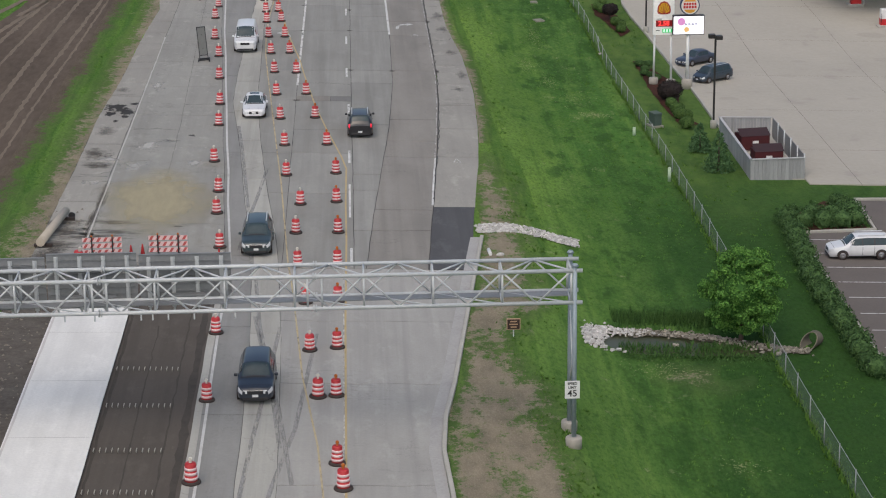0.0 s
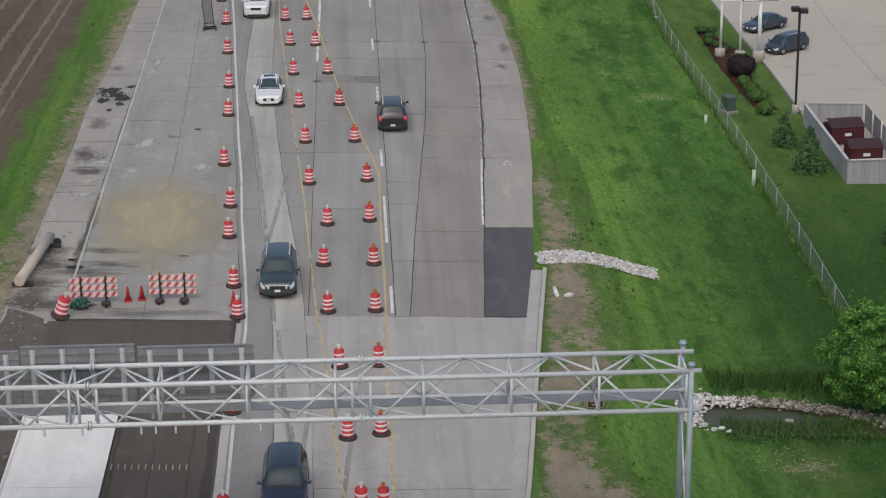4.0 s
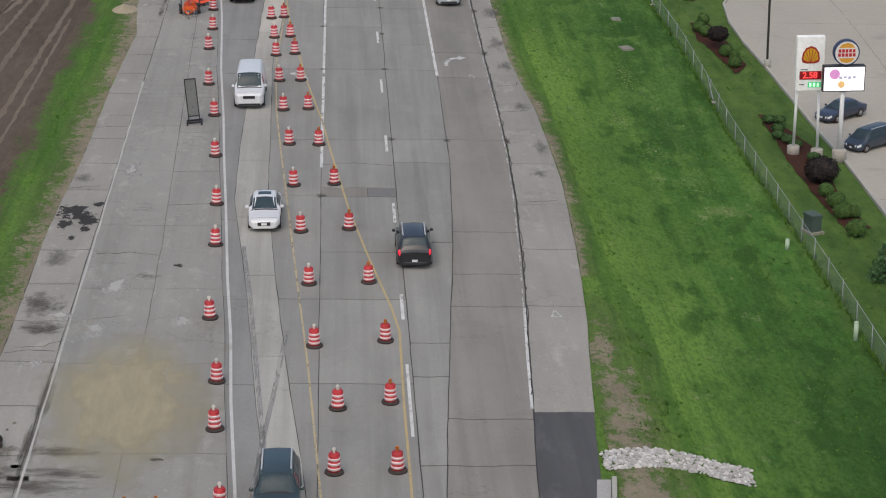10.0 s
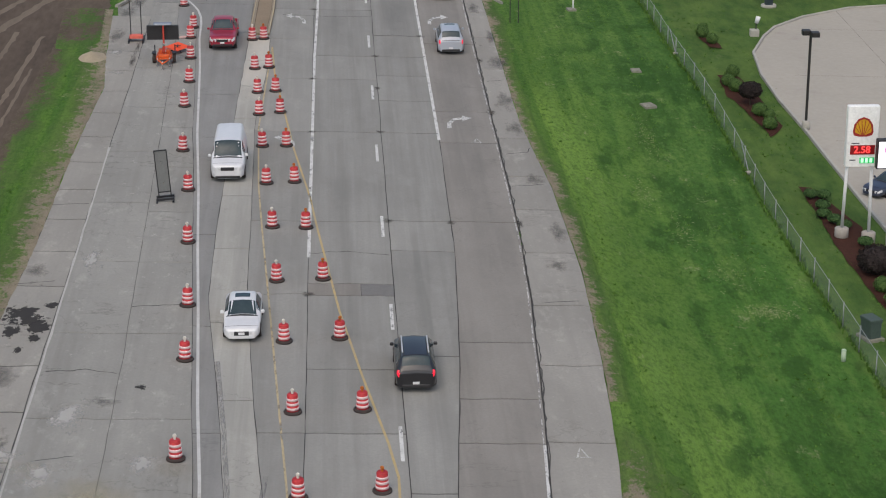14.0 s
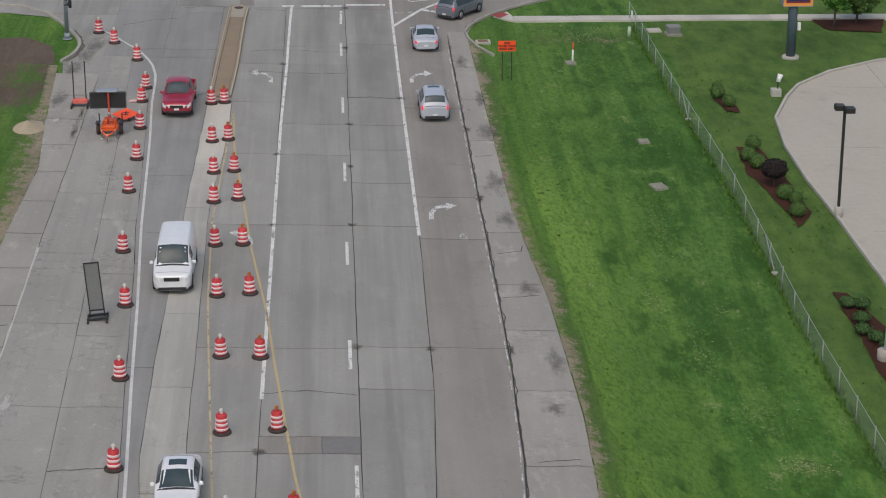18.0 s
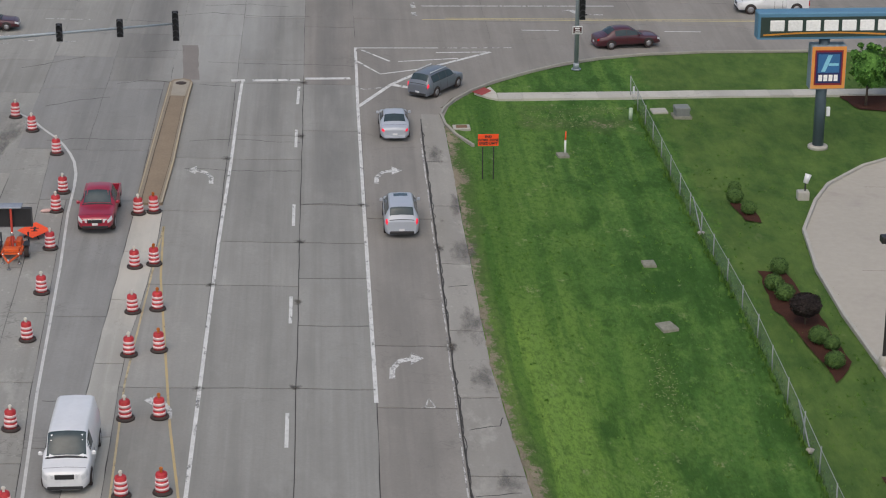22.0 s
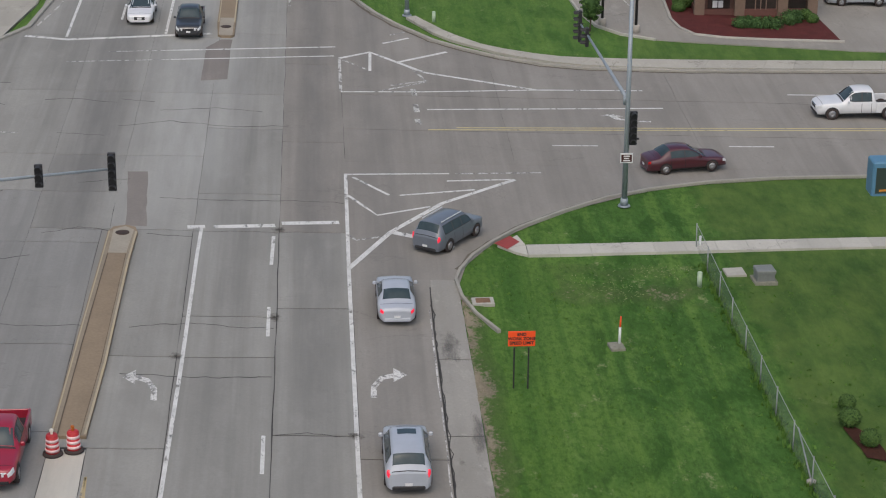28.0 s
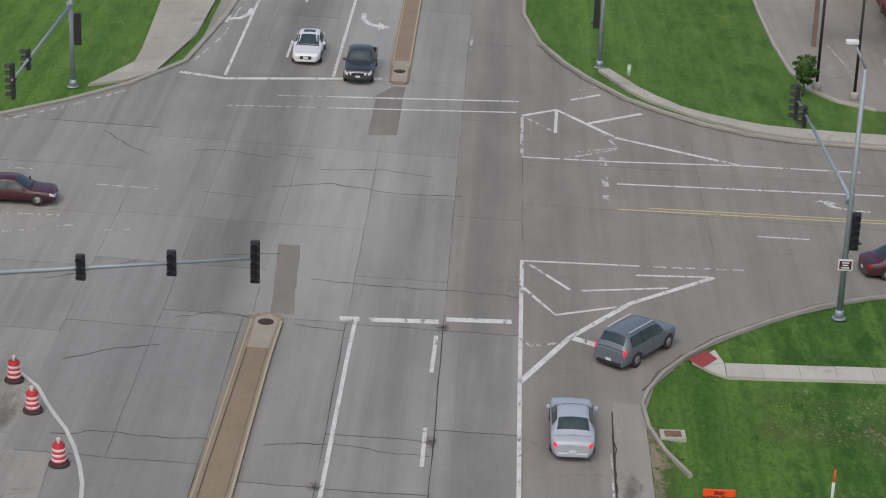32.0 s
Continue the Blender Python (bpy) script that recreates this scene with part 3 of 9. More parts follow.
def column(left, right, ys, material, gap=0.02, lift=0.0):
    for a, b in zip(ys, ys[1:]):
        slab(left, right, a, b, material, gap, lift=lift)


def steps_between(a, b, d):
    n = max(1, round((b - a) / d))
    return [a + (b - a) * i / n for i in range(n + 1)]


def flat(x):
    return [(-60, x), (300, x)]


column(SHOULDER_W, LINE_W, steps_between(20.6, 114, 4.6), SHOULDER, 0.03)
column(LINE_W, MID_W, steps_between(21.2, 66, 9.0) + steps_between(66, 118, 8.0)[1:], WORN, 0.01)
column(MID_W, [(y, x - 0.25) for y, x in WHITE_W], steps_between(21.2, 66, 9.0) + steps_between(66, 110, 8.0)[1:], WORN, 0.012)
column([(y, x - 0.25) for y, x in WHITE_W], STRIP_L, [-95, -70, -45, -30, -15, 0, 12, 24, 36.9, 46.8, 58, 70, 82, 95, 110], DRIVEN, 0.012)
column(STRIP_L, STRIP_R, [-95, -70, -45, -30, -15, 0, 11, 20, 29, 40, 50, 58.5, 68, 76, 83, 90, 97, 103, 108.6], STRIP, 0.012)
column(STRIP_R, flat(-3.6), [21.8, 37.1, 46.9, 62, 72.2, 87.7, 98.9, 108.7], OLD, 0.014)
column(STRIP_R, flat(-0.2), [-95, -70, -45, -20, -8, 4, 13, 21.8], NEWER, 0.008)
column(flat(-3.6), DASH_JOINT, [21.8, 37.1, 46.9, 53.3, 61.9], OLD, 0.019)
column(flat(-3.6), DASH_JOINT, [63.4, 72.2, 87.7, 98.9, 104.5, 116.9, 121.0, 131], OLD, 0.019)
column(flat(-3.6), flat(-1.2), [61.9, 63.4], TURN, 0.012)
column(flat(-1.2), DASH_JOINT, [61.9, 63.4], OLDPATCH, 0.012)
column(flat(-0.2), KERB_E, [-95, -70, -45, -22, -8, 4, 13, 21.8], NEWER, 0.008)
column(DASH_JOINT, TURN_JOINT, [21.8, 29.2, 37.9, 41.7, 54.9, 68.0, 72.4, 87.7, 94.3, 99.9, 104.5, 109.9, 122, 131], OLD, 0.021)
column(TURN_JOINT, EDGE_E, [21.8, 29.2, 33.6, 46.1, 50.4, 56.5, 72.4, 86, 92.2, 108, 125.5], TURN, 0.02)
column([(y, x + 0.03) for y, x in EDGE_E], SHOULDER_E, [34.3, 46.3, 54, 61, 68, 74.5, 80, 87, 94, 102, 110, 117, 125.5], SHOULDER, 0.02)
column([(21.8, 4.28), (34.3, 5.02)], [(21.8, 6.15), (27.5, 7.0), (30.5, 7.15), (34.3, 7.45)], [21.9, 34.3], ASPHALT, 0.0, 0.004)
column(MID_W, flat(-7.75), [110, 118], DRIVEN, 0.01)
column([(-45, -7.75), (109, -7.75)], [(-45, -3.6), (300, -3.6)], [108.7, 116.9, 131], OLD, 0.012)
# crossing: slabs of the four legs
column(flat(-7.4), flat(-3.6), [131, 141.4, 152, 163, 175, 190, 215, 240], OLD, 0.006)
column(flat(-3.6), flat(0.3), [131, 136, 146, 152, 164, 178, 200, 240], OLD, 0.007)
column(flat(0.3), flat(3.45), [131, 144, 158, 172, 190, 215, 240], TURN, 0.008)
column(flat(-14.6), flat(-11.0), [118, 129.3, 136], DRIVEN, 0.008)
column(flat(-14.6), flat(-11.0), [136, 141.4, 152, 163, 175, 190, 215, 240], OLD, 0.006)
column(flat(-11.0), flat(-7.75), [118, 129.3, 131], DRIVEN, 0.008)
column(flat(-11.0), flat(-7.4), [131, 136, 141.4, 152, 163, 175, 190, 215, 240], OLD, 0.006)
for x0, x1 in ((3.45, 12), (12, 22), (22, 33), (33, 46), (46, 60)):
    column(flat(x0), flat(x1), [141, 146.3, 152.4, 158], TURN, 0.006)
sheet("turn_apron", [(3.4, 124.6), (8.1, 124.6), (8.6, 127.2), (10.2, 130.4), (13.8, 134.4), (18.4, 137.7), (21.5, 138.95), (25, 139.75), (34, 140.75), (60, 142.05), (60, 142.3), (3.4, 141.4)], TURN, -0.005, "worn grey concrete turning lane", "road", step=3)
sheet("north_apron", [(3.4, 157.6), (18, 157.6), (12.9, 160.0), (9.0, 163.4), (6.9, 166.8), (5.7, 169.3), (4.4, 172.9), (3.6, 178.6), (3.5, 240), (3.4, 240)], TURN, -0.005, "worn grey concrete turning lane", "road", step=3)
sheet("north_road_strip", [(17.8, 157.6), (60, 157.6), (60, 159.6), (33.6, 158.7)], TURN, -0.005, "worn grey concrete road edge", "road", step=3)
column([(100, -22), (180, -26)], flat(-14.6), [128.2, 135, 141, 147, 153.2], OLD, 0.006)
column([(100, -95), (180, -95)], [(100, -22), (180, -26)], [131, 138, 145, 152], OLD, 0.006)
sheet("west_apron", [(-14.6, 128.2), (-22, 128.2), (-18.6, 127.2), (-16.8, 123.3), (-16.3, 120.1), (-16.9, 116.9), (-16.6, 114), (-14.0, 113), (-14.2, 118), (-14.2, 128.6)], WORN, -0.005, "worn grey concrete corner", "road", step=3)
sheet("northwest_apron", [(-14.6, 153.25), (-22.4, 153.25), (-19.7, 156.2), (-17.1, 159.7), (-14.8, 164.3), (-14.2, 168), (-14.2, 152.8)], OLD, -0.005, "worn grey concrete corner", "road", step=3)


SIDE_YELLOW = worn_paint("side_road_yellow_paint", (0.58, 0.48, 0.22), (0.48, 0.42, 0.24), 0.56, 1.0)
LSL = shade("ghost_line", (0.50, 0.49, 0.46), (0.37, 0.36, 0.335), 0.8, broad=1.5, fine=6)

# ---- markings ----
def line(rows, width, material, label, **kw):
    return ribbon("lane_line", [(x, y) for y, x in rows], width, material, label=label, **kw)


line(WHITE_W, 0.125, FRESH_PAINT, "fresh white edge line on the concrete")
ribbon("lane_line", [(-11.0, 112), (-11.12, 114), (-11.4, 115.9), (-11.75, 117.25), (-12.2, 118.6), (-12.75, 119.9), (-13.3, 120.85), (-13.8, 121.8), (-14.4, 123.1), (-15.6, 124.6)], 0.15, FRESH_PAINT, label="curved white edge line round the corner")
line(YELLOW_W, 0.085, PALE_YELLOW, "temporary yellow line beside the drums")
line(YELLOW_E, 0.1, YELLOW, "temporary yellow line beside the drums")
ribbon("lane_line", [(-3.6, 66.9), (-3.53, 92), (-3.5, 104.5), (-3.36, 116), (-3.3, 128), (-3.25, 131.4)], 0.16, WHITE_PAINT, label="solid white lane line", wobble=0.0)
ribbon("lane_line", [(3.48, 86.4), (3.42, 110), (3.4, 126.4), (3.45, 139.2)], 0.17, WHITE_PAINT, label="solid white turn lane line")
for y1, y0, x, w in ((31.8, 39.2, 0.1, 0.13), (44.4, 47.6, 0.1, 0.15), (57.8, 60.9, 0.1, 0.15), (22.2, 25.6, 0.15, 0.14)):
    ribbon("lane_dash", [(x, y1), (x, y0)], w, WHITE_PAINT, label="white lane dash on worn concrete", group="lane dashes")
for i in range(5):
    y = 70.0 + 12.25 * i
    ribbon("lane_dash", [(-0.02, y), (-0.02, y + 3.1)], 0.15, WHITE_PAINT, label="white lane dash on worn concrete", group="lane dashes")
ribbon("lane_dash", [(0.0, 126.9), (0.05, 130.4)], 0.16, WHITE_PAINT, label="white lane dash on worn concrete", group="lane dashes")
line([(44.0, 5.45), (52, 5.9), (62, 6.35), (72, 6.6), (90, 6.62), (122, 6.72)], 0.07, FADED, "worn white edge line broken by the joint", wobble=0.05)
line([(34.6, 4.98), (40, 5.25), (46, 5.6)], 0.12, WHITE_PAINT, "white edge line beside the shoulder")
line([(36, 5.12), (44, 5.6), (52, 6.05), (62, 6.5), (72, 6.76), (100, 6.8), (123, 6.86)], 0.06, SEAL, "dark broken joint along the shoulder", wobble=0.12, step=0.5, lift=0.009)
ribbon("lane_line", [(-14.45, 22), (-14.45, 84)], 0.13, LSL, label="faded white shoulder line", wobble=0.03)
ribbon("lane_line", [(-0.28, 22), (-0.28, -40)], 0.06, FADED, label="faint dashed white line", lift=0.006, wobble=0.02)
for a, b in (((-3.9, 131.4), (-3.1, 131.5)), ((-2.7, 131.5), (0.1, 131.8)), ((0.4, 132.1), (3.05, 132.35))):
    ribbon("stop_line", [a, b], 0.42, WHITE_PAINT, label="worn white stop line at the crossing", group="stop lines", step=0.5)
for a, b in (((5.45, 131.2), (6.5, 130.65)), ((6.95, 129.95), (8.2, 129.35))):
    ribbon("yield_line", [a, b], 0.42, WHITE_PAINT, label="white yield bar across the turn lane", group="yield bars", step=0.5)
GORES = (((3.45, 139.1), (8.6, 139.5)), ((8.9, 139.5), (13.2, 139.9)), ((3.4, 126.6), (5.4, 131.2), (8.0, 135.2), (11.8, 138.8)), ((3.8, 138.7), (5.5, 136.2)), ((3.5, 136.1), (4.85, 133.4), (7.4, 134.7)),
         ((6.0, 136.2), (9.7, 137.2)), ((8.4, 138.4), (11.6, 138.8)), ((3.4, 130.8), (3.8, 130.1), (5.0, 130.6)),
         ((3.4, 152.8), (8, 153.1), (14.3, 153.9), (20.3, 154.2)), ((3.4, 159.3), (5.2, 160.7), (8.2, 156.8), (14.3, 153.9)), ((3.4, 152.9), (3.4, 159.3)), ((5.1, 156.9), (5.2, 160.5)), ((3.6, 159.0), (4.9, 157.2)),
         ((6.8, 158.8), (9.7, 161.1)), ((7.5, 157.6), (8.2, 155.2), (6.2, 154.2)), ((8.0, 149.9), (21.0, 151.0)), ((5.6, 153.1), (8.2, 155.0)))
for i, g in enumerate(GORES):
    ribbon("gore_line", list(g), 0.26 if i in (2, 13, 9) else 0.17, FADED if i in (1, 7, 10, 12, 14, 16) else WHITE_PAINT, label="white painted island line at the crossing", group="gore lines")
ribbon("lane_line", [(7.9, 146.4), (31, 147.75), (60, 149.5)], 0.14, SIDE_YELLOW, label="yellow centre line of the side road")
ribbon("lane_line", [(9.4, 146.84), (31, 148.1), (60, 149.9)], 0.12, SIDE_YELLOW, label="yellow centre line of the side road")
for x in (14.2, 23.5, 32.8, 42):
    ribbon("lane_dash", [(x, 144.2 + (x - 14) * 0.045), (x + 2.4, 144.3 + (x - 14) * 0.045)], 0.15, WHITE_PAINT, label="white lane dash on the side road", group="lane dashes")
for x in (28.5, 38, 47):
    ribbon("lane_dash", [(x, 154.0 + (x - 28) * 0.05), (x + 2.6, 154.1 + (x - 28) * 0.05)], 0.15, WHITE_PAINT, label="white lane dash on the side road", group="lane dashes")
for y0, y1 in ((152.4, 153.6), (149.4, 150.8), (147.3, 148.2)):
    ribbon("stop_line", [(7.45, y0), (7.4, y1)], 0.3, FADED, label="worn white stop line of the side road", group="stop lines", step=0.5)
ribbon("crosswalk_line", [(-9.8, 159.6), (-6.2, 160.17)], 0.16, FADED, label="faded white crosswalk line")
ribbon("crosswalk_line", [(-6.2, 160.17), (3.2, 161.65)], 0.2, WHITE_PAINT, label="faded white crosswalk line")
ribbon("crosswalk_line", [(-12.0, 157.4), (-6.2, 158.3)], 0.14, FADED, label="faded white crosswalk line")
ribbon("crosswalk_line", [(-6.2, 158.3), (3.1, 159.75)], 0.17, WHITE_PAINT, label="faded white crosswalk line")
ribbon("crosswalk_line", [(6.0, 162.6), (7.6, 163.9)], 0.2, WHITE_PAINT, label="faded white crosswalk line")
ribbon("crosswalk_line", [(6.4, 164.4), (7.4, 165.2)], 0.14, FADED, label="faded white crosswalk line")
ribbon("stop_line", [(-14.9, 162.5), (-12.4, 161.9), (-4.1, 163.9)], 0.36, WHITE_PAINT, label="white stop line of the far leg", step=0.8)
ribbon("lane_line", [(-12.5, 162.5), (-12.4, 180), (-12.4, 200)], 0.16, WHITE_PAINT, label="white lane line of the far leg")
ribbon("lane_line", [(-6.8, 163.6), (-6.7, 185), (-6.7, 200)], 0.16, WHITE_PAINT, label="white lane line of the far leg")
for y in (166.5, 178, 190):
    ribbon("lane_dash", [(-9.6, y), (-9.6, y + 3)], 0.14, WHITE_PAINT, label="white lane dash of the far leg", group="lane dashes")
    ribbon("lane_dash", [(0.45, y + 4), (0.45, y + 7)], 0.14, FADED, label="white lane dash of the far leg", group="lane dashes")
ribbon("lane_line", [(-22.4, 152.4), (-19.7, 155.3), (-17.2, 158.6)], 0.16, FADED, label="white edge line along the far corner")
ribbon("lane_line", [(-14.5, 164.5), (-13.5, 170), (-13.2, 178)], 0.12, FADED, label="white edge line along the far corner")
for a, b in (((-21.5, 146.0), (-19.3, 146.0)), ((-16.2, 144.6), (-13.2, 144.6)), ((-19.5, 140.2), (-17.0, 140.4)), ((-14.8, 139.0), (-13.6, 139.4)), ((-16.9, 139.1), (-16.0, 139.5)), ((-19.0, 138.0), (-17.6, 138.6))):
    ribbon("lane_dash", [a, b], 0.14, FADED, label="worn white lane dash of the west leg", group="lane dashes")


def turn_arrow(x, y, way, rz=0.0, faded=False, size=0.74):
    """A painted curved arrow; way +1 turns right, -1 left."""
    bm = bmesh.new()
    pts = [(-0.9, -0.9), (-0.85, -0.1), (-0.4, 0.55), (0.25, 0.75)]
    rows = []
    for i, (px, py) in enumerate(pts):
        a, b = Vector(pts[max(0, i - 1)]), Vector(pts[min(3, i + 1)])
        d = (b - a).normalized()
        o = Vector((-d.y, d.x)) * 0.16
        rows.append([(way * (px + s * o.x) * size, (py + s * o.y) * size * 1.7, 0) for s in (1, -1)])
    grid_faces(bm, rows)
    bm.faces.new([bm.verts.new((way * px * size, py * size * 1.7, 0)) for px, py in ((0.2, 0.25), (0.95, 0.8), (0.25, 1.3))])
    m = pose(x, y, 0, 0, 0, rz)
    for v in bm.verts:
        v.co = m @ v.co
        v.co.z = height(v.co.x, v.co.y) + 0.009
    tagged(part("turn_arrow", bm, WHITE_PAINT if y > 150 else ARROW_PAINT), "worn white turn arrow painted on the lane", "road marking", "turn arrows", "structure")


turn_arrow(4.85, 89.9, 1)
turn_arrow(4.8, 114.4, 1)
turn_arrow(-4.9, 113.9, -1)
turn_arrow(-5.1, 85.6, -1, size=0.6)
turn_arrow(-13.4, 174.4, 1, 180, size=0.9)
turn_arrow(-5.2, 175.1, -1, 180, size=0.9)
turn_arrow(18.9, 149.2, 1, 90, size=0.7)
for x, y in ((6.95, 44.9), (5.6, 86.0)):
    ribbon("survey_mark", [(x - 0.35, y), (x + 0.35, y)], 0.07, FADED, label="white survey mark sprayed on the concrete", group="survey marks", step=0.4)
    ribbon("survey_mark", [(x - 0.2, y), (x - 0.02, y + 0.9), (x + 0.2, y + 0.05)], 0.07, FADED, label="white survey mark sprayed on the concrete", group="survey marks", step=0.4)

# ---- kerbs, median, walks, soil ----
def kerb(rows_xy, width, high, label, material=None, name="kerb"):
    """A raised kerb stone run with a chamfered top along a line."""
    pts = []
    for (x0, y0), (x1, y1) in zip(rows_xy, rows_xy[1:]):
        cut = max(1, int(math.hypot(x1 - x0, y1 - y0) / 1.2))
        pts += [(x0 + (x1 - x0) * i / cut, y0 + (y1 - y0) * i / cut) for i in range(cut)]
    pts.append(rows_xy[-1])
    bm = bmesh.new()
    rows = []
    for i, (x, y) in enumerate(pts):
        a, b = pts[max(0, i - 1)], pts[min(len(pts) - 1, i + 1)]
        dx, dy = b[0] - a[0], b[1] - a[1]
        d = math.hypot(dx, dy) or 1
        ox, oy = -dy / d, dx / d
        row = []
        for e, h in ((-0.5, -0.05), (-0.5, high - 0.03), (-0.4, high), (0.4, high), (0.5, high - 0.03), (0.5, -0.05)):
            px, py = x + ox * e * width, y + oy * e * width
            row.append((px, py, height(x, y) + h))
        rows.append(row)
    vs = grid_faces(bm, rows)
    bm.faces.new(vs[0])
    bm.faces.new(vs[-1][::-1])
    return tagged(part(name, bm, material or KERB), label, "kerb", kind="structure")


kerb([(x + 0.1, y) for y, x in KERB_E], 0.2, 0.14, "pale new concrete kerb along the widened lane")
sheet("gutter", [(x - 0.55, y) for y, x in KERB_E if y > -46] + [(x - 0.02, y) for y, x in reversed(KERB_E)], shade("gutter_concrete", (0.43, 0.42, 0.40), rough=0.8), 0.005, "pale new concrete gutter", "gutter", step=2)
kerb([(9.5, 119.8), (8.7, 121.6), (8.2, 123.5), (8.05, 125.4), (8.3, 126.6), (9.0, 128.4), (10.0, 130.1), (11.4, 132.0), (13.8, 134.4), (16, 136.3), (18.4, 137.7), (21.5, 138.9), (25.1, 139.7), (34, 140.7), (60, 142)], 0.15, 0.12, "weathered concrete kerb round the corner lawn", KERB_OLD)
kerb([(3.4, 200), (3.45, 178.6), (4.4, 172.9), (5.7, 169.3), (6.9, 166.8), (9.0, 163.4), (10.8, 161.6), (12.9, 160.0), (15.2, 158.8), (17.8, 158.2), (23.5, 158.1), (33.6, 158.8), (60, 160.2)], 0.22, 0.14, "weathered concrete kerb of the far corner", KERB_OLD)
kerb([(-60, 151.8), (-24, 152.2), (-22.4, 153.4), (-19.7, 156.3), (-17.1, 159.8), (-14.9, 164.3), (-13.9, 173.6), (-13.7, 177.4), (-13.6, 200)], 0.3, 0.14, "weathered concrete kerb of the far corner", KERB_OLD)
# Dark line at the kerb foot: grit and the kerb's shade in one colour.
GRIT_AND_SHADE = shade("gutter_grit", (0.15, 0.13, 0.10), (0.09, 0.08, 0.062), 0.95, broad=1.5, fine=9)
for run in ([(4.2, 172.6), (5.5, 169.1), (6.7, 166.6), (8.8, 163.2), (10.6, 161.4), (12.7, 159.8), (15.0, 158.6), (17.7, 158.0), (23.5, 157.9), (33.6, 158.6), (60, 160.0)], [(8.15, 126.7), (8.85, 128.5), (9.85, 130.2), (11.25, 132.15), (13.65, 134.55), (15.85, 136.45), (18.3, 137.9), (21.4, 139.1), (25.1, 139.9), (34, 140.9), (60, 142.2)]):
    ribbon("gutter_grit", run, 0.2, GRIT_AND_SHADE, 0.006, label="dark grit and painted shade along the kerb", category="grit", wobble=0.1, step=0.5)
ribbon("gutter_grit", [(-16.95, 123.9), (-16.4, 122.3), (-16.0, 120.2), (-16.05, 118.9), (-16.3, 117.6), (-16.7, 116.5)], 0.22, GRIT_AND_SHADE, 0.03, label="dark grit and painted shade along the kerb", category="grit", wobble=0.1, step=0.4)
kerb([(-60, 131.5), (-26, 130.6), (-21.1, 129.9), (-19.1, 128.1), (-18.0, 125.9), (-17.2, 123.9), (-16.65, 122.4), (-16.35, 121.3), (-16.22, 120.2), (-16.28, 118.9), (-16.5, 117.7), (-16.95, 116.5)], 0.22, 0.13, "weathered concrete kerb of the corner lawn", KERB_OLD)
def walkway(left, right, length, material, lift, label, joint=0.008):
    """A walk of separate cast slabs between two lines of points."""
    w = thing("sidewalk", label, "sidewalk", kind="structure")

    def along(run, f):
        d = [math.hypot(b[0] - a[0], b[1] - a[1]) for a, b in zip(run, run[1:])]
        t = f * sum(d)
        for (a, b), q in zip(zip(run, run[1:]), d):
            if t <= q:
                return a[0] + (b[0] - a[0]) * t / q, a[1] + (b[1] - a[1]) * t / q
            t -= q
        return run[-1]
    total = sum(math.hypot(b[0] - a[0], b[1] - a[1]) for a, b in zip(left, left[1:]))
    n = max(2, round(total / length))
    r = random.Random(n)
    for k in range(n):
        f0, f1 = k / n + joint / total, (k + 1) / n - joint / total
        q = [along(left, f0), along(right, f0), along(right, f1), along(left, f1)]
        tip = r.uniform(-0.008, 0.008)
        bm = bmesh.new()
        lo, hi = [], []
        for m, (x, y) in enumerate(q):
            z = height(x, y) + lift + (tip if m in (1, 2) else -tip)
            hi.append(bm.verts.new((x, y, z)))
            lo.append(bm.verts.new((x, y, z - 0.16)))
        bm.faces.new(hi)
        for m in range(4):
            bm.faces.new((lo[m], lo[(m + 1) % 4], hi[(m + 1) % 4], hi[m]))
        part("slab", bm, material, w)
    return w


WALK = pavement("walk_concrete", (0.49, 0.475, 0.42), 0.06, 0.15, 0.35, 0.25, 0.4, (), 41.0)
WALK_OLD = pavement("old_walk_concrete", (0.42, 0.40, 0.345), 0.07, 0.15, 0.5, 0.3, 0.5, (), 45.0)
walkway([(7.6, 168.2), (9.45, 164.0), (11.2, 162.25), (13.1, 160.55), (15.4, 159.3), (18, 158.6), (23.5, 158.5), (60, 160.6)], [(8.2, 168.6), (10.1, 164.8), (12.1, 162.3), (14.0, 161.2), (16, 160.4), (18.6, 160.15), (23.3, 160.2), (60, 162.3)], 1.8, WALK_OLD, 0.13, "pale worn concrete walk along the far kerb")
walkway([(11.5, 129.68), (12.6, 129.78), (31.8, 131.85), (60, 134.8)], [(11.5, 128.42), (12.6, 128.52), (31.5, 130.6), (60, 133.5)], 1.5, WALK, 0.09, "pale concrete sidewalk across the lawn")
sheet("kerb_ramp", [(10.2, 129.6), (10.95, 128.75), (11.48, 128.42), (11.48, 129.68), (11.2, 130.9)], WALK, 0.085, "pale concrete ramp down to the kerb", "kerb ramp", step=2, thick=0.12)
walkway([(-19.2, 158.9), (-17.4, 163.8), (-18.1, 178), (-18.5, 200)], [(-17.6, 160), (-16.2, 161.8), (-15.0, 169.5), (-14.9, 177), (-15.2, 200)], 2.4, WALK_OLD, 0.1, "worn concrete walk at the far corner")
sheet("tactile_pad", [(10.05, 129.75), (10.6, 129.05), (11.25, 130.0), (10.85, 130.75)], shade("red_pad", (0.33, 0.06, 0.055), rough=0.8), 0.1, "red tactile pad at the kerb ramp", "tactile paving", step=1)
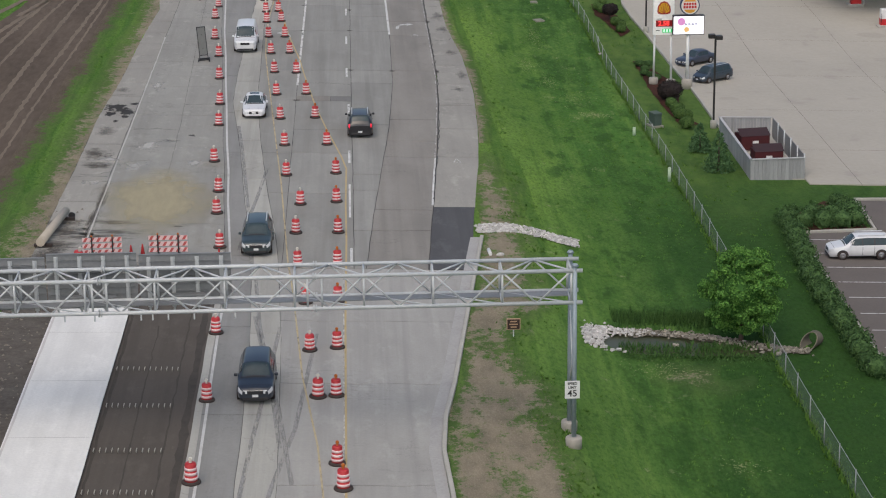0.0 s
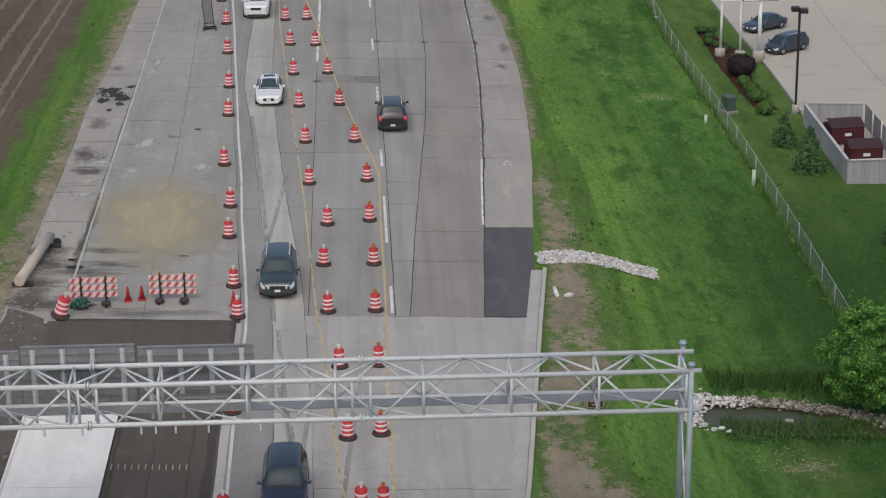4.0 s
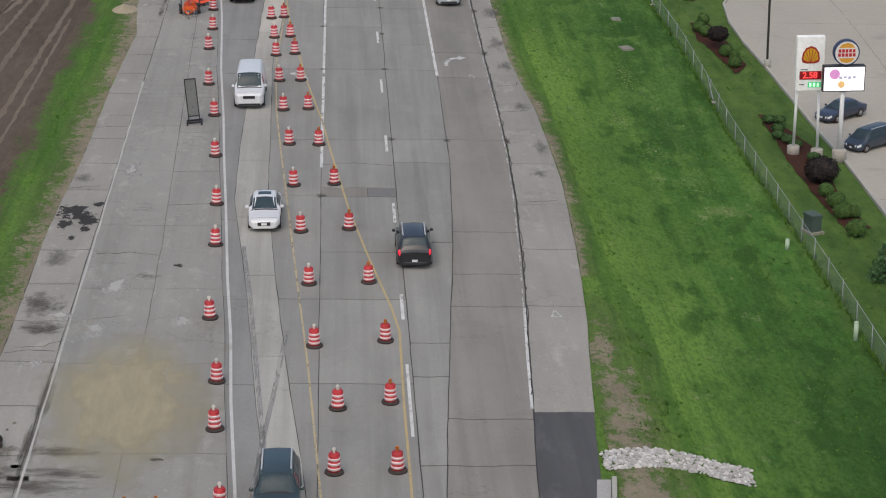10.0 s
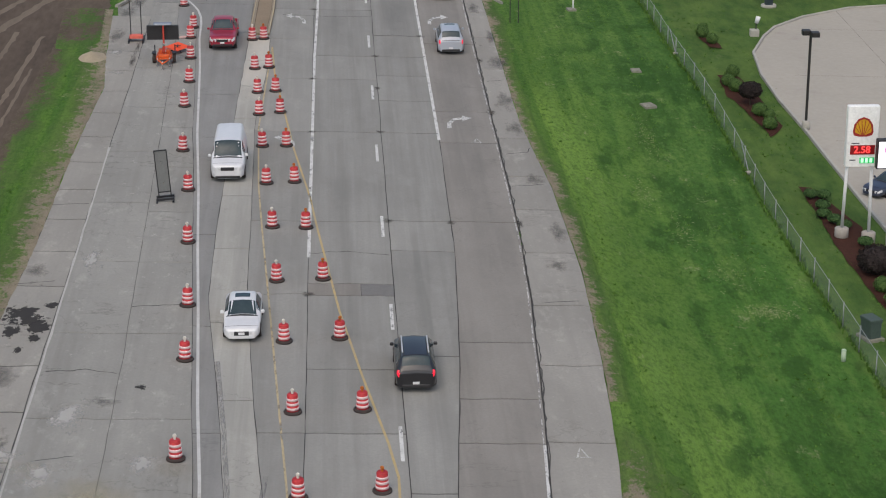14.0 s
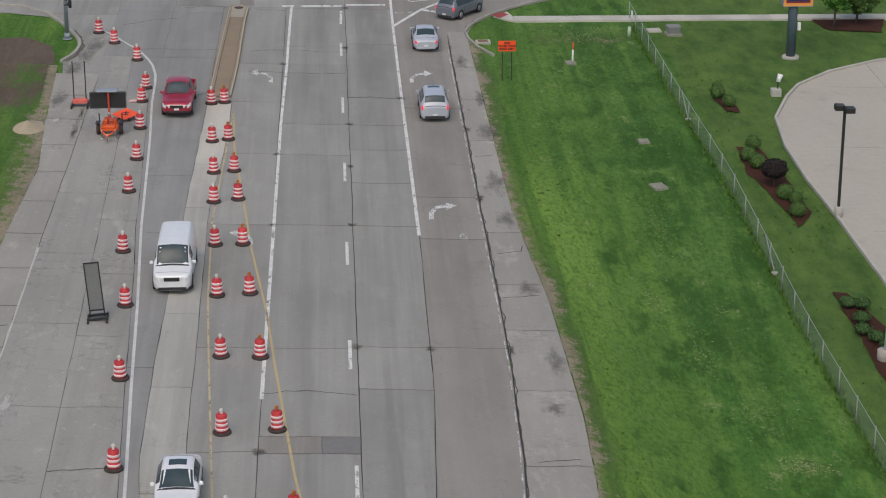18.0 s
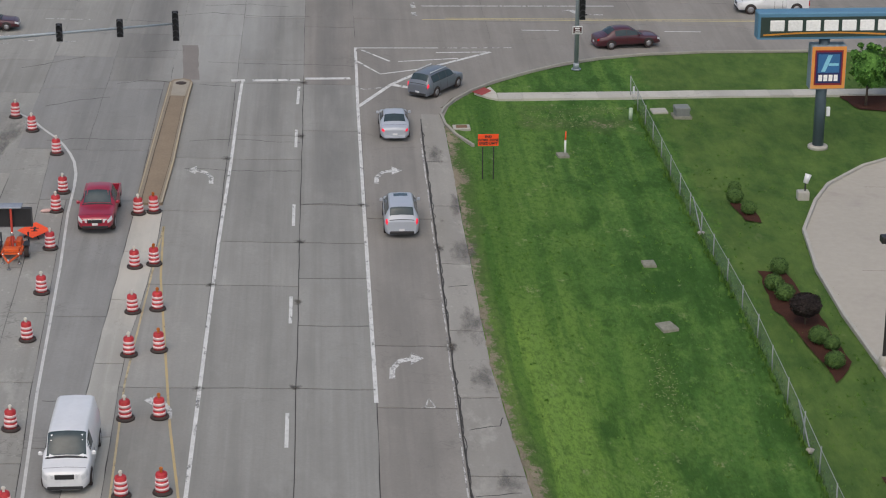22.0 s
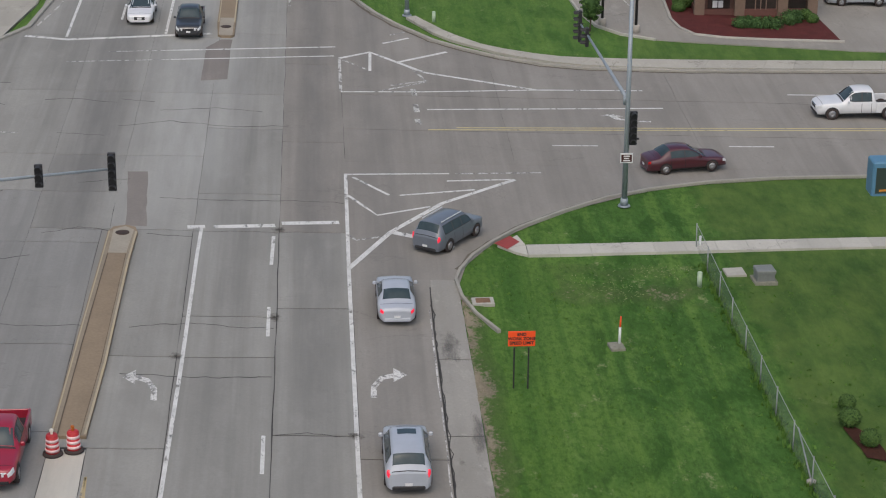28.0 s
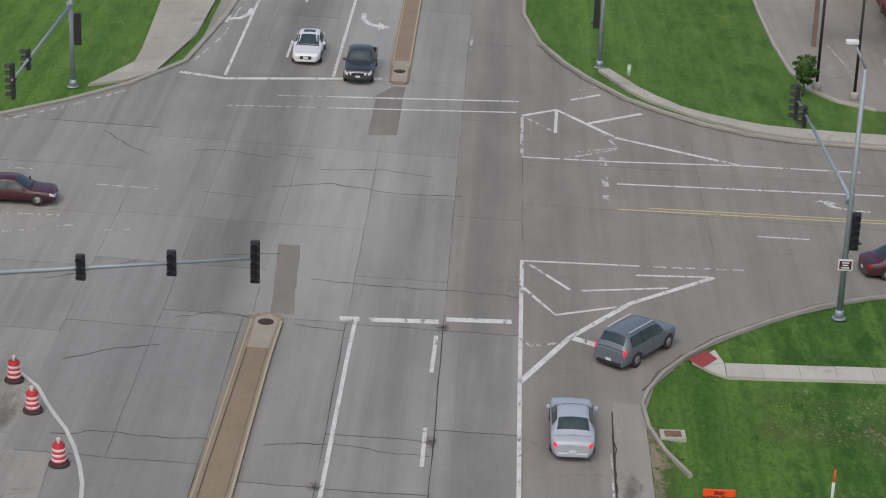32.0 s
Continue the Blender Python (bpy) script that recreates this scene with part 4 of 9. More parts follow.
sheet("sidewalk", [(-19.2, 158.9), (-17.4, 163.8), (-18.1, 178), (-18.5, 200), (-15.2, 200), (-14.9, 177), (-15.0, 169.5), (-16.2, 161.8), (-17.6, 160)], LOT, 0.06, "worn concrete walk at the far corner", "sidewalk", step=2, thick=0.12)


WORN_YELLOW = shade("worn_kerb_paint", (0.42, 0.345, 0.20), (0.36, 0.325, 0.26), 0.85, broad=0.7, fine=7.0)


def median(outline, nose, label):
    ob = tagged(sheet("median", outline, BROWN, 0.13, "", "median", step=0.8, thick=0.2), label, "median", kind="structure")
    for name_, run in nose:
        ribbon("kerb_paint", run, 0.09 if name_ == "e" else 0.06, WORN_YELLOW, 0.145, label="worn yellow paint on the median kerb", category="road marking")
    return ob


median([(-7.78, 109.4), (-6.45, 109.4), (-6.27, 116), (-6.24, 121), (-6.18, 127), (-6.08, 130.4), (-6.22, 131.0), (-6.65, 131.25), (-7.2, 131.0), (-7.42, 130.4), (-7.47, 127.5), (-7.62, 119.5)],
       (("w", [(-7.71, 109.5), (-7.55, 119.5), (-7.40, 127.5), (-7.35, 130.4)]), ("e", [(-6.50, 109.5), (-6.32, 116), (-6.29, 121), (-6.24, 127), (-6.14, 130.4)])), "tan concrete median with worn yellow kerbs")
MEDIAN_KERB = shade("median_kerb_concrete", (0.30, 0.252, 0.185), (0.22, 0.182, 0.132), 0.9, broad=1.2, fine=8)
ribbon("median_kerb", [(-7.60, 109.5), (-7.45, 119.5), (-7.30, 127.5), (-7.25, 130.5)], 0.14, MEDIAN_KERB, 0.138, label="pale kerb top along the median", category="kerb")
ribbon("median_kerb", [(-6.59, 109.5), (-6.41, 116), (-6.38, 121), (-6.33, 127), (-6.23, 130.5)], 0.09, MEDIAN_KERB, 0.138, label="pale kerb top along the median", category="kerb")
MEDIAN_SEAM = shade("median_seam_dirt", (0.125, 0.098, 0.070), (0.09, 0.07, 0.05), 0.9, broad=1.5, fine=8)
ribbon("median_seam", [(-7.50, 109.5), (-7.35, 119.5), (-7.2, 127.6)], 0.07, MEDIAN_SEAM, 0.142, label="dark joint beside the median kerb", category="joint", wobble=0.02)
ribbon("median_seam", [(-6.66, 109.5), (-6.48, 116), (-6.45, 121), (-6.40, 127.6)], 0.03, MEDIAN_SEAM, 0.142, label="dark joint beside the median kerb", category="joint", wobble=0.02)
sheet("median_nose", [(-7.2, 127.7), (-6.38, 127.7), (-6.26, 130.6), (-6.68, 131.05), (-7.18, 130.6)], shade("nose_concrete", (0.37, 0.335, 0.27), (0.29, 0.262, 0.21), 0.9, broad=1.0, fine=8), 0.144, "pale worn concrete nose of the median", "median", step=1)
median([(-3.95, 240), (-3.85, 166), (-3.72, 163.3), (-3.5, 163.0), (-2.95, 163.0), (-2.75, 163.3), (-2.75, 166), (-2.8, 240)], (("w", [(-3.82, 200), (-3.76, 166)]), ("e", [(-2.82, 166), (-2.86, 200)])), "tan concrete median of the far leg")
sheet("median_nose", [(-3.66, 163.2), (-2.86, 163.2), (-2.86, 167), (-3.7, 167)], shade("nose_concrete_far", (0.37, 0.335, 0.27), (0.29, 0.262, 0.21), 0.9, broad=1.0, fine=8), 0.144, "pale worn concrete nose of the median", "median", step=1)
PALER = pavement("paler_concrete", (0.332, 0.328, 0.304), 0.03, 0.5, 0.2, 0.3, 0.2, (), 37.0)
REPAIR = pavement("brown_repair_concrete", (0.225, 0.205, 0.185), 0.02, 0.4, 0.2, 0.2, 0.0, (), 33.0)
sheet("repair_strip", [(-7.15, 138.9), (-6.2, 139.0), (-5.85, 133), (-5.75, 131.4), (-6.7, 131.5), (-6.8, 133)], REPAIR, 0.005, "brownish repaired strip beyond the median", "road patch", step=0.8, ragged=0.05)
sheet("repair_strip", [(-4.3, 160.9), (-3.5, 162.7), (-2.85, 162.7), (-2.9, 160.8), (-2.87, 154.7), (-4.33, 154.3)], REPAIR, 0.005, "brownish repaired strip beyond the median", "road patch", step=0.8, ragged=0.05)
for x, y in ((-6.75, 130.2), (-3.3, 165.0)):
    bm = bmesh.new()
    lathe(bm, [(0.32, 0.0), (0.32, 0.02), (0.26, 0.03)], 14)
    ob = part("drain_cover", bm, shade("rusty_iron", (0.09, 0.055, 0.04), (0.05, 0.04, 0.035), 0.7, metal=0.4, broad=3, fine=20))
    ob.matrix_basis = on(x, y, 0, 0.14)
    tagged(ob, "rusty round iron cover in the median nose", "drain cover")

# bare soil, new pavement and its bed on the west side
sheet("soil", [(-19.2, 112), (-19.6, 96), (-19.9, 78), (-20.1, 60), (-20.7, 42), (-20.6, 20), (-20, -95), (-60, -95), (-60, 40), (-30, 78), (-27.6, 96), (-27, 110), (-26.0, 118.0), (-22.6, 121.6), (-19.6, 122.0), (-18.0, 120.2), (-17.3, 117.0), (-17.5, 113.0), (-18.3, 110)], MUD, -0.012, "dark bare graded soil with wheel tracks", "soil", step=0.35, ragged=0.2)
sheet("road_bed", [(-14.9, -95), (-14.95, 17), (-15.0, 20.9), (-7.0, 21.1), (-6.75, 15), (-6.75, -95)], BASE, 0.004, "dark brown graded road bed", "road bed", step=0.5, ragged=0.22)
sheet("soil", [(-17.6, -95), (-17.4, 18), (-16.9, 22.5), (-15.2, 21.3), (-14.6, 17.5), (-14.6, -95)], shade("rubble_soil", (0.14, 0.122, 0.100), (0.065, 0.056, 0.046), 0.95, broad=1.2, fine=5, bump=0.8, bump_dist=0.05), 0.012, "loose soil and rubble beside the new pavement", "soil", step=0.8, ragged=0.4)
slab(flat(-14.62), flat(-10.95), -95, -30, FRESH, 0.0, "pavement_slab", 0.17)
slab(flat(-14.62), flat(-10.95), -30, 17.2, FRESH, 0.0, "pavement_slab", 0.17)
for y in (10.4, 3.6, -3.4, -10.2, -17):
    ribbon("saw_cut", [(-14.5, y), (-11.05, y + 0.12)], 0.035, shade("saw_cut_grey", (0.5, 0.49, 0.46), rough=0.85) if not bpy.data.materials.get("saw_cut_grey") else bpy.data.materials["saw_cut_grey"], 0.177, label="saw cut across the fresh slab", category="joint", group="saw cuts")
ribbon("form_edge", [(-14.5, -95), (-14.5, 17)], 0.14, shade("form_edge", (0.60, 0.57, 0.54), (0.5, 0.48, 0.45), 0.85, broad=1.5, fine=8), 0.177, label="rough pinkish edge of the fresh slab", category="pavement edge", wobble=0.05)
# Dark bed streaks; the wide one paints the shade along the stepped edge.
BEDMARK = shade("bed_streak_and_edge_shade", (0.048, 0.041, 0.035), (0.075, 0.064, 0.053), 0.95, broad=1, fine=6)
for run, w in ((((-7.15, -40), (-7.15, 16)), 0.45), (((-7.9, -40), (-7.85, 14)), 0.1), (((-9.3, -40), (-9.3, 12)), 0.08), (((-10.75, -40), (-10.75, 16)), 0.2)):
    ribbon("bed_streak", list(run), w, BEDMARK, 0.009, label="dark streak along the road bed", category="streak", group="bed streaks", wobble=0.08, step=0.8)
sheet("pavement_edge", [(-6.85, -95), (-6.85, 12), (-6.72, 20.8), (-6.5, 20.8), (-6.52, 12), (-6.5, -95)], STRIP, 0.006, "pale broken concrete strip beside the white line", "road", step=2, ragged=0.04)
for y in (5.6, 0.8, -4.5, -9.0, -14, -19, -24):
    row = thing("dowel_basket", "row of steel dowel bars standing on the road bed", "dowel basket", "dowel baskets")
    for i in range(12):
        x = -10.75 + i * 0.255
        bm = bmesh.new()
        tube(bm, (x, y - 0.2, height(x, y) + 0.1), (x, y + 0.2, height(x, y) + 0.1), 0.022, seg=6)
        box(bm, x - 0.012, x + 0.012, y - 0.1, y - 0.08, height(x, y), height(x, y) + 0.1)
        part("dowel", bm, shade("dowel_steel", (0.5, 0.47, 0.40), rough=0.6, metal=0.3, bump=0) if not bpy.data.materials.get("dowel_steel") else bpy.data.materials["dowel_steel"], row)
DIRT_E = [(-40, 9.6), (-10, 9.0), (-2, 8.6), (3.4, 8.6), (6, 7.9), (9, 7.2), (12, 8.2), (16, 9.2), (24, 9.7), (29, 9.9), (33, 9.5), (36, 9.6), (40, 9.4), (46, 9.5), (50, 9.0)]


def kerb_edge(y):
    return lerp_at(KERB_E, y) + 0.21 if y < 28 else lerp_at(SHOULDER_E, y) + 0.02 if y > 34.2 else 7.62


def strip_cover(x, y, u):
    c = min(0.35 + u * 0.8, (lerp_at(DIRT_E, y) - x) * 0.6 + 0.4, 0.95 + 0.4 * ease(26, 30, y)) - 1.0 * ease(41, 52, y)
    return c - 0.12 + 0.6 * noise.noise(Vector((x * 0.7, y * 0.4, 5))) + 0.3 * noise.noise(Vector((x * 1.9, y * 1.1, 15)))


def pond_cover(x, y, u):
    return 0.42 - math.hypot((x - 16.6) / 2.2, (y - 8.4) / 2.4) * 0.75 + 0.5 * noise.noise(Vector((x * 0.7, y * 0.5, 8)))


thin_turf("dirt", lambda y: 13.2, 1, 7.0, 4.5, 11.6, pond_cover, 0.012, "thin dry grass on the slope below the pond")
thin_turf("dirt", kerb_edge, 1, 6.5, -32, 50, strip_cover, 0.012, "patchy dry dirt with sparse grass beside the kerb")


def west_cover(x, y, u):
    return 0.9 - u * (0.62 - 0.25 * ease(50, 20, y)) + 0.5 * noise.noise(Vector((x * 0.6, y * 0.25, 8)))


thin_turf("dirt", lambda y: lerp_at(SHOULDER_W, y) + 0.02, -1, 3.4, 20.6, 116, west_cover, 0.014, "thin dirty strip between shoulder and grass")


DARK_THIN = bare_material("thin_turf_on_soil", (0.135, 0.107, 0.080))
SOIL_EDGE = [(18, -20.6), (42, -20.75), (60, -20.15), (78, -19.95), (96, -19.65), (111, -19.25)]


def soil_cover(x, y, u):
    return 1.2 - u * 0.85 + 0.7 * noise.noise(Vector((x * 0.7, y * 0.35, 28)))


thin_turf("dirt", lambda y: lerp_at(SOIL_EDGE, y) - 0.5, 1, 2.6, 18, 111, soil_cover, 0.0, "soil thinning out into the grass beside the field", material=DARK_THIN)


def corner_cover(x, y, u):
    return 1.15 * ease(104.5, 109.5, y) - 0.55 + 0.25 * ease(0.6, 2.6, u) + 0.8 * noise.noise(Vector((x * 0.5, y * 0.35, 41)))


thin_turf("dirt", lambda y: lerp_at(SHOULDER_W, y) - 0.35, -1, 3.4, 104, 116.2, corner_cover, 0.026, "trodden brown soil at the corner of the field", material=DARK_THIN)


def east_cover(x, y, u):
    return 0.8 - u * 1.15 + 0.5 * noise.noise(Vector((x * 0.6, y * 0.25, 11)))


thin_turf("dirt", lambda y: lerp_at(SHOULDER_E, y), 1, 1.8, 50.4, 124, east_cover, 0.004, "thin dirty strip between shoulder and grass")

def lawn_cover(x, y, u):
    return -0.12 + 0.75 * noise.noise(Vector((x * 0.8, y * 0.6, 21))) + 0.35 * noise.noise(Vector((x * 2.4, y * 1.6, 3))) - 0.5 * ease(1.2, 0.0, min(y - 122, 128.3 - y, u, 8.0 - u))


thin_turf("dirt", lambda y: 11.6, 1, 8.0, 122, 128.3, lawn_cover, -0.02, "bare worn patches in the corner lawn")
SKID = worn_paint("tyre_mark", (0.272, 0.268, 0.255), (0.305, 0.300, 0.284), 0.47, 0.1)
for run in (((-7.28, 54), (-6.72, 47), (-6.2, 39.0), (-5.7, 31.5), (-5.35, 26), (-5.1, 21)), ((-5.0, 43), (-5.4, 35.9), (-5.8, 30), (-6.0, 25)), ((-3.4, 12), (-3.8, 3.9), (-4.2, -3.1), (-4.6, -12)), ((-4.7, 13.6), (-3.9, 6.1), (-3.2, 1), (-2.4, -8)),
            ((-1.6, 11), (-2.4, -1.8), (-3.2, -8.1), (-4, -16)), ((-4.9, 20), (-4.4, 12), (-3.7, 5), (-3.0, -4))):
    ribbon("tyre_mark", list(run), 0.2, SKID, 0.007, label="faint dark curved tyre mark on the concrete", category="tyre mark", group="tyre marks", step=1.2)
TRACK = shade("dry_track_soil", (0.20, 0.158, 0.116), (0.12, 0.095, 0.070), 0.95, broad=0.5, fine=3.0, bump=0.5, stretch=(1, 0.2, 1))
for run, w in ((((-20.9, 108), (-21.3, 96), (-22.2, 69.8), (-22.9, 40), (-22.8, 0)), 0.4), (((-22.6, 109), (-23.1, 96), (-24.0, 69.8), (-24.7, 40), (-24.6, 0)), 0.45), (((-23.6, 110), (-24.9, 92), (-26.0, 72), (-27, 40)), 0.35), (((-24.9, 107), (-26.5, 90), (-27.9, 72), (-29, 40)), 0.5),
              (((-21.4, 119), (-24.2, 108), (-27.2, 92)), 0.9), (((-23.0, 119.5), (-26.0, 108), (-29.4, 92)), 0.7), (((-20.6, 100), (-21.0, 80), (-21.6, 60), (-22.0, 30)), 0.25), (((-25.6, 100), (-28.6, 80), (-31.5, 50)), 0.6)):
    ribbon("wheel_track", list(run), w, TRACK, -0.004, label="pale dry wheel track in the soil", category="wheel track", group="wheel tracks", wobble=0.12, step=0.7)

CRACK = shade("open_crack", (0.05, 0.049, 0.046), (0.09, 0.087, 0.08), 0.9, broad=2.0, fine=9.0)
CROSSING_CRACKS = (((-14.0, 125.6), (-12.2, 126.9), (-10.6, 127.6)), ((-10.4, 130.3), (-8.8, 131.2), (-7.4, 130.8)), ((-13.2, 119.4), (-11.5, 119.9), (-9.6, 119.7), (-7.4, 119.9)), ((-9.4, 137.2), (-7.0, 137.9)), ((-8.2, 146.0), (-5.4, 147.0), (-2.4, 146.2), (0.6, 146.6)),
            ((-12.4, 150.2), (-10.8, 150.6), (-8.6, 150.0)), ((-8.4, 150.6), (-6.6, 150.2)), ((-6.2, 148.8), (-3.4, 149.4), (-0.8, 148.9)), ((-17.0, 152.0), (-15.4, 150.0), (-14.4, 149.2)), ((-11.2, 144.7), (-8.8, 144.4)), ((-16.2, 133.2), (-14.4, 134.6), (-12.8, 135.9)))
LANE_CRACKS = (((-5.7, 119.8), (-3.2, 120.3), (-1.4, 119.9), (0.2, 119.8)), ((-5.7, 130.5), (-3.6, 130.2)), ((-5.7, 115.2), (-2.6, 114.9), (0.2, 115.1)), ((-5.4, 135.3), (-2.0, 135.0), (1.0, 135.2), (3.3, 134.9)), ((-11.3, 60.2), (-9.4, 60.5), (-8.7, 60.4)), ((-16.4, 40.8), (-15.2, 41.0), (-14.5, 41.6)),
            ((-16.8, 40.2), (-15.8, 40.5), (-14.7, 40.4)), ((-17.0, 62.8), (-15.0, 63.2)), ((-16.7, 74.0), (-14.6, 74.4)), ((-3.5, 67.5), (-1.8, 67.8), (0.2, 67.4)), ((7.0, 61.3), (8.6, 61.6)), ((6.9, 78.3), (8.6, 78.6)), ((7.0, 84.0), (8.2, 84.4), (8.5, 85.1)), ((7.0, 99.0), (7.9, 99.3)),
            ((0.4, 109.9), (1.6, 110.1), (3.4, 109.8)), ((-9.6, 86.3), (-8.2, 86.0)), ((-14.2, 52.7), (-12.6, 53.0), (-11.3, 52.6)), ((-13.6, 44.2), (-12.2, 44.5)))
for run in CROSSING_CRACKS + LANE_CRACKS:
    ribbon("crack", list(run), 0.075, CRACK, 0.007, label="dark wandering crack in the concrete", category="crack", group="cracks", wobble=0.18, step=0.25)

# ---- traffic drums ----
ORANGE = shade("drum_orange", (0.50, 0.04, 0.043), (0.36, 0.024, 0.03), 0.5, broad=3, fine=12, bump=0.05, vary=0.12)
REFLECT = shade("drum_white_band", (0.80, 0.66, 0.65), (0.68, 0.44, 0.44), 0.45, broad=3, fine=14, bump=0.03)
RUBBER = shade("tyre_rubber", (0.035, 0.028, 0.026), (0.06, 0.045, 0.04), 0.9, broad=3, fine=14)
LAMP_WHITE = shade("lamp_lens_pale", (0.72, 0.70, 0.62), rough=0.3, bump=0.02)
LAMP_AMBER = shade("lamp_lens_amber", (0.50, 0.15, 0.03), rough=0.3, bump=0.02)


def traffic_drum(lens):
    d = thing("traffic_drum", "red-orange and white banded traffic drum on a black rubber base", "traffic drum", "traffic drums")
    bm = bmesh.new()
    lathe(bm, [(0.43, 0.0), (0.44, 0.03), (0.42, 0.09), (0.33, 0.13), (0.30, 0.12)], 18)
    part("base", bm, RUBBER, d)
    bm = bmesh.new()
    lathe(bm, [(0.295, 0.06), (0.295, 0.3), (0.285, 0.31), (0.285, 0.5), (0.27, 0.51), (0.27, 0.70), (0.255, 0.71), (0.255, 0.90), (0.235, 0.93), (0.22, 0.95), (0.12, 0.96)], 18)
    part("barrel", bm, ORANGE, d)
    for z0, r in ((0.19, 0.297), (0.42, 0.287), (0.64, 0.272)):
        bm = bmesh.new()
        lathe(bm, [(r - 0.02, z0 - 0.002), (r + 0.004, z0), (r + 0.004, z0 + 0.12), (r - 0.02, z0 + 0.122)], 18)
        part("band", bm, REFLECT, d, "white reflective band")
    bm = bmesh.new()
    box(bm, -0.05, 0.05, -0.04, 0.04, 0.955, 1.05)
    lathe(bm, [(0.07, -0.045), (0.09, -0.03), (0.09, 0.03), (0.07, 0.045)], 12, pose(0, 0, 1.13, 90, 0, 0))
    part("warning_lamp", bm, lens, d, "small battery warning lamp")
    return d


DRUMS_W = ((-6.47, -7.8), (-6.39, 1.67), (-6.48, 10.97), (-6.72, 21.51), (-7.06, 25.47), (-7.59, 32.41), (-7.75, 37.21), (-8.39, 44.4), (-8.63, 54.14), (-8.88, 60.41), (-9.35, 68.78), (-9.81, 76.78),
           (-10.49, 83.62), (-10.92, 92.32), (-10.95, 97.62), (-11.19, 103.15), (-11.49, 108.31), (-11.45, 111.09), (-12.43, 117.15), (-14.15, 121.05), (-15.35, 123.45))
DRUMS_M = ((-1.45, 2.23), (-1.9, 8.55), (-2.21, 15.8), (-2.72, 22.27), (-2.96, 28.49), (-2.81, 34.5), (-3.79, 41.17), (-4.09, 48.84), (-4.56, 56.27), (-5.03, 63.68), (-5.39, 71.2), (-5.86, 78.1), (-6.24, 84.66),
           (-6.6, 90.87), (-6.81, 95.56), (-7.14, 100.95), (-7.52, 108.14))
DRUMS_E = ((-0.31, -8.38), (-0.57, -5.69), (-0.62, 2.37), (-0.59, 8.94), (-0.57, 16.05), (-0.59, 22.48), (-0.58, 28.67), (-0.69, 35.16), (-0.74, 41.81), (-1.34, 49.14), (-2.2, 56.73), (-2.92, 63.99), (-3.76, 71.15),
           (-4.41, 78.43), (-4.94, 84.83), (-5.4, 91.36), (-5.77, 95.89), (-6.29, 101.33), (-6.79, 108.41))
for spots, lens in ((DRUMS_W, LAMP_WHITE), (DRUMS_M, LAMP_WHITE), (DRUMS_E, LAMP_AMBER)):
    first = traffic_drum(lens)
    rnd = random.Random(len(spots))
    for i, (x, y) in enumerate(spots):
        m = on(x, y, rnd.uniform(-40, 40), 0.012) @ pose(0, 0, 0, rnd.uniform(-1.5, 1.5), rnd.uniform(-1.5, 1.5), 0) @ Matrix.Scale(0.92, 4)
        if i == 0:
            first.matrix_basis = m
        else:
            copy_thing(first, m)

# ---- more materials ----
GALV = shade("galvanised_steel", (0.58, 0.60, 0.60), (0.45, 0.475, 0.485), 0.55, metal=0.15, broad=1.5, fine=9.0, bump=0.05)
PANEL = shade("sign_back_aluminium", (0.29, 0.30, 0.305), (0.20, 0.21, 0.215), 0.55, metal=0.3, broad=0.8, fine=6.0, bump=0.05)
BLACK = shade("black_paint", (0.02, 0.02, 0.022), (0.03, 0.03, 0.032), 0.55, broad=2, fine=10, bump=0.05)
DARKPOLE = shade("dark_bronze_pole", (0.03, 0.028, 0.026), (0.02, 0.02, 0.02), 0.5, broad=2, fine=8, bump=0.03)
WHITE = shade("white_paint", (0.72, 0.73, 0.73), (0.62, 0.63, 0.63), 0.45, broad=1.0, fine=6.0, bump=0.03)
RED = shade("red_paint", (0.52, 0.02, 0.025), (0.42, 0.018, 0.02), 0.5, broad=1.5, fine=8, bump=0.03)
SIGN_ORANGE = shade("sign_orange", (0.92, 0.10, 0.022), (0.82, 0.085, 0.02), 0.5, broad=1.5, fine=8, bump=0.03)
CONCRETE = shade("cast_concrete", (0.40, 0.37, 0.325), (0.30, 0.28, 0.245), 0.9, broad=1.5, fine=8)
GREENBOX = shade("green_cabinet_paint", (0.07, 0.10, 0.085), (0.05, 0.075, 0.065), 0.6, broad=2, fine=8, bump=0.03)
PIPE_GREEN = shade("pale_green_plastic", (0.45, 0.55, 0.40), (0.36, 0.46, 0.33), 0.6, broad=3, fine=10, bump=0.03)
MULCH = shade("dark_mulch", (0.075, 0.032, 0.022), (0.045, 0.022, 0.016), 0.95, broad=2.5, fine=14, bump=0.9, bump_dist=0.05, spec=0.1)
RED_MULCH = shade("red_mulch", (0.125, 0.036, 0.034), (0.07, 0.024, 0.022), 0.95, broad=1.5, fine=12, bump=0.9, bump_dist=0.05, spec=0.1)
WOOD_GREY = shade("weathered_boards", (0.36, 0.37, 0.375), (0.25, 0.255, 0.26), 0.85, broad=0.8, fine=6, bump=0.2, vary=0.12, stretch=(6, 6, 0.6))
STONE = shade("pale_riprap", (0.66, 0.65, 0.62), (0.36, 0.345, 0.32), 0.9, broad=2.0, fine=8, bump=0.3, vary=0.28)
DULL_STONE = shade("dull_riprap", (0.36, 0.335, 0.28), (0.15, 0.135, 0.105), 0.9, broad=2.0, fine=8, bump=0.3, vary=0.45)
WATER = shade("pond_water", (0.070, 0.068, 0.036), (0.040, 0.052, 0.02), 0.35, broad=0.5, fine=4, bump=0.15, spec=0.25)
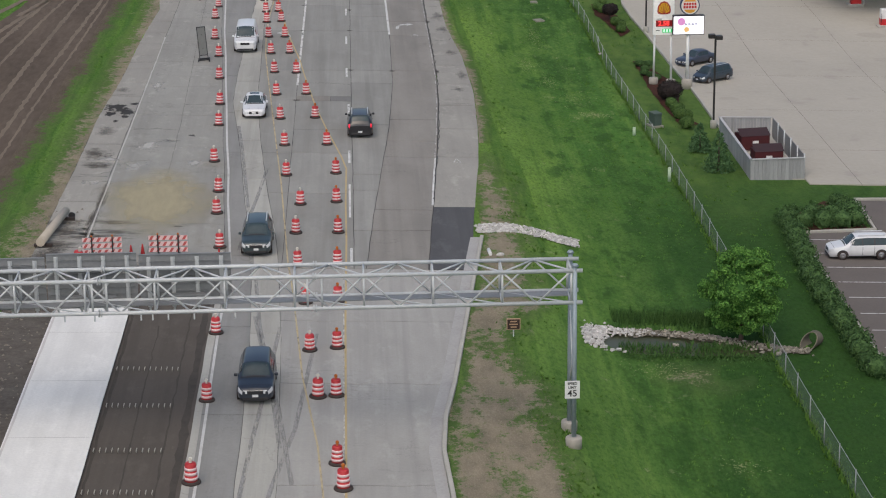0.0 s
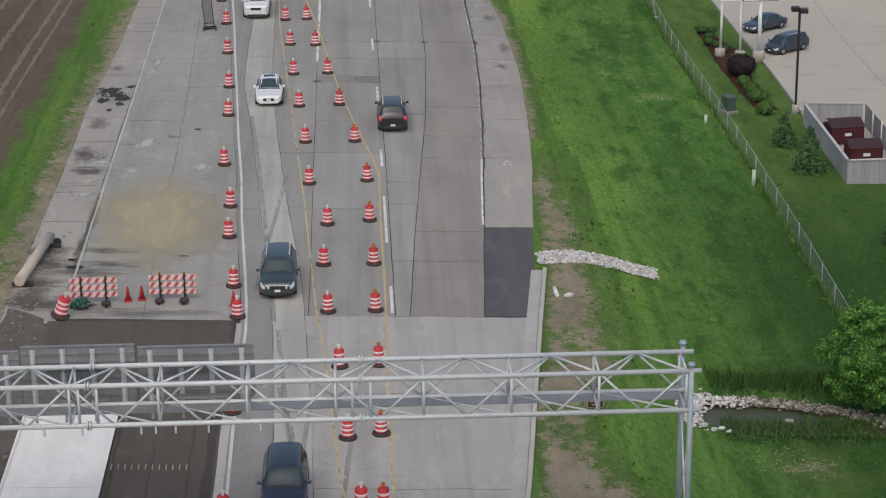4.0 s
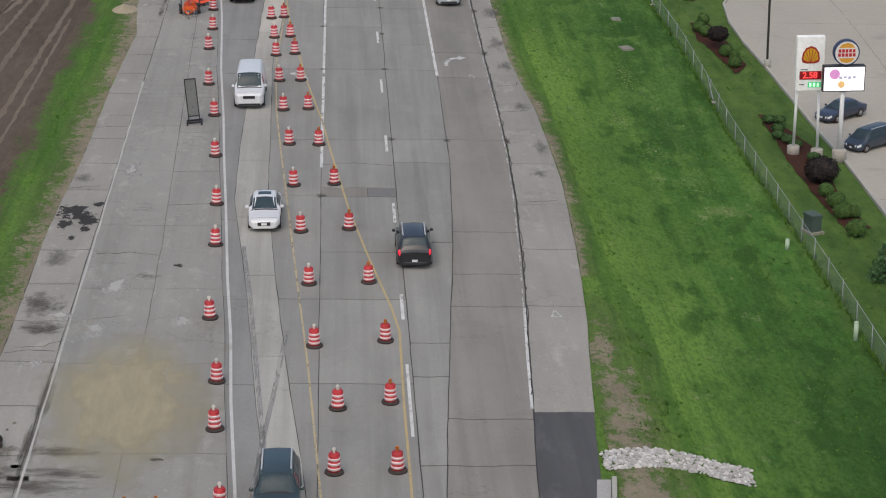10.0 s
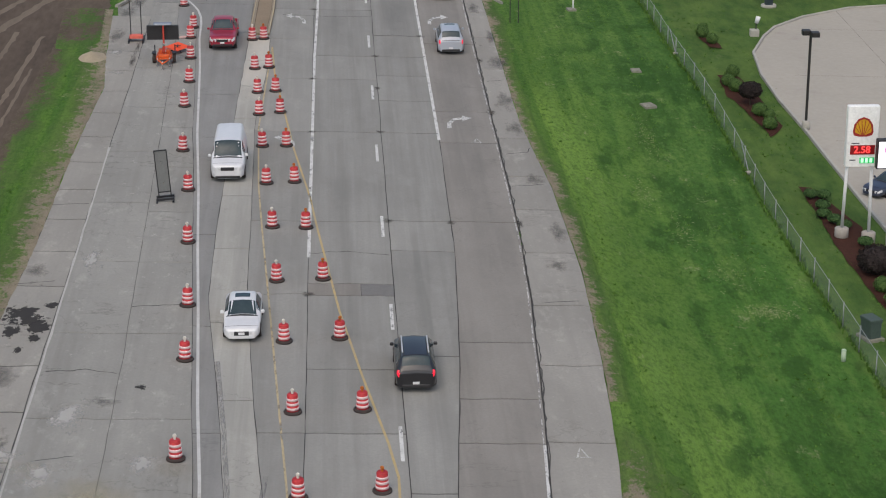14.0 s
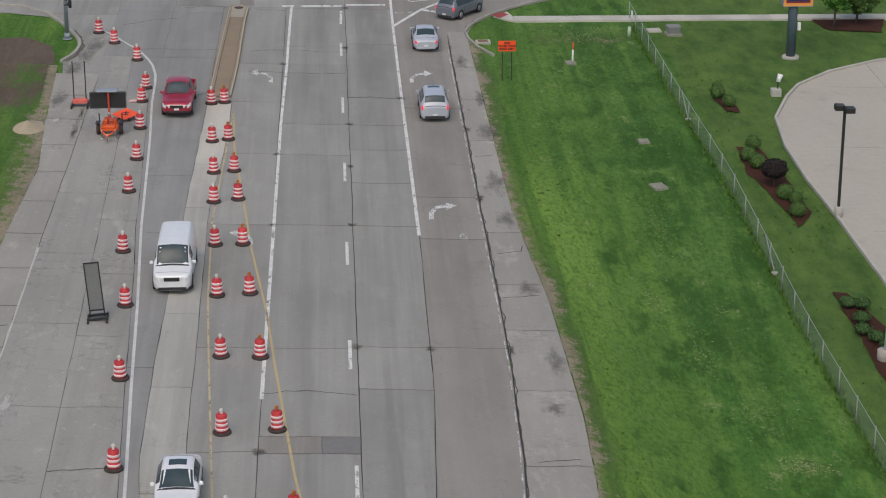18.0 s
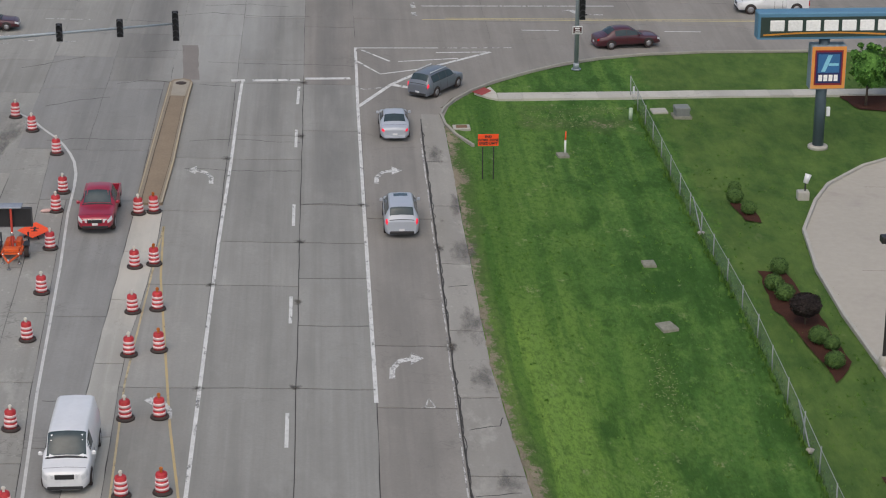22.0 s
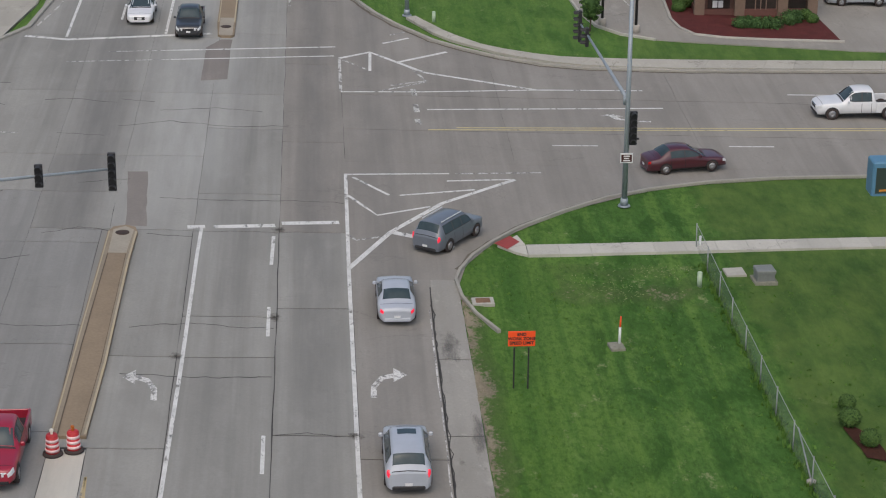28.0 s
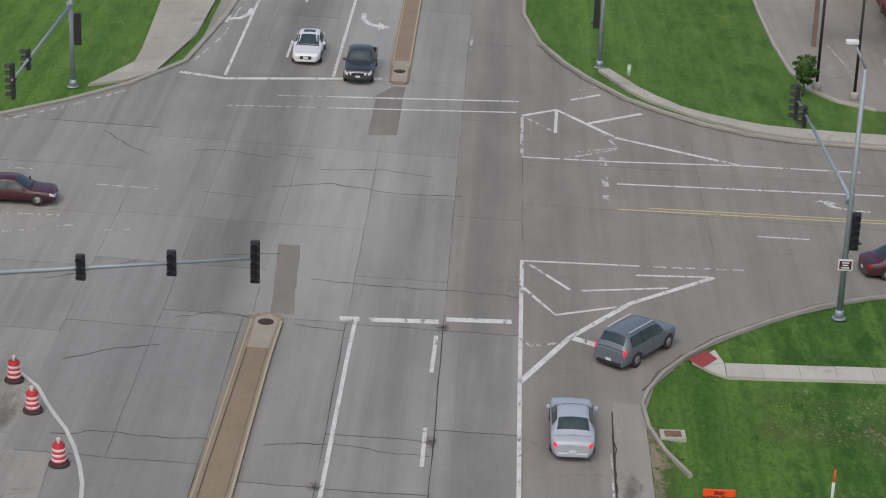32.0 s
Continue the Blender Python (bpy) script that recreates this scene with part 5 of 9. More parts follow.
PARK = shade("car_park_asphalt", (0.155, 0.135, 0.12), (0.115, 0.10, 0.09), 0.9, broad=0.3, fine=8)
GLASS = shade("dark_car_glass", (0.048, 0.070, 0.078), (0.030, 0.047, 0.054), 0.08, broad=1.0, fine=3.0, bump=0.0, spec=0.28)
CHROME = shade("chrome_trim", (0.6, 0.6, 0.6), rough=0.25, metal=0.9, bump=0)
RIM = shade("alloy_rim", (0.45, 0.45, 0.46), (0.25, 0.25, 0.26), 0.35, metal=0.6, broad=8, fine=20, bump=0)
RAIL = shade("silver_roof_rail", (0.62, 0.63, 0.64), (0.5, 0.51, 0.52), 0.4, metal=0.2, bump=0)
HEADLAMP = shade("headlamp_glass", (0.75, 0.77, 0.78), rough=0.15, bump=0)
TAILLAMP = shade("tail_lamp_red", (0.55, 0.015, 0.012), rough=0.25, bump=0)
LIT_TAIL = shade("lit_brake_lamp", (0.85, 0.02, 0.05), rough=0.3, bump=0, emit=0.75)


def leaf_mat(name, light, dark):
    m = bpy.data.materials.new(name)
    m.use_nodes = True
    n, k = m.node_tree.nodes, m.node_tree.links
    b = n["Principled BSDF"]
    b.inputs["Roughness"].default_value = 0.7
    b.inputs["Specular IOR Level"].default_value = 0.2
    g = n.new("ShaderNodeNewGeometry")
    x = n.new("ShaderNodeMix")
    x.data_type = "RGBA"
    x.inputs[6].default_value, x.inputs[7].default_value = (*dark, 1), (*light, 1)
    k.new(g.outputs["Random Per Island"], x.inputs[0])
    k.new(x.outputs[2], b.inputs["Base Color"])
    return m


LEAF = leaf_mat("tree_leaves", (0.150, 0.320, 0.062), (0.028, 0.098, 0.018))
BUSH = leaf_mat("bush_leaves", (0.10, 0.175, 0.045), (0.03, 0.07, 0.018))
HEDGE = leaf_mat("hedge_leaves", (0.085, 0.16, 0.05), (0.02, 0.055, 0.015))
SPRUCE = leaf_mat("spruce_needles", (0.105, 0.20, 0.08), (0.04, 0.095, 0.036))
PURPLE = leaf_mat("dark_purple_leaves", (0.035, 0.026, 0.024), (0.014, 0.012, 0.011))
BLADE = leaf_mat("grass_blades", (0.105, 0.20, 0.036), (0.066, 0.15, 0.024))
BARK = shade("bark", (0.12, 0.09, 0.065), (0.07, 0.05, 0.04), 0.9, broad=4, fine=14, bump=0.5)


def leaves(bm, centre, radii, count, size, rnd, shell=0.55, lump=0.25):
    """Many small folded leaves in an uneven ellipsoid."""
    cx, cy, cz = centre
    for _ in range(count):
        d = Vector((rnd.gauss(0, 1), rnd.gauss(0, 1), rnd.gauss(0, 1))).normalized()
        r = (shell + (1 - shell) * rnd.random()) * (1 + lump * noise.noise(d * 2.3 + Vector((cx, cy, cz))))
        p = Vector((cx + d.x * radii[0] * r, cy + d.y * radii[1] * r, cz + d.z * radii[2] * r))
        q = (d + Vector((rnd.gauss(0, 0.5), rnd.gauss(0, 0.5), rnd.gauss(0.2, 0.5)))).to_track_quat("Z", "Y").to_matrix()
        s = size * rnd.uniform(0.6, 1.3)
        w = rnd.uniform(0, 6.28)
        a, b = Vector((math.cos(w), math.sin(w), 0)), Vector((-math.sin(w), math.cos(w), 0))
        v = [bm.verts.new(p + q @ o) for o in (a * s, b * s * 0.55 + Vector((0, 0, s * 0.2)), -a * s, -b * s * 0.55 + Vector((0, 0, s * 0.2)))]
        bm.faces.new(v)


def core(bm, centre, radii, rnd, sub_=2):
    """A dark uneven heart that closes the gaps in a dense crown."""
    got = bmesh.ops.create_icosphere(bm, subdivisions=sub_, radius=1.0)
    for v in got["verts"]:
        f = 1 + 0.18 * noise.noise(v.co * 2.0 + Vector(centre))
        v.co = Vector((centre[0] + v.co.x * radii[0] * f, centre[1] + v.co.y * radii[1] * f, centre[2] + v.co.z * radii[2] * f))


def raw(name, bm, material, parent=None, label=""):
    """Like part(), without turning faces round."""
    me = bpy.data.meshes.new(name)
    bm.to_mesh(me)
    bm.free()
    me.materials.append(material)
    ob = new(name, me)
    if parent:
        ob.parent = parent
    return tagged(ob, label) if label else ob


def words(text, size, material, m, parent, label="", name="lettering", bold=0.0):
    """Flat lettering in the built-in font, as a mesh."""
    c = bpy.data.curves.new(name, "FONT")
    c.body, c.size, c.align_x, c.align_y, c.extrude, c.offset = text, size, "CENTER", "CENTER", 0.004, bold
    tmp = new("tmp", c)
    bpy.context.view_layer.update()
    me = bpy.data.meshes.new_from_object(tmp.evaluated_get(bpy.context.evaluated_depsgraph_get()))
    bpy.data.objects.remove(tmp)
    me.materials.append(material)
    ob = new(name, me)
    ob.parent = parent
    ob.matrix_basis = m
    return tagged(ob, label) if label else ob


UP_S = (90, 0, 0)  # stands upright, facing south

# ---- sign gantry over the road ----
POST_STEEL = shade("dull_galvanised_steel", (0.34, 0.40, 0.44), (0.25, 0.30, 0.335), 0.55, metal=0.2, broad=1.5, fine=9.0, bump=0.05)


def gantry():
    g = thing("sign_gantry", "galvanised steel box truss sign gantry spanning the highway", "sign gantry")
    x0, x1, ya, yb, zt, zb = -19.6, 9.75, -3.2, -1.5, 7.42, 6.02
    for y in (ya, yb):
        for z in (zt, zb):
            bm = bmesh.new()
            tube(bm, (x0, y, z), (x1 + 0.12, y, z), 0.088, seg=12)
            part("chord", bm, GALV, g)
    n = 10
    step = (x1 - 0.35 - x0) / n
    xs = [x0 + step * i for i in range(n + 1)]

    def bar(a, b, r=0.042, name="brace"):
        bm = bmesh.new()
        tube(bm, a, b, r, seg=7)
        part(name, bm, GALV, g)
    for i, x in enumerate(xs):
        bar((x, ya, zb), (x, ya, zt), 0.05, "upright")
        bar((x, yb, zb), (x, yb, zt), 0.05, "upright")
        bar((x, ya, zt), (x, yb, zt))
        bar((x, ya, zb), (x, yb, zb))
        if i < n:
            xn, xm = xs[i + 1], (x + xs[i + 1]) / 2
            bar((x, ya, zt), (xm, ya, zb))
            bar((xm, ya, zb), (xn, ya, zt))
            bar((x, yb, zb), (xm, yb, zt))
            bar((xm, yb, zt), (xn, yb, zb))
            bar((x, ya, zt), (xm, yb, zt))
            bar((xm, yb, zt), (xn, ya, zt))
            bar((x, yb, zb), (xn, ya, zb), 0.035)
            bar((x, ya, zt), (x, yb, zb), 0.03)
    for xf in (-1.35, -10.3):
        for y in (ya, yb):
            for z in (zt, zb):
                bm = bmesh.new()
                for e in (-0.05, 0.05):
                    tube(bm, (xf + e - 0.025, y, z), (xf + e + 0.025, y, z), 0.16, seg=14)
                part("flange", bm, GALV, g)
        for e in (-0.3, 0.3):
            bar((xf + e, ya, zb), (xf + e, ya, zt), 0.05, "upright")
    bm = bmesh.new()
    box(bm, x0 + 0.2, x1 - 0.4, -2.25, -1.62, zb - 0.02, zb + 0.02)
    part("walkway", bm, PANEL, g, "grey grating walkway")
    for x in (-11.78, -10.54, -8.61, -8.13, -7.48, -6.4, -4.69):
        bm = bmesh.new()
        box(bm, x - 0.03, x + 0.03, ya - 0.04, ya + 0.04, zb - 0.34, zb - 0.07)
        part("hanger", bm, GALV, g)
    for x in (9.55, -19.4):
        for y in (ya, yb + 0.25):
            zg = height(x, y)
            bm = bmesh.new()
            tube(bm, (x, y, zg + 0.3), (x, y, zt + 0.2), 0.105, 0.095, seg=16)
            tube(bm, (x, y, zt + 0.2), (x, y, zt + 0.3), 0.16, 0.1, seg=16)
            part("post", bm, POST_STEEL, g, "dull blue-grey steel post")
            bm = bmesh.new()
            lathe(bm, [(0.34, -0.3), (0.36, 0.34), (0.33, 0.38), (0.2, 0.39)], 18)
            base = part("footing", bm, CONCRETE, g, "round concrete footing")
            base.location = (x, y, zg)
        bar((x, ya, 1.2), (x, yb + 0.25, 5.2), 0.035)
        bar((x, ya, 5.2), (x, yb + 0.25, 1.2), 0.035)
    return g


gantry()


def road_sign_panel(x0, x1, z0, z1):
    s = thing("highway_sign", "back of a large grey aluminium highway sign on a gantry", "highway sign", "gantry signs")
    n = max(1, round((z1 - z0) / 0.31))
    for i in range(n):
        a, b = z0 + (z1 - z0) * i / n, z0 + (z1 - z0) * (i + 1) / n
        bm = bmesh.new()
        box(bm, x0, x1, -1.0, -0.94, a + 0.004, b - 0.004)
        box(bm, x0, x1, -1.05, -1.0, b - 0.035, b - 0.008)
        box(bm, x0, x1, -1.035, -1.0, a + 0.008, a + 0.03)
        part("panel", bm, PANEL, s)
    k = 4
    for i in range(k):
        x = x0 + (x1 - x0) * (i + 0.4) / (k - 0.2)
        bm = bmesh.new()
        box(bm, x - 0.04, x + 0.04, -1.13, -1.03, z0 - 0.3, z1 - 0.12)
        box(bm, x - 0.09, x + 0.09, -1.05, -1.026, z0 - 0.05, z1 - 0.12)
        part("stiffener", bm, GALV, s)
    for z in (7.3, 6.15):
        bm = bmesh.new()
        box(bm, x0 + 0.9, x1 - 0.9, -1.42, -1.13, z - 0.04, z + 0.04)
        part("bracket", bm, PANEL, s)
    return s


road_sign_panel(-16.75, -12.8, 5.55, 7.85)
road_sign_panel(-12.72, -8.92, 5.55, 8.0)
road_sign_panel(-8.82, -4.92, 5.6, 7.9)


def speed_sign():
    s = thing("speed_limit_sign", "white speed limit 45 sign on a gantry post", "road sign", at=pose(9.45, -3.42, 2.2))
    bm = bmesh.new()
    bevel_box(bm, -0.32, 0.32, -0.4, 0.4, 0, 0.02, 0.01, pose(0, 0, 0, 90, 0, 0))
    part("plate", bm, WHITE, s)
    for text, size, z in (("SPEED", 0.15, 0.28), ("LIMIT", 0.15, 0.1), ("45", 0.42, -0.17)):
        words(text, size, BLACK, pose(0, -0.025, z, *UP_S), s, bold=0.004)
    bm = bmesh.new()
    for z in (0.25, -0.25):
        box(bm, -0.2, 0.2, 0.0, 0.1, z - 0.03, z + 0.03)
    part("bracket", bm, GALV, s)


speed_sign()


def small_sign(x, y):
    s = thing("small_warning_sign", "small dark red sign on a short post in the dirt", "road sign", at=on(x, y))
    bm = bmesh.new()
    box(bm, -0.03, 0.03, -0.03, 0.03, 0, 0.5)
    part("post", bm, GALV, s)
    tan_ = shade("sign_tan", (0.5, 0.33, 0.22), rough=0.6)
    bm = bmesh.new()
    bevel_box(bm, -0.34, 0.34, -0.29, 0.29, 0, 0.03, 0.02, pose(0, -0.03, 0.66, 90, 0, 0))
    part("border", bm, tan_, s, "tan sign border")
    bm = bmesh.new()
    bevel_box(bm, -0.3, 0.3, -0.25, 0.25, 0, 0.012, 0.008, pose(0, -0.06, 0.66, 90, 0, 0))
    part("plate", bm, shade("dark_red_sign", (0.045, 0.024, 0.02), rough=0.6), s)
    for i, w in enumerate((0.34, 0.42, 0.3)):
        bm = bmesh.new()
        box(bm, -w / 2, w / 2, -0.079, -0.0725, 0.77 - i * 0.14, 0.83 - i * 0.14)
        part("bar", bm, tan_, s)


small_sign(8.0, 10.8)

# ---- chain-link fence ----
def link_fabric():
    m = bpy.data.materials.new("chain_link")
    m.use_nodes = True
    n, k = m.node_tree.nodes, m.node_tree.links
    b = n["Principled BSDF"]
    b.inputs["Base Color"].default_value = (0.42, 0.45, 0.44, 1)
    b.inputs["Roughness"].default_value = 0.6
    tr = n.new("ShaderNodeBsdfTransparent")
    mx = n.new("ShaderNodeMixShader")
    mx.inputs[0].default_value = 0.17
    k.new(tr.outputs[0], mx.inputs[1])
    k.new(b.outputs[0], mx.inputs[2])
    k.new(mx.outputs[0], n["Material Output"].inputs["Surface"])
    return m


POST = shade("weathered_fence_steel", (0.33, 0.35, 0.345), (0.25, 0.265, 0.26), 0.6, metal=0.2, broad=2, fine=9, bump=0.03)


FENCE_X = [(-12, 21.2), (4.5, 21.0), (36.8, 21.1), (50, 21.0), (66, 20.7), (75, 20.5), (86, 20.45), (95, 20.2), (103, 19.75), (110, 19.55), (121, 19.4), (129.8, 19.35)]


def fence():
    f = thing("chain_link_fence", "low galvanised chain-link fence along the verge", "fence")
    fab = link_fabric()
    line_x = FENCE_X
    ys = steps_between(-12, 129.8, 2.95)
    pts = [(lerp_at(line_x, y), y) for y in ys]
    rnd = random.Random(4)
    for i, (x, y) in enumerate(pts):
        z = height(x, y)
        bm = bmesh.new()
        lean = rnd.uniform(-0.03, 0.03)
        tube(bm, (x, y, z - 0.1), (x + lean, y + lean, z + 1.22), 0.028, seg=7)
        tube(bm, (x + lean, y + lean, z + 1.22), (x + lean, y + lean, z + 1.25), 0.036, 0.016, seg=7)
        part("post", bm, POST, f)
        if i + 1 < len(pts):
            x2, y2 = pts[i + 1]
            z2 = height(x2, y2)
            bm = bmesh.new()
            bm.faces.new([bm.verts.new(p) for p in ((x, y, z + 0.03), (x2, y2, z2 + 0.03), (x2, y2, z2 + 1.14), (x, y, z + 1.14))])
            raw("fabric", bm, fab, f)
            bm = bmesh.new()
            tube(bm, (x, y, z + 1.15), (x2, y2, z2 + 1.15), 0.014, seg=5)
            part("tension_wire", bm, POST, f)
    for y in (84.5, 106.5):
        x = lerp_at(line_x, y)
        bm = bmesh.new()
        tube(bm, (x, y + 2.3, height(x, y + 2) + 1.1), (x + 0.05, y, height(x, y) + 0.1), 0.03, seg=7)
        part("brace_pole", bm, POST, f)
        bm = bmesh.new()
        lathe(bm, [(0.17, 0.0), (0.18, 0.12), (0.1, 0.16)], 9)
        b = part("footing", bm, CONCRETE, f)
        b.location = (x + 0.05, y - 0.05, height(x, y))


fence()

# ---- ditch: riprap, pond, culvert ----
def rocks(name, spots, label, dull_from=99.0):
    """Loose stones as one heap with each of the nearer stones a part."""
    top = thing(name, label, "stones")
    rnd = random.Random(11)
    kinds = []
    for k in range(6):
        bm = bmesh.new()
        bmesh.ops.create_icosphere(bm, subdivisions=1, radius=1.0)
        for v in bm.verts:
            v.co *= rnd.uniform(0.68, 1.25)
            v.co.z *= 0.7
        me = bpy.data.meshes.new("stone")
        bm.to_mesh(me)
        bm.free()
        me.materials.append(STONE)
        dull = me.copy()
        dull.materials[0] = DULL_STONE
        kinds.append((me, dull))
    for x, y, r in spots:
        o = new("stone", rnd.choice(kinds)[1 if x + rnd.gauss(0, 1.2) > dull_from else 0])
        o.parent = top
        o.matrix_basis = on(x, y, rnd.uniform(0, 360), 0.02 + r * 0.3) @ Matrix.Diagonal((r * rnd.uniform(0.8, 1.3), r * rnd.uniform(0.8, 1.2), r * rnd.uniform(0.7, 1.1), 1))
    return top


rnd = random.Random(5)
spots = []
RUN = ((7.3, 29.6), (9.0, 30.0), (11.0, 30.3), (13.2, 30.4))
for i in range(292):
    f = rnd.random()
    j = min(2, int(f * 3))
    g = f * 3 - j
    x = RUN[j][0] + (RUN[j + 1][0] - RUN[j][0]) * g
    y = RUN[j][1] + (RUN[j + 1][1] - RUN[j][1]) * g
    spots.append((x + rnd.uniform(-0.1, 0.1), y + rnd.uniform(-0.85, 0.85) * (1.0 if x < 12.5 else 0.8), rnd.uniform(0.06, 0.13)))
chute = rocks("riprap_chute", spots, "pale broken riprap stones in a chute below the kerb")
bm = bmesh.new()
for i in range(1300):
    f = rnd.random() * 3
    j = min(2, int(f))
    x = RUN[j][0] + (RUN[j + 1][0] - RUN[j][0]) * (f - j)
    y = RUN[j][1] + (RUN[j + 1][1] - RUN[j][1]) * (f - j) + rnd.uniform(-0.85, 0.85)
    r = rnd.uniform(0.04, 0.09)
    c = Vector((x, y, height(x, y) + 0.03))
    p = [c + Vector((rnd.uniform(0.6, 1.2) * r * math.cos(k * 1.257), rnd.uniform(0.6, 1.2) * r * math.sin(k * 1.257), 0)) for k in range(5)]
    top = bm.verts.new(c + Vector((0, 0, r * 0.9)))
    ring = [bm.verts.new(q) for q in p]
    for k in range(5):
        bm.faces.new((ring[k], ring[(k + 1) % 5], top))
tagged(part("gravel", bm, STONE, chute), "", kind="stuff")
spots = []
BANK = ((12.2, 12.0), (12.1, 13.6), (12.6, 14.8), (14.5, 15.2), (16.5, 14.9), (19.0, 14.0), (21.0, 12.8), (22.8, 12.4))
for i in range(288):
    f = rnd.random() * (len(BANK) - 1)
    j = int(f)
    g = f - j
    x = BANK[j][0] + (BANK[j + 1][0] - BANK[j][0]) * g
    y = BANK[j][1] + (BANK[j + 1][1] - BANK[j][1]) * g
    wide = 1.0 if j < 2 else 0.55
    spots.append((x + rnd.uniform(-0.5, 0.5), y + rnd.gauss(-0.1, 0.42) * wide, rnd.uniform(0.06, 0.14)))
spots += [(13.3, 11.9, 0.16), (13.0, 11.7, 0.14), (16.3, 12.9, 0.22), (20.5, 12.0, 0.16), (21.3, 11.8, 0.18), (13.6, 11.75, 0.13), (12.6, 11.9, 0.17)]
bank = rocks("riprap_bank", spots, "pale riprap stones round a small drainage pond", 15.5)
for mt, lo, hi, count in ((STONE, 0.0, 3.2, 420), (DULL_STONE, 2.8, len(BANK) - 1.001, 520)):
    bm = bmesh.new()
    for i in range(count):
        f = rnd.uniform(lo, hi)
        j = int(f)
        x = BANK[j][0] + (BANK[j + 1][0] - BANK[j][0]) * (f - j) + rnd.uniform(-0.5, 0.5)
        y = BANK[j][1] + (BANK[j + 1][1] - BANK[j][1]) * (f - j) + rnd.gauss(-0.05, 0.42 if f < 2.5 else 0.27)
        r = rnd.uniform(0.04, 0.10)
        c = Vector((x, y, height(x, y) + 0.02))
        top = bm.verts.new(c + Vector((rnd.uniform(-0.3, 0.3) * r, rnd.uniform(-0.3, 0.3) * r, r * 1.1)))
        ring = [bm.verts.new(c + Vector((rnd.uniform(0.6, 1.2) * r * math.cos(k * 1.257), rnd.uniform(0.6, 1.2) * r * math.sin(k * 1.257), 0))) for k in range(5)]
        for k in range(5):
            bm.faces.new((ring[k], ring[(k + 1) % 5], top))
    tagged(part("gravel", bm, mt, bank), "", kind="stuff")
mud_bank = [(12.0, 11.9), (11.8, 13.6), (12.4, 15.2), (14.5, 15.7), (16.6, 15.4), (19.2, 14.5), (21.2, 13.4), (23.0, 12.9), (23.0, 12.0), (21.0, 12.2), (18.8, 13.5), (16.4, 14.4), (14.5, 14.7), (12.9, 14.4), (12.6, 13.4), (12.6, 12.0)]
sheet("pond_bank", mud_bank, shade("damp_bank", (0.10, 0.082, 0.058), (0.05, 0.045, 0.03), 0.95, broad=1.2, fine=9, bump=0.5), -0.01, "damp stony bank of the pond", "bank", step=0.5, ragged=0.15)
sheet("pond", [(12.3, 12.2), (12.4, 14.4), (14.5, 15.0), (17, 14.6), (19.5, 13.6), (21.5, 12.6), (20.5, 11.7), (18, 11.7), (15, 11.9)], WATER, -0.08, "shallow murky pond water with weeds", "pond", step=0.6, ragged=0.15)


def culvert(x, y):
    c = thing("culvert_pipe", "corrugated metal culvert end below the car park", "culvert", at=on(x, y, -38))
    bm = bmesh.new()
    seg = 24
    rows = []
    for r, yy in ((0.36, 0.0), (0.40, 0.0), (0.40, 0.9), (0.36, 0.9)):
        rows.append([(r * 1.05 * math.cos(2 * math.pi * i / seg), yy + (0.55 * (1 + math.sin(2 * math.pi * i / seg)) * 0.9 if yy == 0 else 0.4), 0.24 + r * math.sin(2 * math.pi * i / seg)) for i in range(seg + 1)])
    rows.append(rows[0])
    grid_faces(bm, rows)
    part("pipe", bm, shade("dull_steel_pipe", (0.15, 0.135, 0.105), (0.09, 0.082, 0.06), 0.8, broad=2, fine=9), c)
    bm = bmesh.new()
    for i in range(seg):
        p = [(0.4 * math.cos(2 * math.pi * k / seg), 0.495 * (1 + math.sin(2 * math.pi * k / seg)) - 0.01, 0.24 + 0.385 * math.sin(2 * math.pi * k / seg)) for k in (i, i + 1)]
        tube(bm, p[0], p[1], 0.024, seg=6, caps=False)
    part("rim", bm, shade("rusty_rim", (0.25, 0.22, 0.165), (0.17, 0.145, 0.105), 0.8, broad=3, fine=9), c, "dull rolled rim")
    return c


culvert(22.75, 12.7)


REED = leaf_mat("reed_blades", (0.075, 0.155, 0.04), (0.028, 0.072, 0.016))


def reed_bed():
    bm = bmesh.new()
    r = random.Random(9)
    for cx, cy, wx, wy, n, h in ((16.8, 17.2, 3.2, 0.9, 2600, 0.42), (17.2, 11.5, 3.8, 0.6, 1500, 0.14), (16.2, 12.6, 2.8, 0.6, 700, 0.28), (19.0, 12.9, 1.4, 0.5, 420, 0.26)):
        for _ in range(n):
            x, y = cx + r.uniform(-wx, wx), cy + r.gauss(0, wy * 0.6)
            z = height(x, y) - 0.05
            w, a = r.uniform(0.02, 0.04), r.uniform(0, 6.28)
            hh = h * r.uniform(0.5, 1.3)
            dx, dy = math.cos(a) * w, math.sin(a) * w
            bm.faces.new([bm.verts.new(p) for p in ((x - dx, y - dy, z), (x + dx, y + dy, z), (x + r.uniform(-0.15, 0.15), y + r.uniform(-0.15, 0.15), z + hh))])
    tagged(raw("reeds", bm, REED), "tall dark green reeds round the pond", "reeds", kind="stuff")


reed_bed()


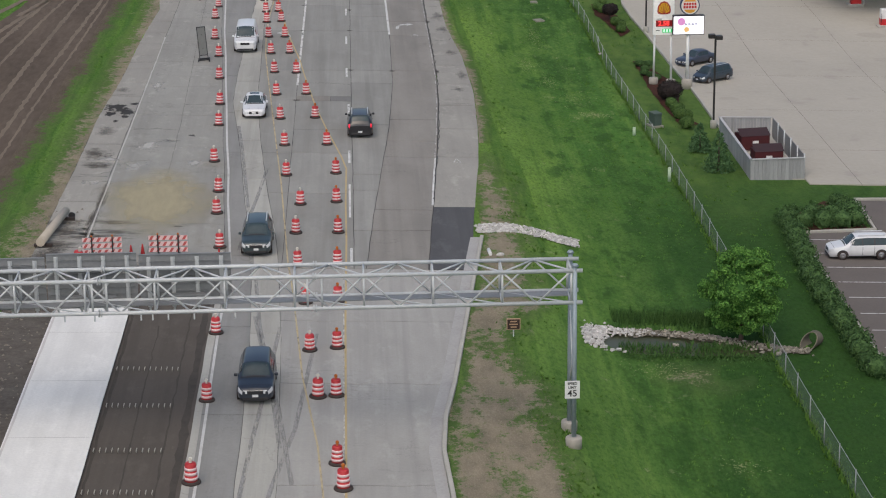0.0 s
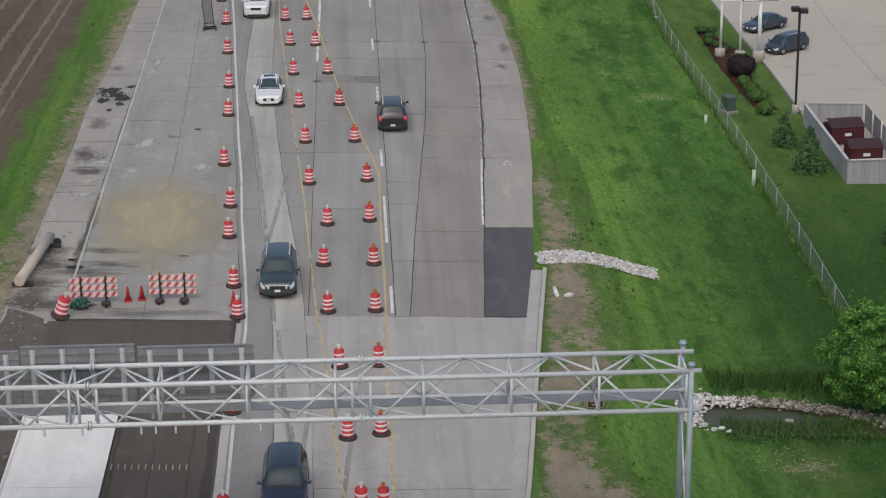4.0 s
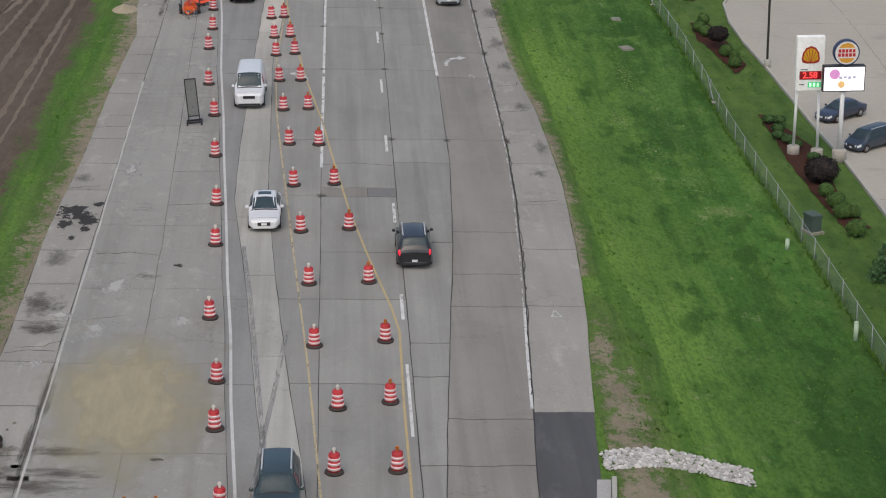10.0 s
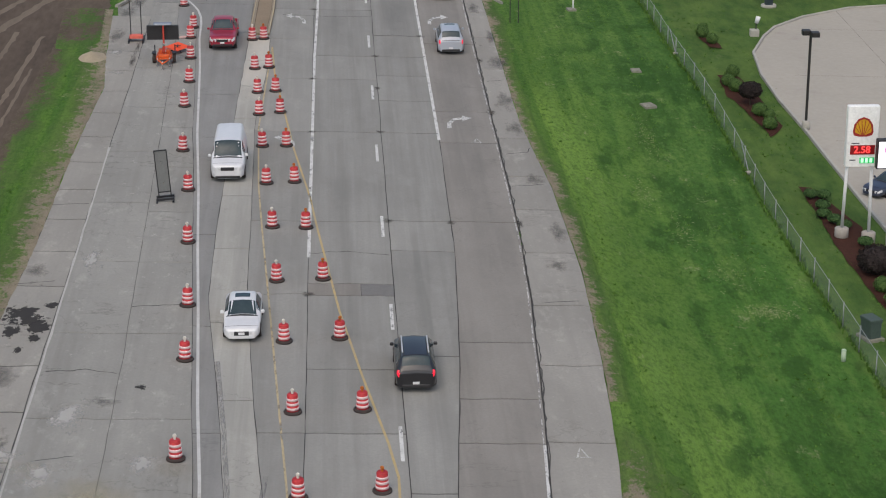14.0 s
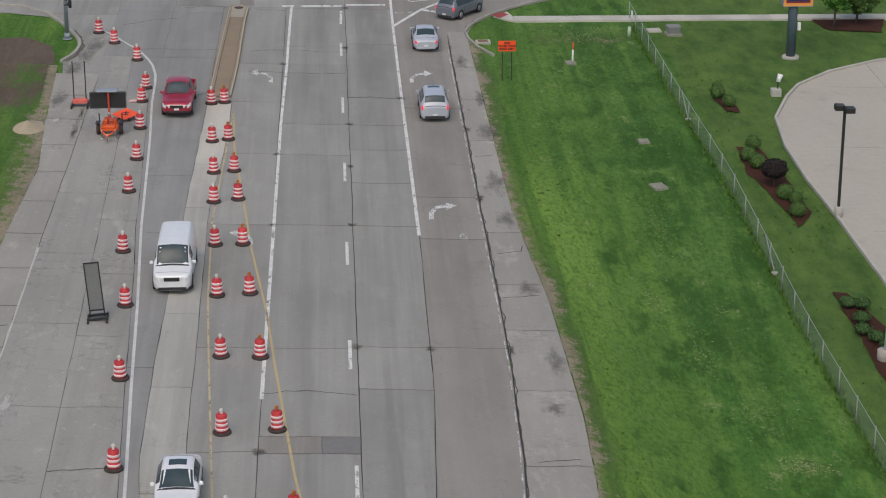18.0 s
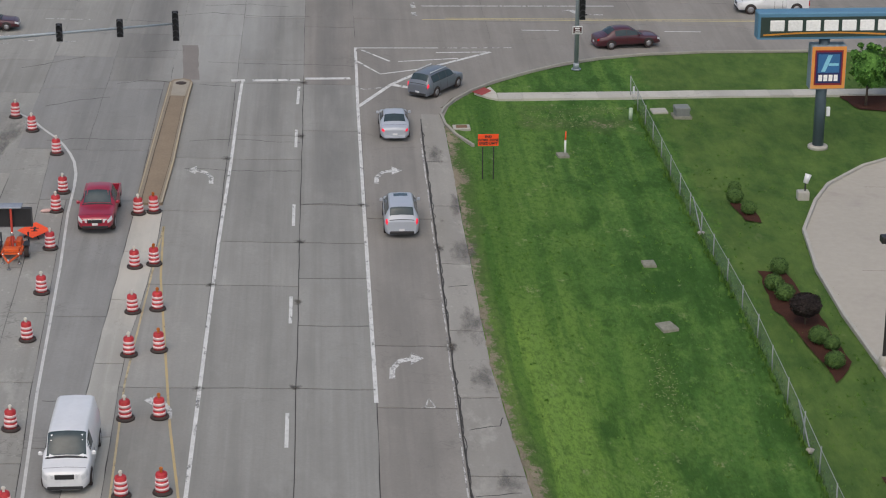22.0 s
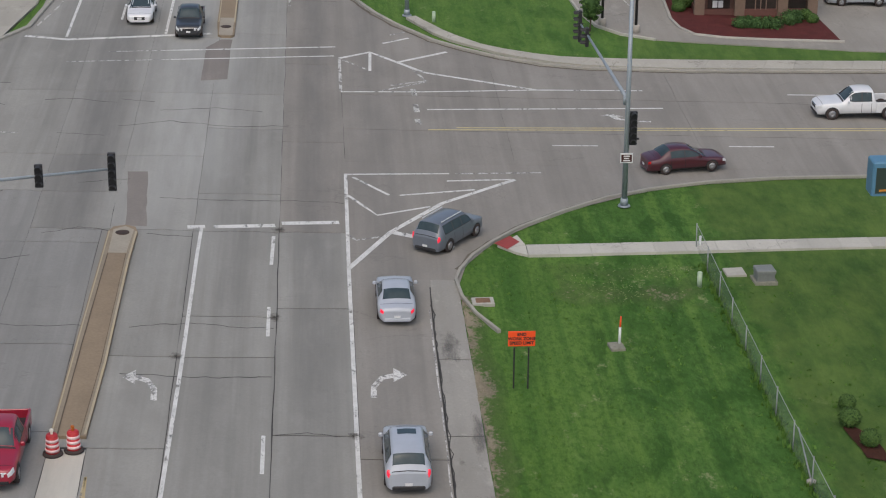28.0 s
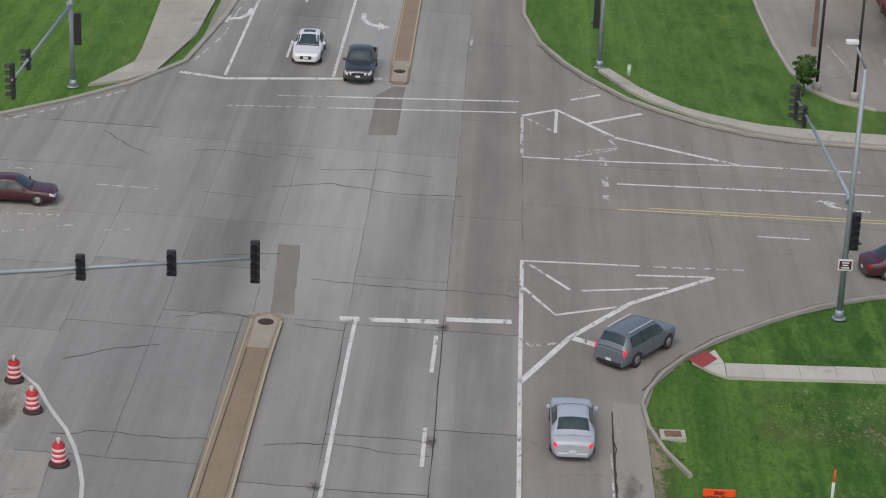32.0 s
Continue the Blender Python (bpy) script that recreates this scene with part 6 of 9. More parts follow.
def grass_tufts():
    """Loose taller tufts that give the mown verge its uneven texture."""
    r = random.Random(21)
    bm = bmesh.new()
    for _ in range(6000):
        if r.random() < 0.75:
            y = r.uniform(-12, 128)
            x = r.uniform(lerp_at(SHOULDER_E, y) + 0.3 if y > 34 else 9.6, 25.0)
        else:
            y = r.uniform(15, 112)
            x = r.uniform(-20.0, -17.2)
        if x > 12 and 10.5 < y < 16.5 and x < 23:
            continue
        if noise.noise(Vector((x * 0.35, y * 0.18, 2.0))) < r.uniform(-0.5, 0.35):
            continue
        z = height(x, y) - 0.06
        s = r.uniform(0.03, 0.08)
        for _k in range(3):
            a = r.uniform(0, 6.28)
            dx, dy = math.cos(a) * s, math.sin(a) * s
            ox, oy = r.uniform(-0.12, 0.12), r.uniform(-0.12, 0.12)
            bm.faces.new([bm.verts.new(p) for p in ((x + ox - dx, y + oy - dy, z), (x + ox + dx, y + oy + dy, z), (x + ox + r.uniform(-s, s), y + oy + r.uniform(-s, s), z + r.uniform(0.07, 0.12)))])
    for k in range(3400):
        y = r.uniform(-12, 128)
        if k < 1900:
            x, s, tall = lerp_at(FENCE_X, y) + r.gauss(0, 0.12), r.uniform(0.03, 0.07), r.uniform(0.15, 0.34)
        else:
            y = r.uniform(-14, 44)
            x, s, tall = lerp_at(DIRT_E, y) + r.gauss(0.25, 0.6), r.uniform(0.03, 0.08), r.uniform(0.08, 0.2)
            if x < kerb_edge(y) + 0.3 or noise.noise(Vector((x * 0.8, y * 0.45, 7.0))) < r.uniform(-0.3, 0.3):
                continue
        z = height(x, y) - 0.04
        for _k in range(3):
            a = r.uniform(0, 6.28)
            dx, dy = math.cos(a) * s, math.sin(a) * s
            bm.faces.new([bm.verts.new(p) for p in ((x - dx, y - dy, z), (x + dx, y + dy, z), (x + r.uniform(-2, 2) * s, y + r.uniform(-2, 2) * s, z + tall))])
    tagged(raw("grass_tufts", bm, BLADE), "uneven tufts in the mown grass", "grass", kind="stuff")


grass_tufts()


def cut_grass():
    """Dry clippings lying on the mown verge in loose patches."""
    r = random.Random(33)
    bm = bmesh.new()
    for cx, cy, rx, ry, n in ((17.7, 63.6, 1.3, 0.9, 420), (14.2, 80.5, 0.8, 2.6, 200), (15.5, 74.5, 0.6, 2.4, 140), (17.0, 68.5, 1.4, 2.0, 160), (15.6, 90.0, 0.6, 3.6, 200), (15.3, 9.2, 1.8, 1.2, 260), (16.9, -3.0, 1.0, 1.0, 120), (15.2, 124.9, 2.6, 1.8, 200), (17.2, 126.8, 1.6, 0.9, 120)):
        for _ in range(n):
            x, y = cx + r.gauss(0, rx * 0.5), cy + r.gauss(0, ry * 0.5)
            z = height(x, y) + 0.03
            a, l, w = r.uniform(0, 6.28), r.uniform(0.03, 0.11), r.uniform(0.006, 0.016)
            dx, dy = math.cos(a), math.sin(a)
            bm.faces.new([bm.verts.new(p) for p in ((x - dx * l, y - dy * l, z), (x - dy * w, y + dx * w, z + 0.03), (x + dx * l, y + dy * l, z + 0.01), (x + dy * w, y - dx * w, z + 0.02))])
    tagged(raw("cut_grass", bm, leaf_mat("dry_straw", (0.36, 0.37, 0.20), (0.17, 0.22, 0.08))), "dry pale clippings scattered on the mown grass", "grass", kind="stuff")


cut_grass()

# ---- trees, bushes, hedge ----
def tree(x, y, h, r, material, label, count=3800, size=0.17, trunk=0.10, bare=0.9):
    t = thing("tree", label, "tree", at=on(x, y))
    q = random.Random(int(x * 7 + y))
    bm = bmesh.new()
    tube(bm, (0, 0, -0.1), (0.05, 0.02, bare + 0.4), trunk * 1.2, trunk * 0.8, 9)
    tube(bm, (0.05, 0.02, bare + 0.4), (0, 0, h * 0.8), trunk * 0.8, trunk * 0.25, 8)
    part("trunk", bm, BARK, t)
    ends = []
    for i in range(9):
        a = i * 2.4
        z0 = bare + (h - bare) * 0.07 * i
        e = Vector((math.cos(a) * r * 0.66, math.sin(a) * r * 0.66, min(h * 0.85, z0 + r * 0.8)))
        bm = bmesh.new()
        tube(bm, (0, 0, z0), e, trunk * 0.35, trunk * 0.1, 6)
        part("limb", bm, BARK, t)
        ends.append(e)
    bm = bmesh.new()
    clumps = max(24, count // 260)
    mid = bare + (h - bare) * 0.46
    for i in range(clumps):
        d = Vector((q.gauss(0, 1), q.gauss(0, 1), q.gauss(0.1, 1))).normalized()
        up = d.z if d.z > 0 else d.z * 0.85
        wide = r * (1.0 - 0.22 * max(0.0, d.z)) * q.uniform(0.66, 0.98)
        c = Vector((d.x * wide, d.y * wide, mid + up * (h - bare) * 0.47))
        k = r * q.uniform(0.11, 0.23)
        leaves(bm, c, (k, k, k * 0.62), count // clumps, size * 1.25, q, 0.25, 0.4)
    core(bm, (0, 0, mid), (r * 0.60, r * 0.60, (h - bare) * 0.35), q)
    leaves(bm, (0, 0, mid), (r * 0.76, r * 0.76, (h - bare) * 0.40), count // 5, size * 1.25, q, 0.6, 0.35)
    raw("crown", bm, material, t)
    return t


tree(19.75, 13.9, 5.25, 2.1, LEAF, "leafy round young tree beside the pond", 32000, 0.062, 0.12, 0.35)
tree(18.8, 166.5, 2.6, 0.8, BUSH, "small thin young tree on the lawn", 700, 0.1, 0.05, 0.6)
tree(33.0, 128.8, 4.0, 1.4, LEAF, "leafy young tree in a mulch bed", 5200, 0.09, 0.07, 0.9)
tree(34.9, 130.4, 3.8, 1.6, BUSH, "leafy young tree in a mulch bed", 5200, 0.1, 0.08, 0.5)


def spruce(x, y, h, r):
    t = thing("spruce", "small dense green spruce beside the enclosure", "tree", "spruces", at=on(x, y))
    q = random.Random(int(x * 31 + y * 3))
    bm = bmesh.new()
    tube(bm, (0, 0, -0.1), (0, 0, h * 0.95), 0.08, 0.02, 7)
    part("trunk", bm, BARK, t)
    bm = bmesh.new()
    for i in range(10):
        f = i / 10
        rr = r * (1 - f) ** 0.85 + 0.06
        for j in range(max(3, int(9 * (1 - f)))):
            a = j * 6.28 / max(3, int(9 * (1 - f))) + i * 0.7
            leaves(bm, (math.cos(a) * rr * 0.66, math.sin(a) * rr * 0.66, 0.12 + h * f * 0.93), (rr * 0.42, rr * 0.42, h * 0.075), 34, 0.085, q, 0.2)
    leaves(bm, (0, 0, h * 0.95), (0.08, 0.08, 0.18), 24, 0.06, q)
    raw("crown", bm, SPRUCE, t)


spruce(23.8, 53.4, 2.0, 0.85)
spruce(24.25, 48.3, 2.7, 1.15)


def bush(r, material, label, name="bush", count=900, size=0.05, flat_=0.85):
    b = thing(name, label, "bush", "clipped bushes")
    q = random.Random(int(r * 1000))
    bm = bmesh.new()
    tube(bm, (0, 0, -0.05), (0, 0, r * 0.7), 0.05, 0.03, 6)
    part("stem", bm, BARK, b)
    bm = bmesh.new()
    core(bm, (0, 0, r * 0.8), (r * 0.86, r * 0.86, r * flat_ * 0.86), q)
    leaves(bm, (0, 0, r * 0.8), (r, r, r * flat_), count, size, q, 0.84, 0.12)
    raw("crown", bm, material, b)
    return b


balls = bush(0.45, BUSH, "round clipped green bush in a mulch bed")
balls.matrix_basis = on(23.75, 66.6)
for x, y, s in ((23.85, 64.7, 1.1), (23.85, 62.9, 1.15), (24.45, 63.0, 0.9), (24.3, 65.6, 0.7), (23.9, 60.0, 1.2), (22.55, 101.6, 1.0), (21.95, 99.7, 1.0), (22.25, 98.6, 1.05), (22.9, 94.2, 1.05), (23.35, 93.6, 0.85), (23.1, 91.9, 1.0),
                (22.45, 112.8, 0.8), (22.2, 111.3, 1.0), (22.6, 109.6, 0.9), (25.0, 171.3, 1.0), (25.4, 172.4, 1.5), (32.9, 170.2, 1.0), (33.2, 169.4, 0.9)):
    copy_thing(balls, on(x, y, (x * 97) % 360) @ Matrix.Scale(s, 4))
low = bush(0.4, HEDGE, "low dark spreading juniper in a mulch bed", "juniper", 700, 0.06, 0.5)
low.matrix_basis = on(23.2, 80.6)
for x, y in ((23.85, 80.5), (23.45, 78.8), (23.6, 76.5), (23.9, 75.6), (24.4, 73.0), (23.2, 77.4)):
    copy_thing(low, on(x, y, (x * 61) % 360))


def standard_bush(x, y, r, stem, label):
    b = thing("ornamental_tree", label, "tree", "ornamental trees", at=on(x, y))
    q = random.Random(int(y))
    bm = bmesh.new()
    tube(bm, (0, 0, -0.05), (0, 0, stem + r * 0.5), 0.05, 0.035, 8)
    part("trunk", bm, BARK, b)
    bm = bmesh.new()
    core(bm, (0, 0, stem + r * 0.62), (r * 0.9, r * 0.9, r * 0.62), q)
    leaves(bm, (0, 0, stem + r * 0.62), (r, r, r * 0.72), 1600, 0.07, q, 0.82, 0.1)
    raw("crown", bm, PURPLE, b)


standard_bush(22.65, 96.0, 0.72, 0.5, "dark purple umbrella-shaped weeping tree")
standard_bush(24.0, 69.0, 1.0, 0.15, "dark purple rounded weeping tree")


def hedge(spots, label):
    h = thing("hedge", label, "hedge")
    q = random.Random(3)
    for x, y, r in spots:
        bm = bmesh.new()
        z = height(x, y)
        core(bm, (x, y, z + r * 0.5), (r * 0.7, r * 0.7, r * 0.6), q, 1)
        leaves(bm, (x, y, z + r * 0.55), (r, r, r * 0.8), 520, 0.075, q, 0.62, 0.35)
        leaves(bm, (x + 0.2, y + 0.3, z + r * 0.75), (r * 0.6, r * 0.6, r * 0.6), 200, 0.08, q, 0.5, 0.3)
        raw("shrub", bm, HEDGE, h)


hedge([(25.45 + 0.75 * ease(22, 35, y) - 0.0 + 0.12 * math.sin(y * 3), y, 0.72 + 0.12 * math.sin(y * 5)) for y in [9.0 + 0.95 * i for i in range(29)]], "uneven green hedge along the car park")
hedge([(27.3, 35.2, 0.8), (28.4, 35.0, 0.9), (29.5, 35.0, 0.95), (30.4, 35.4, 0.9), (28.0, 36.6, 0.8), (29.3, 37.0, 0.8), (30.6, 37.2, 0.85), (30.4, 38.8, 0.7), (26.8, 37.0, 0.6), (30.2, 40.0, 0.55)], "green shrubs in the car park corner bed")
hedge([(28.3 + 0.55 * i, 167.9 + 0.1 * (i % 2), 0.55) for i in range(5)], "bright green shrubs before the restaurant")
hedge([(31.6, 169.0, 0.7), (32.1, 169.4, 0.6), (25.5, 174.0, 0.55)], "dark shrubs beside the restaurant wall")
sheet("mulch_bed", [(22.9, 82.5), (23.6, 82.3), (24.9, 76), (25.0, 72.4), (24.4, 66), (24.9, 61.2), (23.6, 60.6), (23.2, 66), (22.9, 72), (23.0, 77)], MULCH, 0.015, "dark mulch bed on the bank", "mulch bed", step=0.7, ragged=0.2)
sheet("mulch_bed", [(21.6, 101.8), (22.9, 101.6), (23.6, 96), (23.9, 92.4), (22.9, 90.4), (22.5, 93.6), (21.6, 97.5)], MULCH, 0.015, "dark mulch bed on the bank", "mulch bed", step=0.7, ragged=0.2)
sheet("mulch_bed", [(22.2, 111.5), (23.0, 110), (23.0, 108.3), (22.3, 108.6), (21.9, 111)], MULCH, 0.015, "dark mulch bed on the bank", "mulch bed", step=0.7, ragged=0.15)
sheet("mulch_bed", [(31.8, 131.0), (32.4, 128.0), (36, 127.6), (37, 131.3)], MULCH, 0.015, "dark mulch bed under young trees", "mulch bed", step=0.7, ragged=0.15)
sheet("mulch_bed", [(26.4, 36.6), (26.6, 34.0), (31, 34.2), (31.2, 40.6), (29.6, 40.8), (27.4, 38)], MULCH, 0.015, "dark mulch bed in the car park corner", "mulch bed", step=0.7, ragged=0.15)
sheet("mulch_bed", [(24.6, 174.5), (24.35, 169.5), (24.6, 167.6), (25.3, 166.2), (27, 165.6), (29.6, 165.4), (34.1, 165.4), (33.7, 171.8), (26, 174)], RED_MULCH, 0.1, "red mulch bed round the restaurant", "mulch bed", step=0.8, ragged=0.05)
kerb([(24.5, 174.6), (24.25, 169.5), (24.5, 167.5), (25.2, 166.05), (27, 165.45), (29.6, 165.25), (34.3, 165.2)], 0.16, 0.13, "pale kerb round the red mulch bed")

# ---- fuel station forecourt ----
LOT_LINE = [(29.62, 45.0), (29.58, 46.25), (25.98, 46.15), (25.95, 58.0), (26.3, 60.4), (26.2, 73.6), (25.7, 84), (25.2, 91), (24.6, 97), (24.45, 102), (24.9, 107.2), (26.4, 111.6), (27.6, 114.2), (30.2, 117.4), (34.1, 120.4), (42, 123)]
lot = sheet("forecourt", LOT_LINE + [(75, 123), (75, 44.4)], LOT, 0.02, "pale stained concrete forecourt", "forecourt", step=3, thick=0.1)
kerb([(x, y) for x, y in LOT_LINE[4:]], 0.18, 0.14, "pale concrete kerb of the forecourt")
for y in (54, 66, 78, 90, 102, 114):
    ribbon("slab_joint", [(26.6 if y < 104 else 29.5, y), (74, y)], 0.03, SEAL, 0.026, label="dark slab joint of the forecourt", category="joint", step=3, wobble=0.03)
for x in (33, 41, 49, 57):
    ribbon("slab_joint", [(x, 44.8), (x, 121)], 0.03, SEAL, 0.026, label="dark slab joint of the forecourt", category="joint", step=3, wobble=0.03)
SPILL = shade("oil_stain", (0.33, 0.305, 0.26), (0.385, 0.36, 0.305), 0.8, broad=2, fine=8)
for x, y, r in ((27.6, 71.5, 0.5), (28.4, 69.6, 0.7), (34.5, 78, 0.6), (36.5, 83, 0.5), (44.5, 92, 1.1), (43.8, 84, 0.8), (45, 83, 0.5), (31, 66, 0.5), (38, 70, 0.4)):
    sheet("oil_stain", [(x + r * 1.3 * math.cos(a), y + r * 0.8 * math.sin(a)) for a in [i * 0.628 for i in range(10)]], SPILL, 0.027, "dark oil stain on the concrete", "stain", step=0.4, ragged=0.3)
sheet("car_park", [(26.3, 8.0), (26.4, 21), (26.65, 33.4), (31.6, 34.2), (31.8, 41.0), (75, 42.5), (75, -40), (26.4, -40)], PARK, 0.02, "brown-grey asphalt car park", "car park", step=3, thick=0.1)
kerb([(26.25, -20), (26.25, 8.0), (26.35, 21), (26.6, 33.6), (31.4, 34.4), (31.7, 41.2), (60, 42.4)], 0.2, 0.14, "pale concrete kerb of the car park")
for i in range(9):
    y = 32.2 - i * 2.75
    ribbon("parking_line", [(26.9, y), (32.2, y)], 0.1, WHITE_PAINT, 0.028, label="white parking bay line", group="parking lines")


def price_sign():
    s = thing("fuel_price_sign", "tall white fuel price sign with yellow shell on white posts", "fuel sign")
    x0, x1, y, zg = 23.35, 24.95, 74.2, -1.9
    for x, yy in ((23.5, 74.5), (24.75, 73.9)):
        bm = bmesh.new()
        tube(bm, (x, yy, height(x, yy) + 0.45), (x, y, 2.1), 0.085, seg=12)
        part("post", bm, WHITE, s)
        bm = bmesh.new()
        lathe(bm, [(0.36, -0.2), (0.36, 0.46), (0.3, 0.5), (0.12, 0.51)], 16)
        f = part("footing", bm, CONCRETE, s, "round concrete footing")
        f.location = (x, yy, height(x, yy))
    bm = bmesh.new()
    bevel_box(bm, x0, x1, -0.2, 0.2, 0, 3.15, 0.03)
    body = part("cabinet", bm, shade("lit_sign_white", (0.85, 0.85, 0.83), rough=0.4, bump=0.02, emit=0.15), s)
    body.location = (0, y, 1.92)
    yf = y - 0.21

    def plate(name, xa, xb, za, zb, mat, out=0.012, label=""):
        b = bmesh.new()
        box(b, xa, xb, yf - out, yf, za, zb)
        return part(name, b, mat, s, label)
    # shell: a ribbed fan
    b = bmesh.new()
    cx, cz = 24.15, 3.72
    fan = [(cx + 0.5 * math.cos(a) * (1.05 if i % 2 else 1.0), cz + 0.1 + 0.68 * math.sin(a) * (1.03 if i % 2 else 0.98)) for i, a in enumerate([math.pi * (-0.12 + 1.24 * k / 14) for k in range(15)])]
    pts = [(cx - 0.2, cz - 0.22)] + [(cx + 0.2, cz - 0.22)] + fan
    f = b.faces.new([b.verts.new((px, yf - 0.012, pz)) for px, pz in pts])
    ex = bmesh.ops.extrude_face_region(b, geom=[f])
    for v in ex["geom"]:
        if isinstance(v, bmesh.types.BMVert):
            v.co.y += 0.012
    part("shell_emblem", b, shade("shell_red", (0.40, 0.03, 0.03), rough=0.5), s, "red-edged yellow shell shape")
    b = bmesh.new()
    for k in range(7):
        a0, a1 = math.pi * (-0.06 + 1.12 * k / 7 + 0.012), math.pi * (-0.06 + 1.12 * (k + 1) / 7 - 0.012)
        q = [(cx + 0.1 * math.cos((a0 + a1) / 2), cz - 0.14)] + [(cx + 0.42 * math.cos(a), cz + 0.1 + 0.58 * math.sin(a)) for a in (a0, (a0 + a1) / 2, a1)]
        b.faces.new([b.verts.new((px, yf - 0.02, pz)) for px, pz in q])
    raw("shell_ribs", b, shade("shell_yellow", (0.75, 0.40, 0.02), rough=0.5), s, "yellow shell ribs")
    plate("price_panel", 23.55, 24.8, 2.56, 3.05, shade("price_red", (0.35, 0.01, 0.015), rough=0.5), label="dark red price panel")
    words("2.58", 0.5, shade("price_red_light", (1.0, 0.06, 0.06), rough=0.5, bump=0, emit=1.6), pose(24.15, yf - 0.02, 2.8, *UP_S), s, "glowing red price digits", bold=0.006)
    plate("price_panel", 24.05, 24.8, 2.1, 2.4, shade("price_green", (0.02, 0.45, 0.14), rough=0.5, bump=0, emit=0.8), label="glowing green price panel")
    pale = shade("digit_pale", (0.55, 0.95, 0.65), rough=0.5, bump=0, emit=1.0)
    for i in range(3):
        plate("bar", 24.12 + i * 0.22, 24.26 + i * 0.22, 2.14, 2.36, pale, 0.02)
    dark = shade("sign_grey_bar", (0.12, 0.12, 0.14), rough=0.6)
    plate("bar", 23.6, 24.0, 3.12, 3.17, dark)
    plate("bar", 23.55, 23.85, 2.24, 2.3, dark)
    return s


price_sign()


def round_sign():
    s = thing("restaurant_sign", "round burger restaurant sign above a glowing message screen", "sign")
    x, y = 25.9, 73.25
    zg = height(x, y)
    bm = bmesh.new()
    tube(bm, (x, y, zg + 0.6), (x, y, 2.2), 0.13, seg=14)
    part("post", bm, WHITE, s)
    bm = bmesh.new()
    lathe(bm, [(0.42, -0.2), (0.42, 0.62), (0.36, 0.68), (0.15, 0.69)], 18)
    f = part("footing", bm, CONCRETE, s, "round concrete footing")
    f.location = (x, y, zg)
    bm = bmesh.new()
    bevel_box(bm, 24.7, 27.1, -0.22, 0.22, 0, 1.5, 0.03)
    c = part("screen_case", bm, BLACK, s, "black screen case")
    c.location = (0, y, 2.08)
    bm = bmesh.new()
    box(bm, 24.76, 27.04, y - 0.235, y - 0.222, 2.14, 3.5)
    part("screen", bm, shade("lit_screen", (0.95, 0.93, 0.97), (0.85, 0.83, 0.9), rough=0.3, bump=0, emit=0.9, broad=0.6), s, "glowing white message screen")
    pink = shade("screen_pink", (0.7, 0.3, 0.6), rough=0.3, bump=0, emit=0.5)
    for px, pz, r, mat in ((25.35, 3.1, 0.3, pink), (25.75, 2.5, 0.2, shade("screen_amber", (0.8, 0.5, 0.2), rough=0.3, bump=0, emit=0.5))):
        bm = bmesh.new()
        lathe(bm, [(r, 0), (r, 0.008)], 18, pose(px, y - 0.236, pz, 90, 0, 0))
        part("screen_shape", bm, mat, s)
    bm = bmesh.new()
    for i in range(4):
        box(bm, 25.6 + i * 0.26, 25.78 + i * 0.26, y - 0.242, y - 0.236, 2.8 + 0.05 * (i % 2), 2.98)
    part("bar", bm, shade("screen_grey", (0.5, 0.5, 0.62), rough=0.3, bump=0, emit=0.3), s)
    cx, cz = 25.98, 4.32
    bm = bmesh.new()
    lathe(bm, [(0.7, -0.2), (0.74, -0.18), (0.74, 0.18), (0.7, 0.2)], 28, pose(cx, y, cz, 90, 0, 0))
    part("drum_case", bm, shade("navy_rim", (0.03, 0.05, 0.12), rough=0.4), s, "dark blue round case")
    bm = bmesh.new()
    lathe(bm, [(0.66, 0), (0.66, 0.015)], 28, pose(cx, y - 0.2, cz, 90, 0, 0))
    part("face", bm, shade("sign_face_white", (0.8, 0.79, 0.76), rough=0.4, bump=0), s)
    bun = shade("bun_yellow", (0.75, 0.36, 0.04), rough=0.5, bump=0)
    for z0, z1, up in ((0.3, 0.55, 1), (-0.55, -0.3, -1)):
        bm = bmesh.new()
        q = [(cx - 0.46, cz + 0.3 * up), (cx + 0.46, cz + 0.3 * up), (cx + 0.3, cz + 0.5 * up), (cx, cz + 0.58 * up), (cx - 0.3, cz + 0.5 * up)]
        bm.faces.new([bm.verts.new((a, y - 0.222, b)) for a, b in q])
        raw("bun", bm, bun, s, "yellow bun shape")
    bm = bmesh.new()
    for k, (z, w) in enumerate(((0.12, 0.5), (-0.12, 0.52))):
        for i in range(5):
            a = cx - w + i * w * 2 / 5
            box(bm, a + 0.02, a + w * 2 / 5 - 0.03, y - 0.226, y - 0.22, cz + z - 0.09, cz + z + 0.1)
    part("bar", bm, RED, s, "red band of the emblem")
    return s


round_sign()


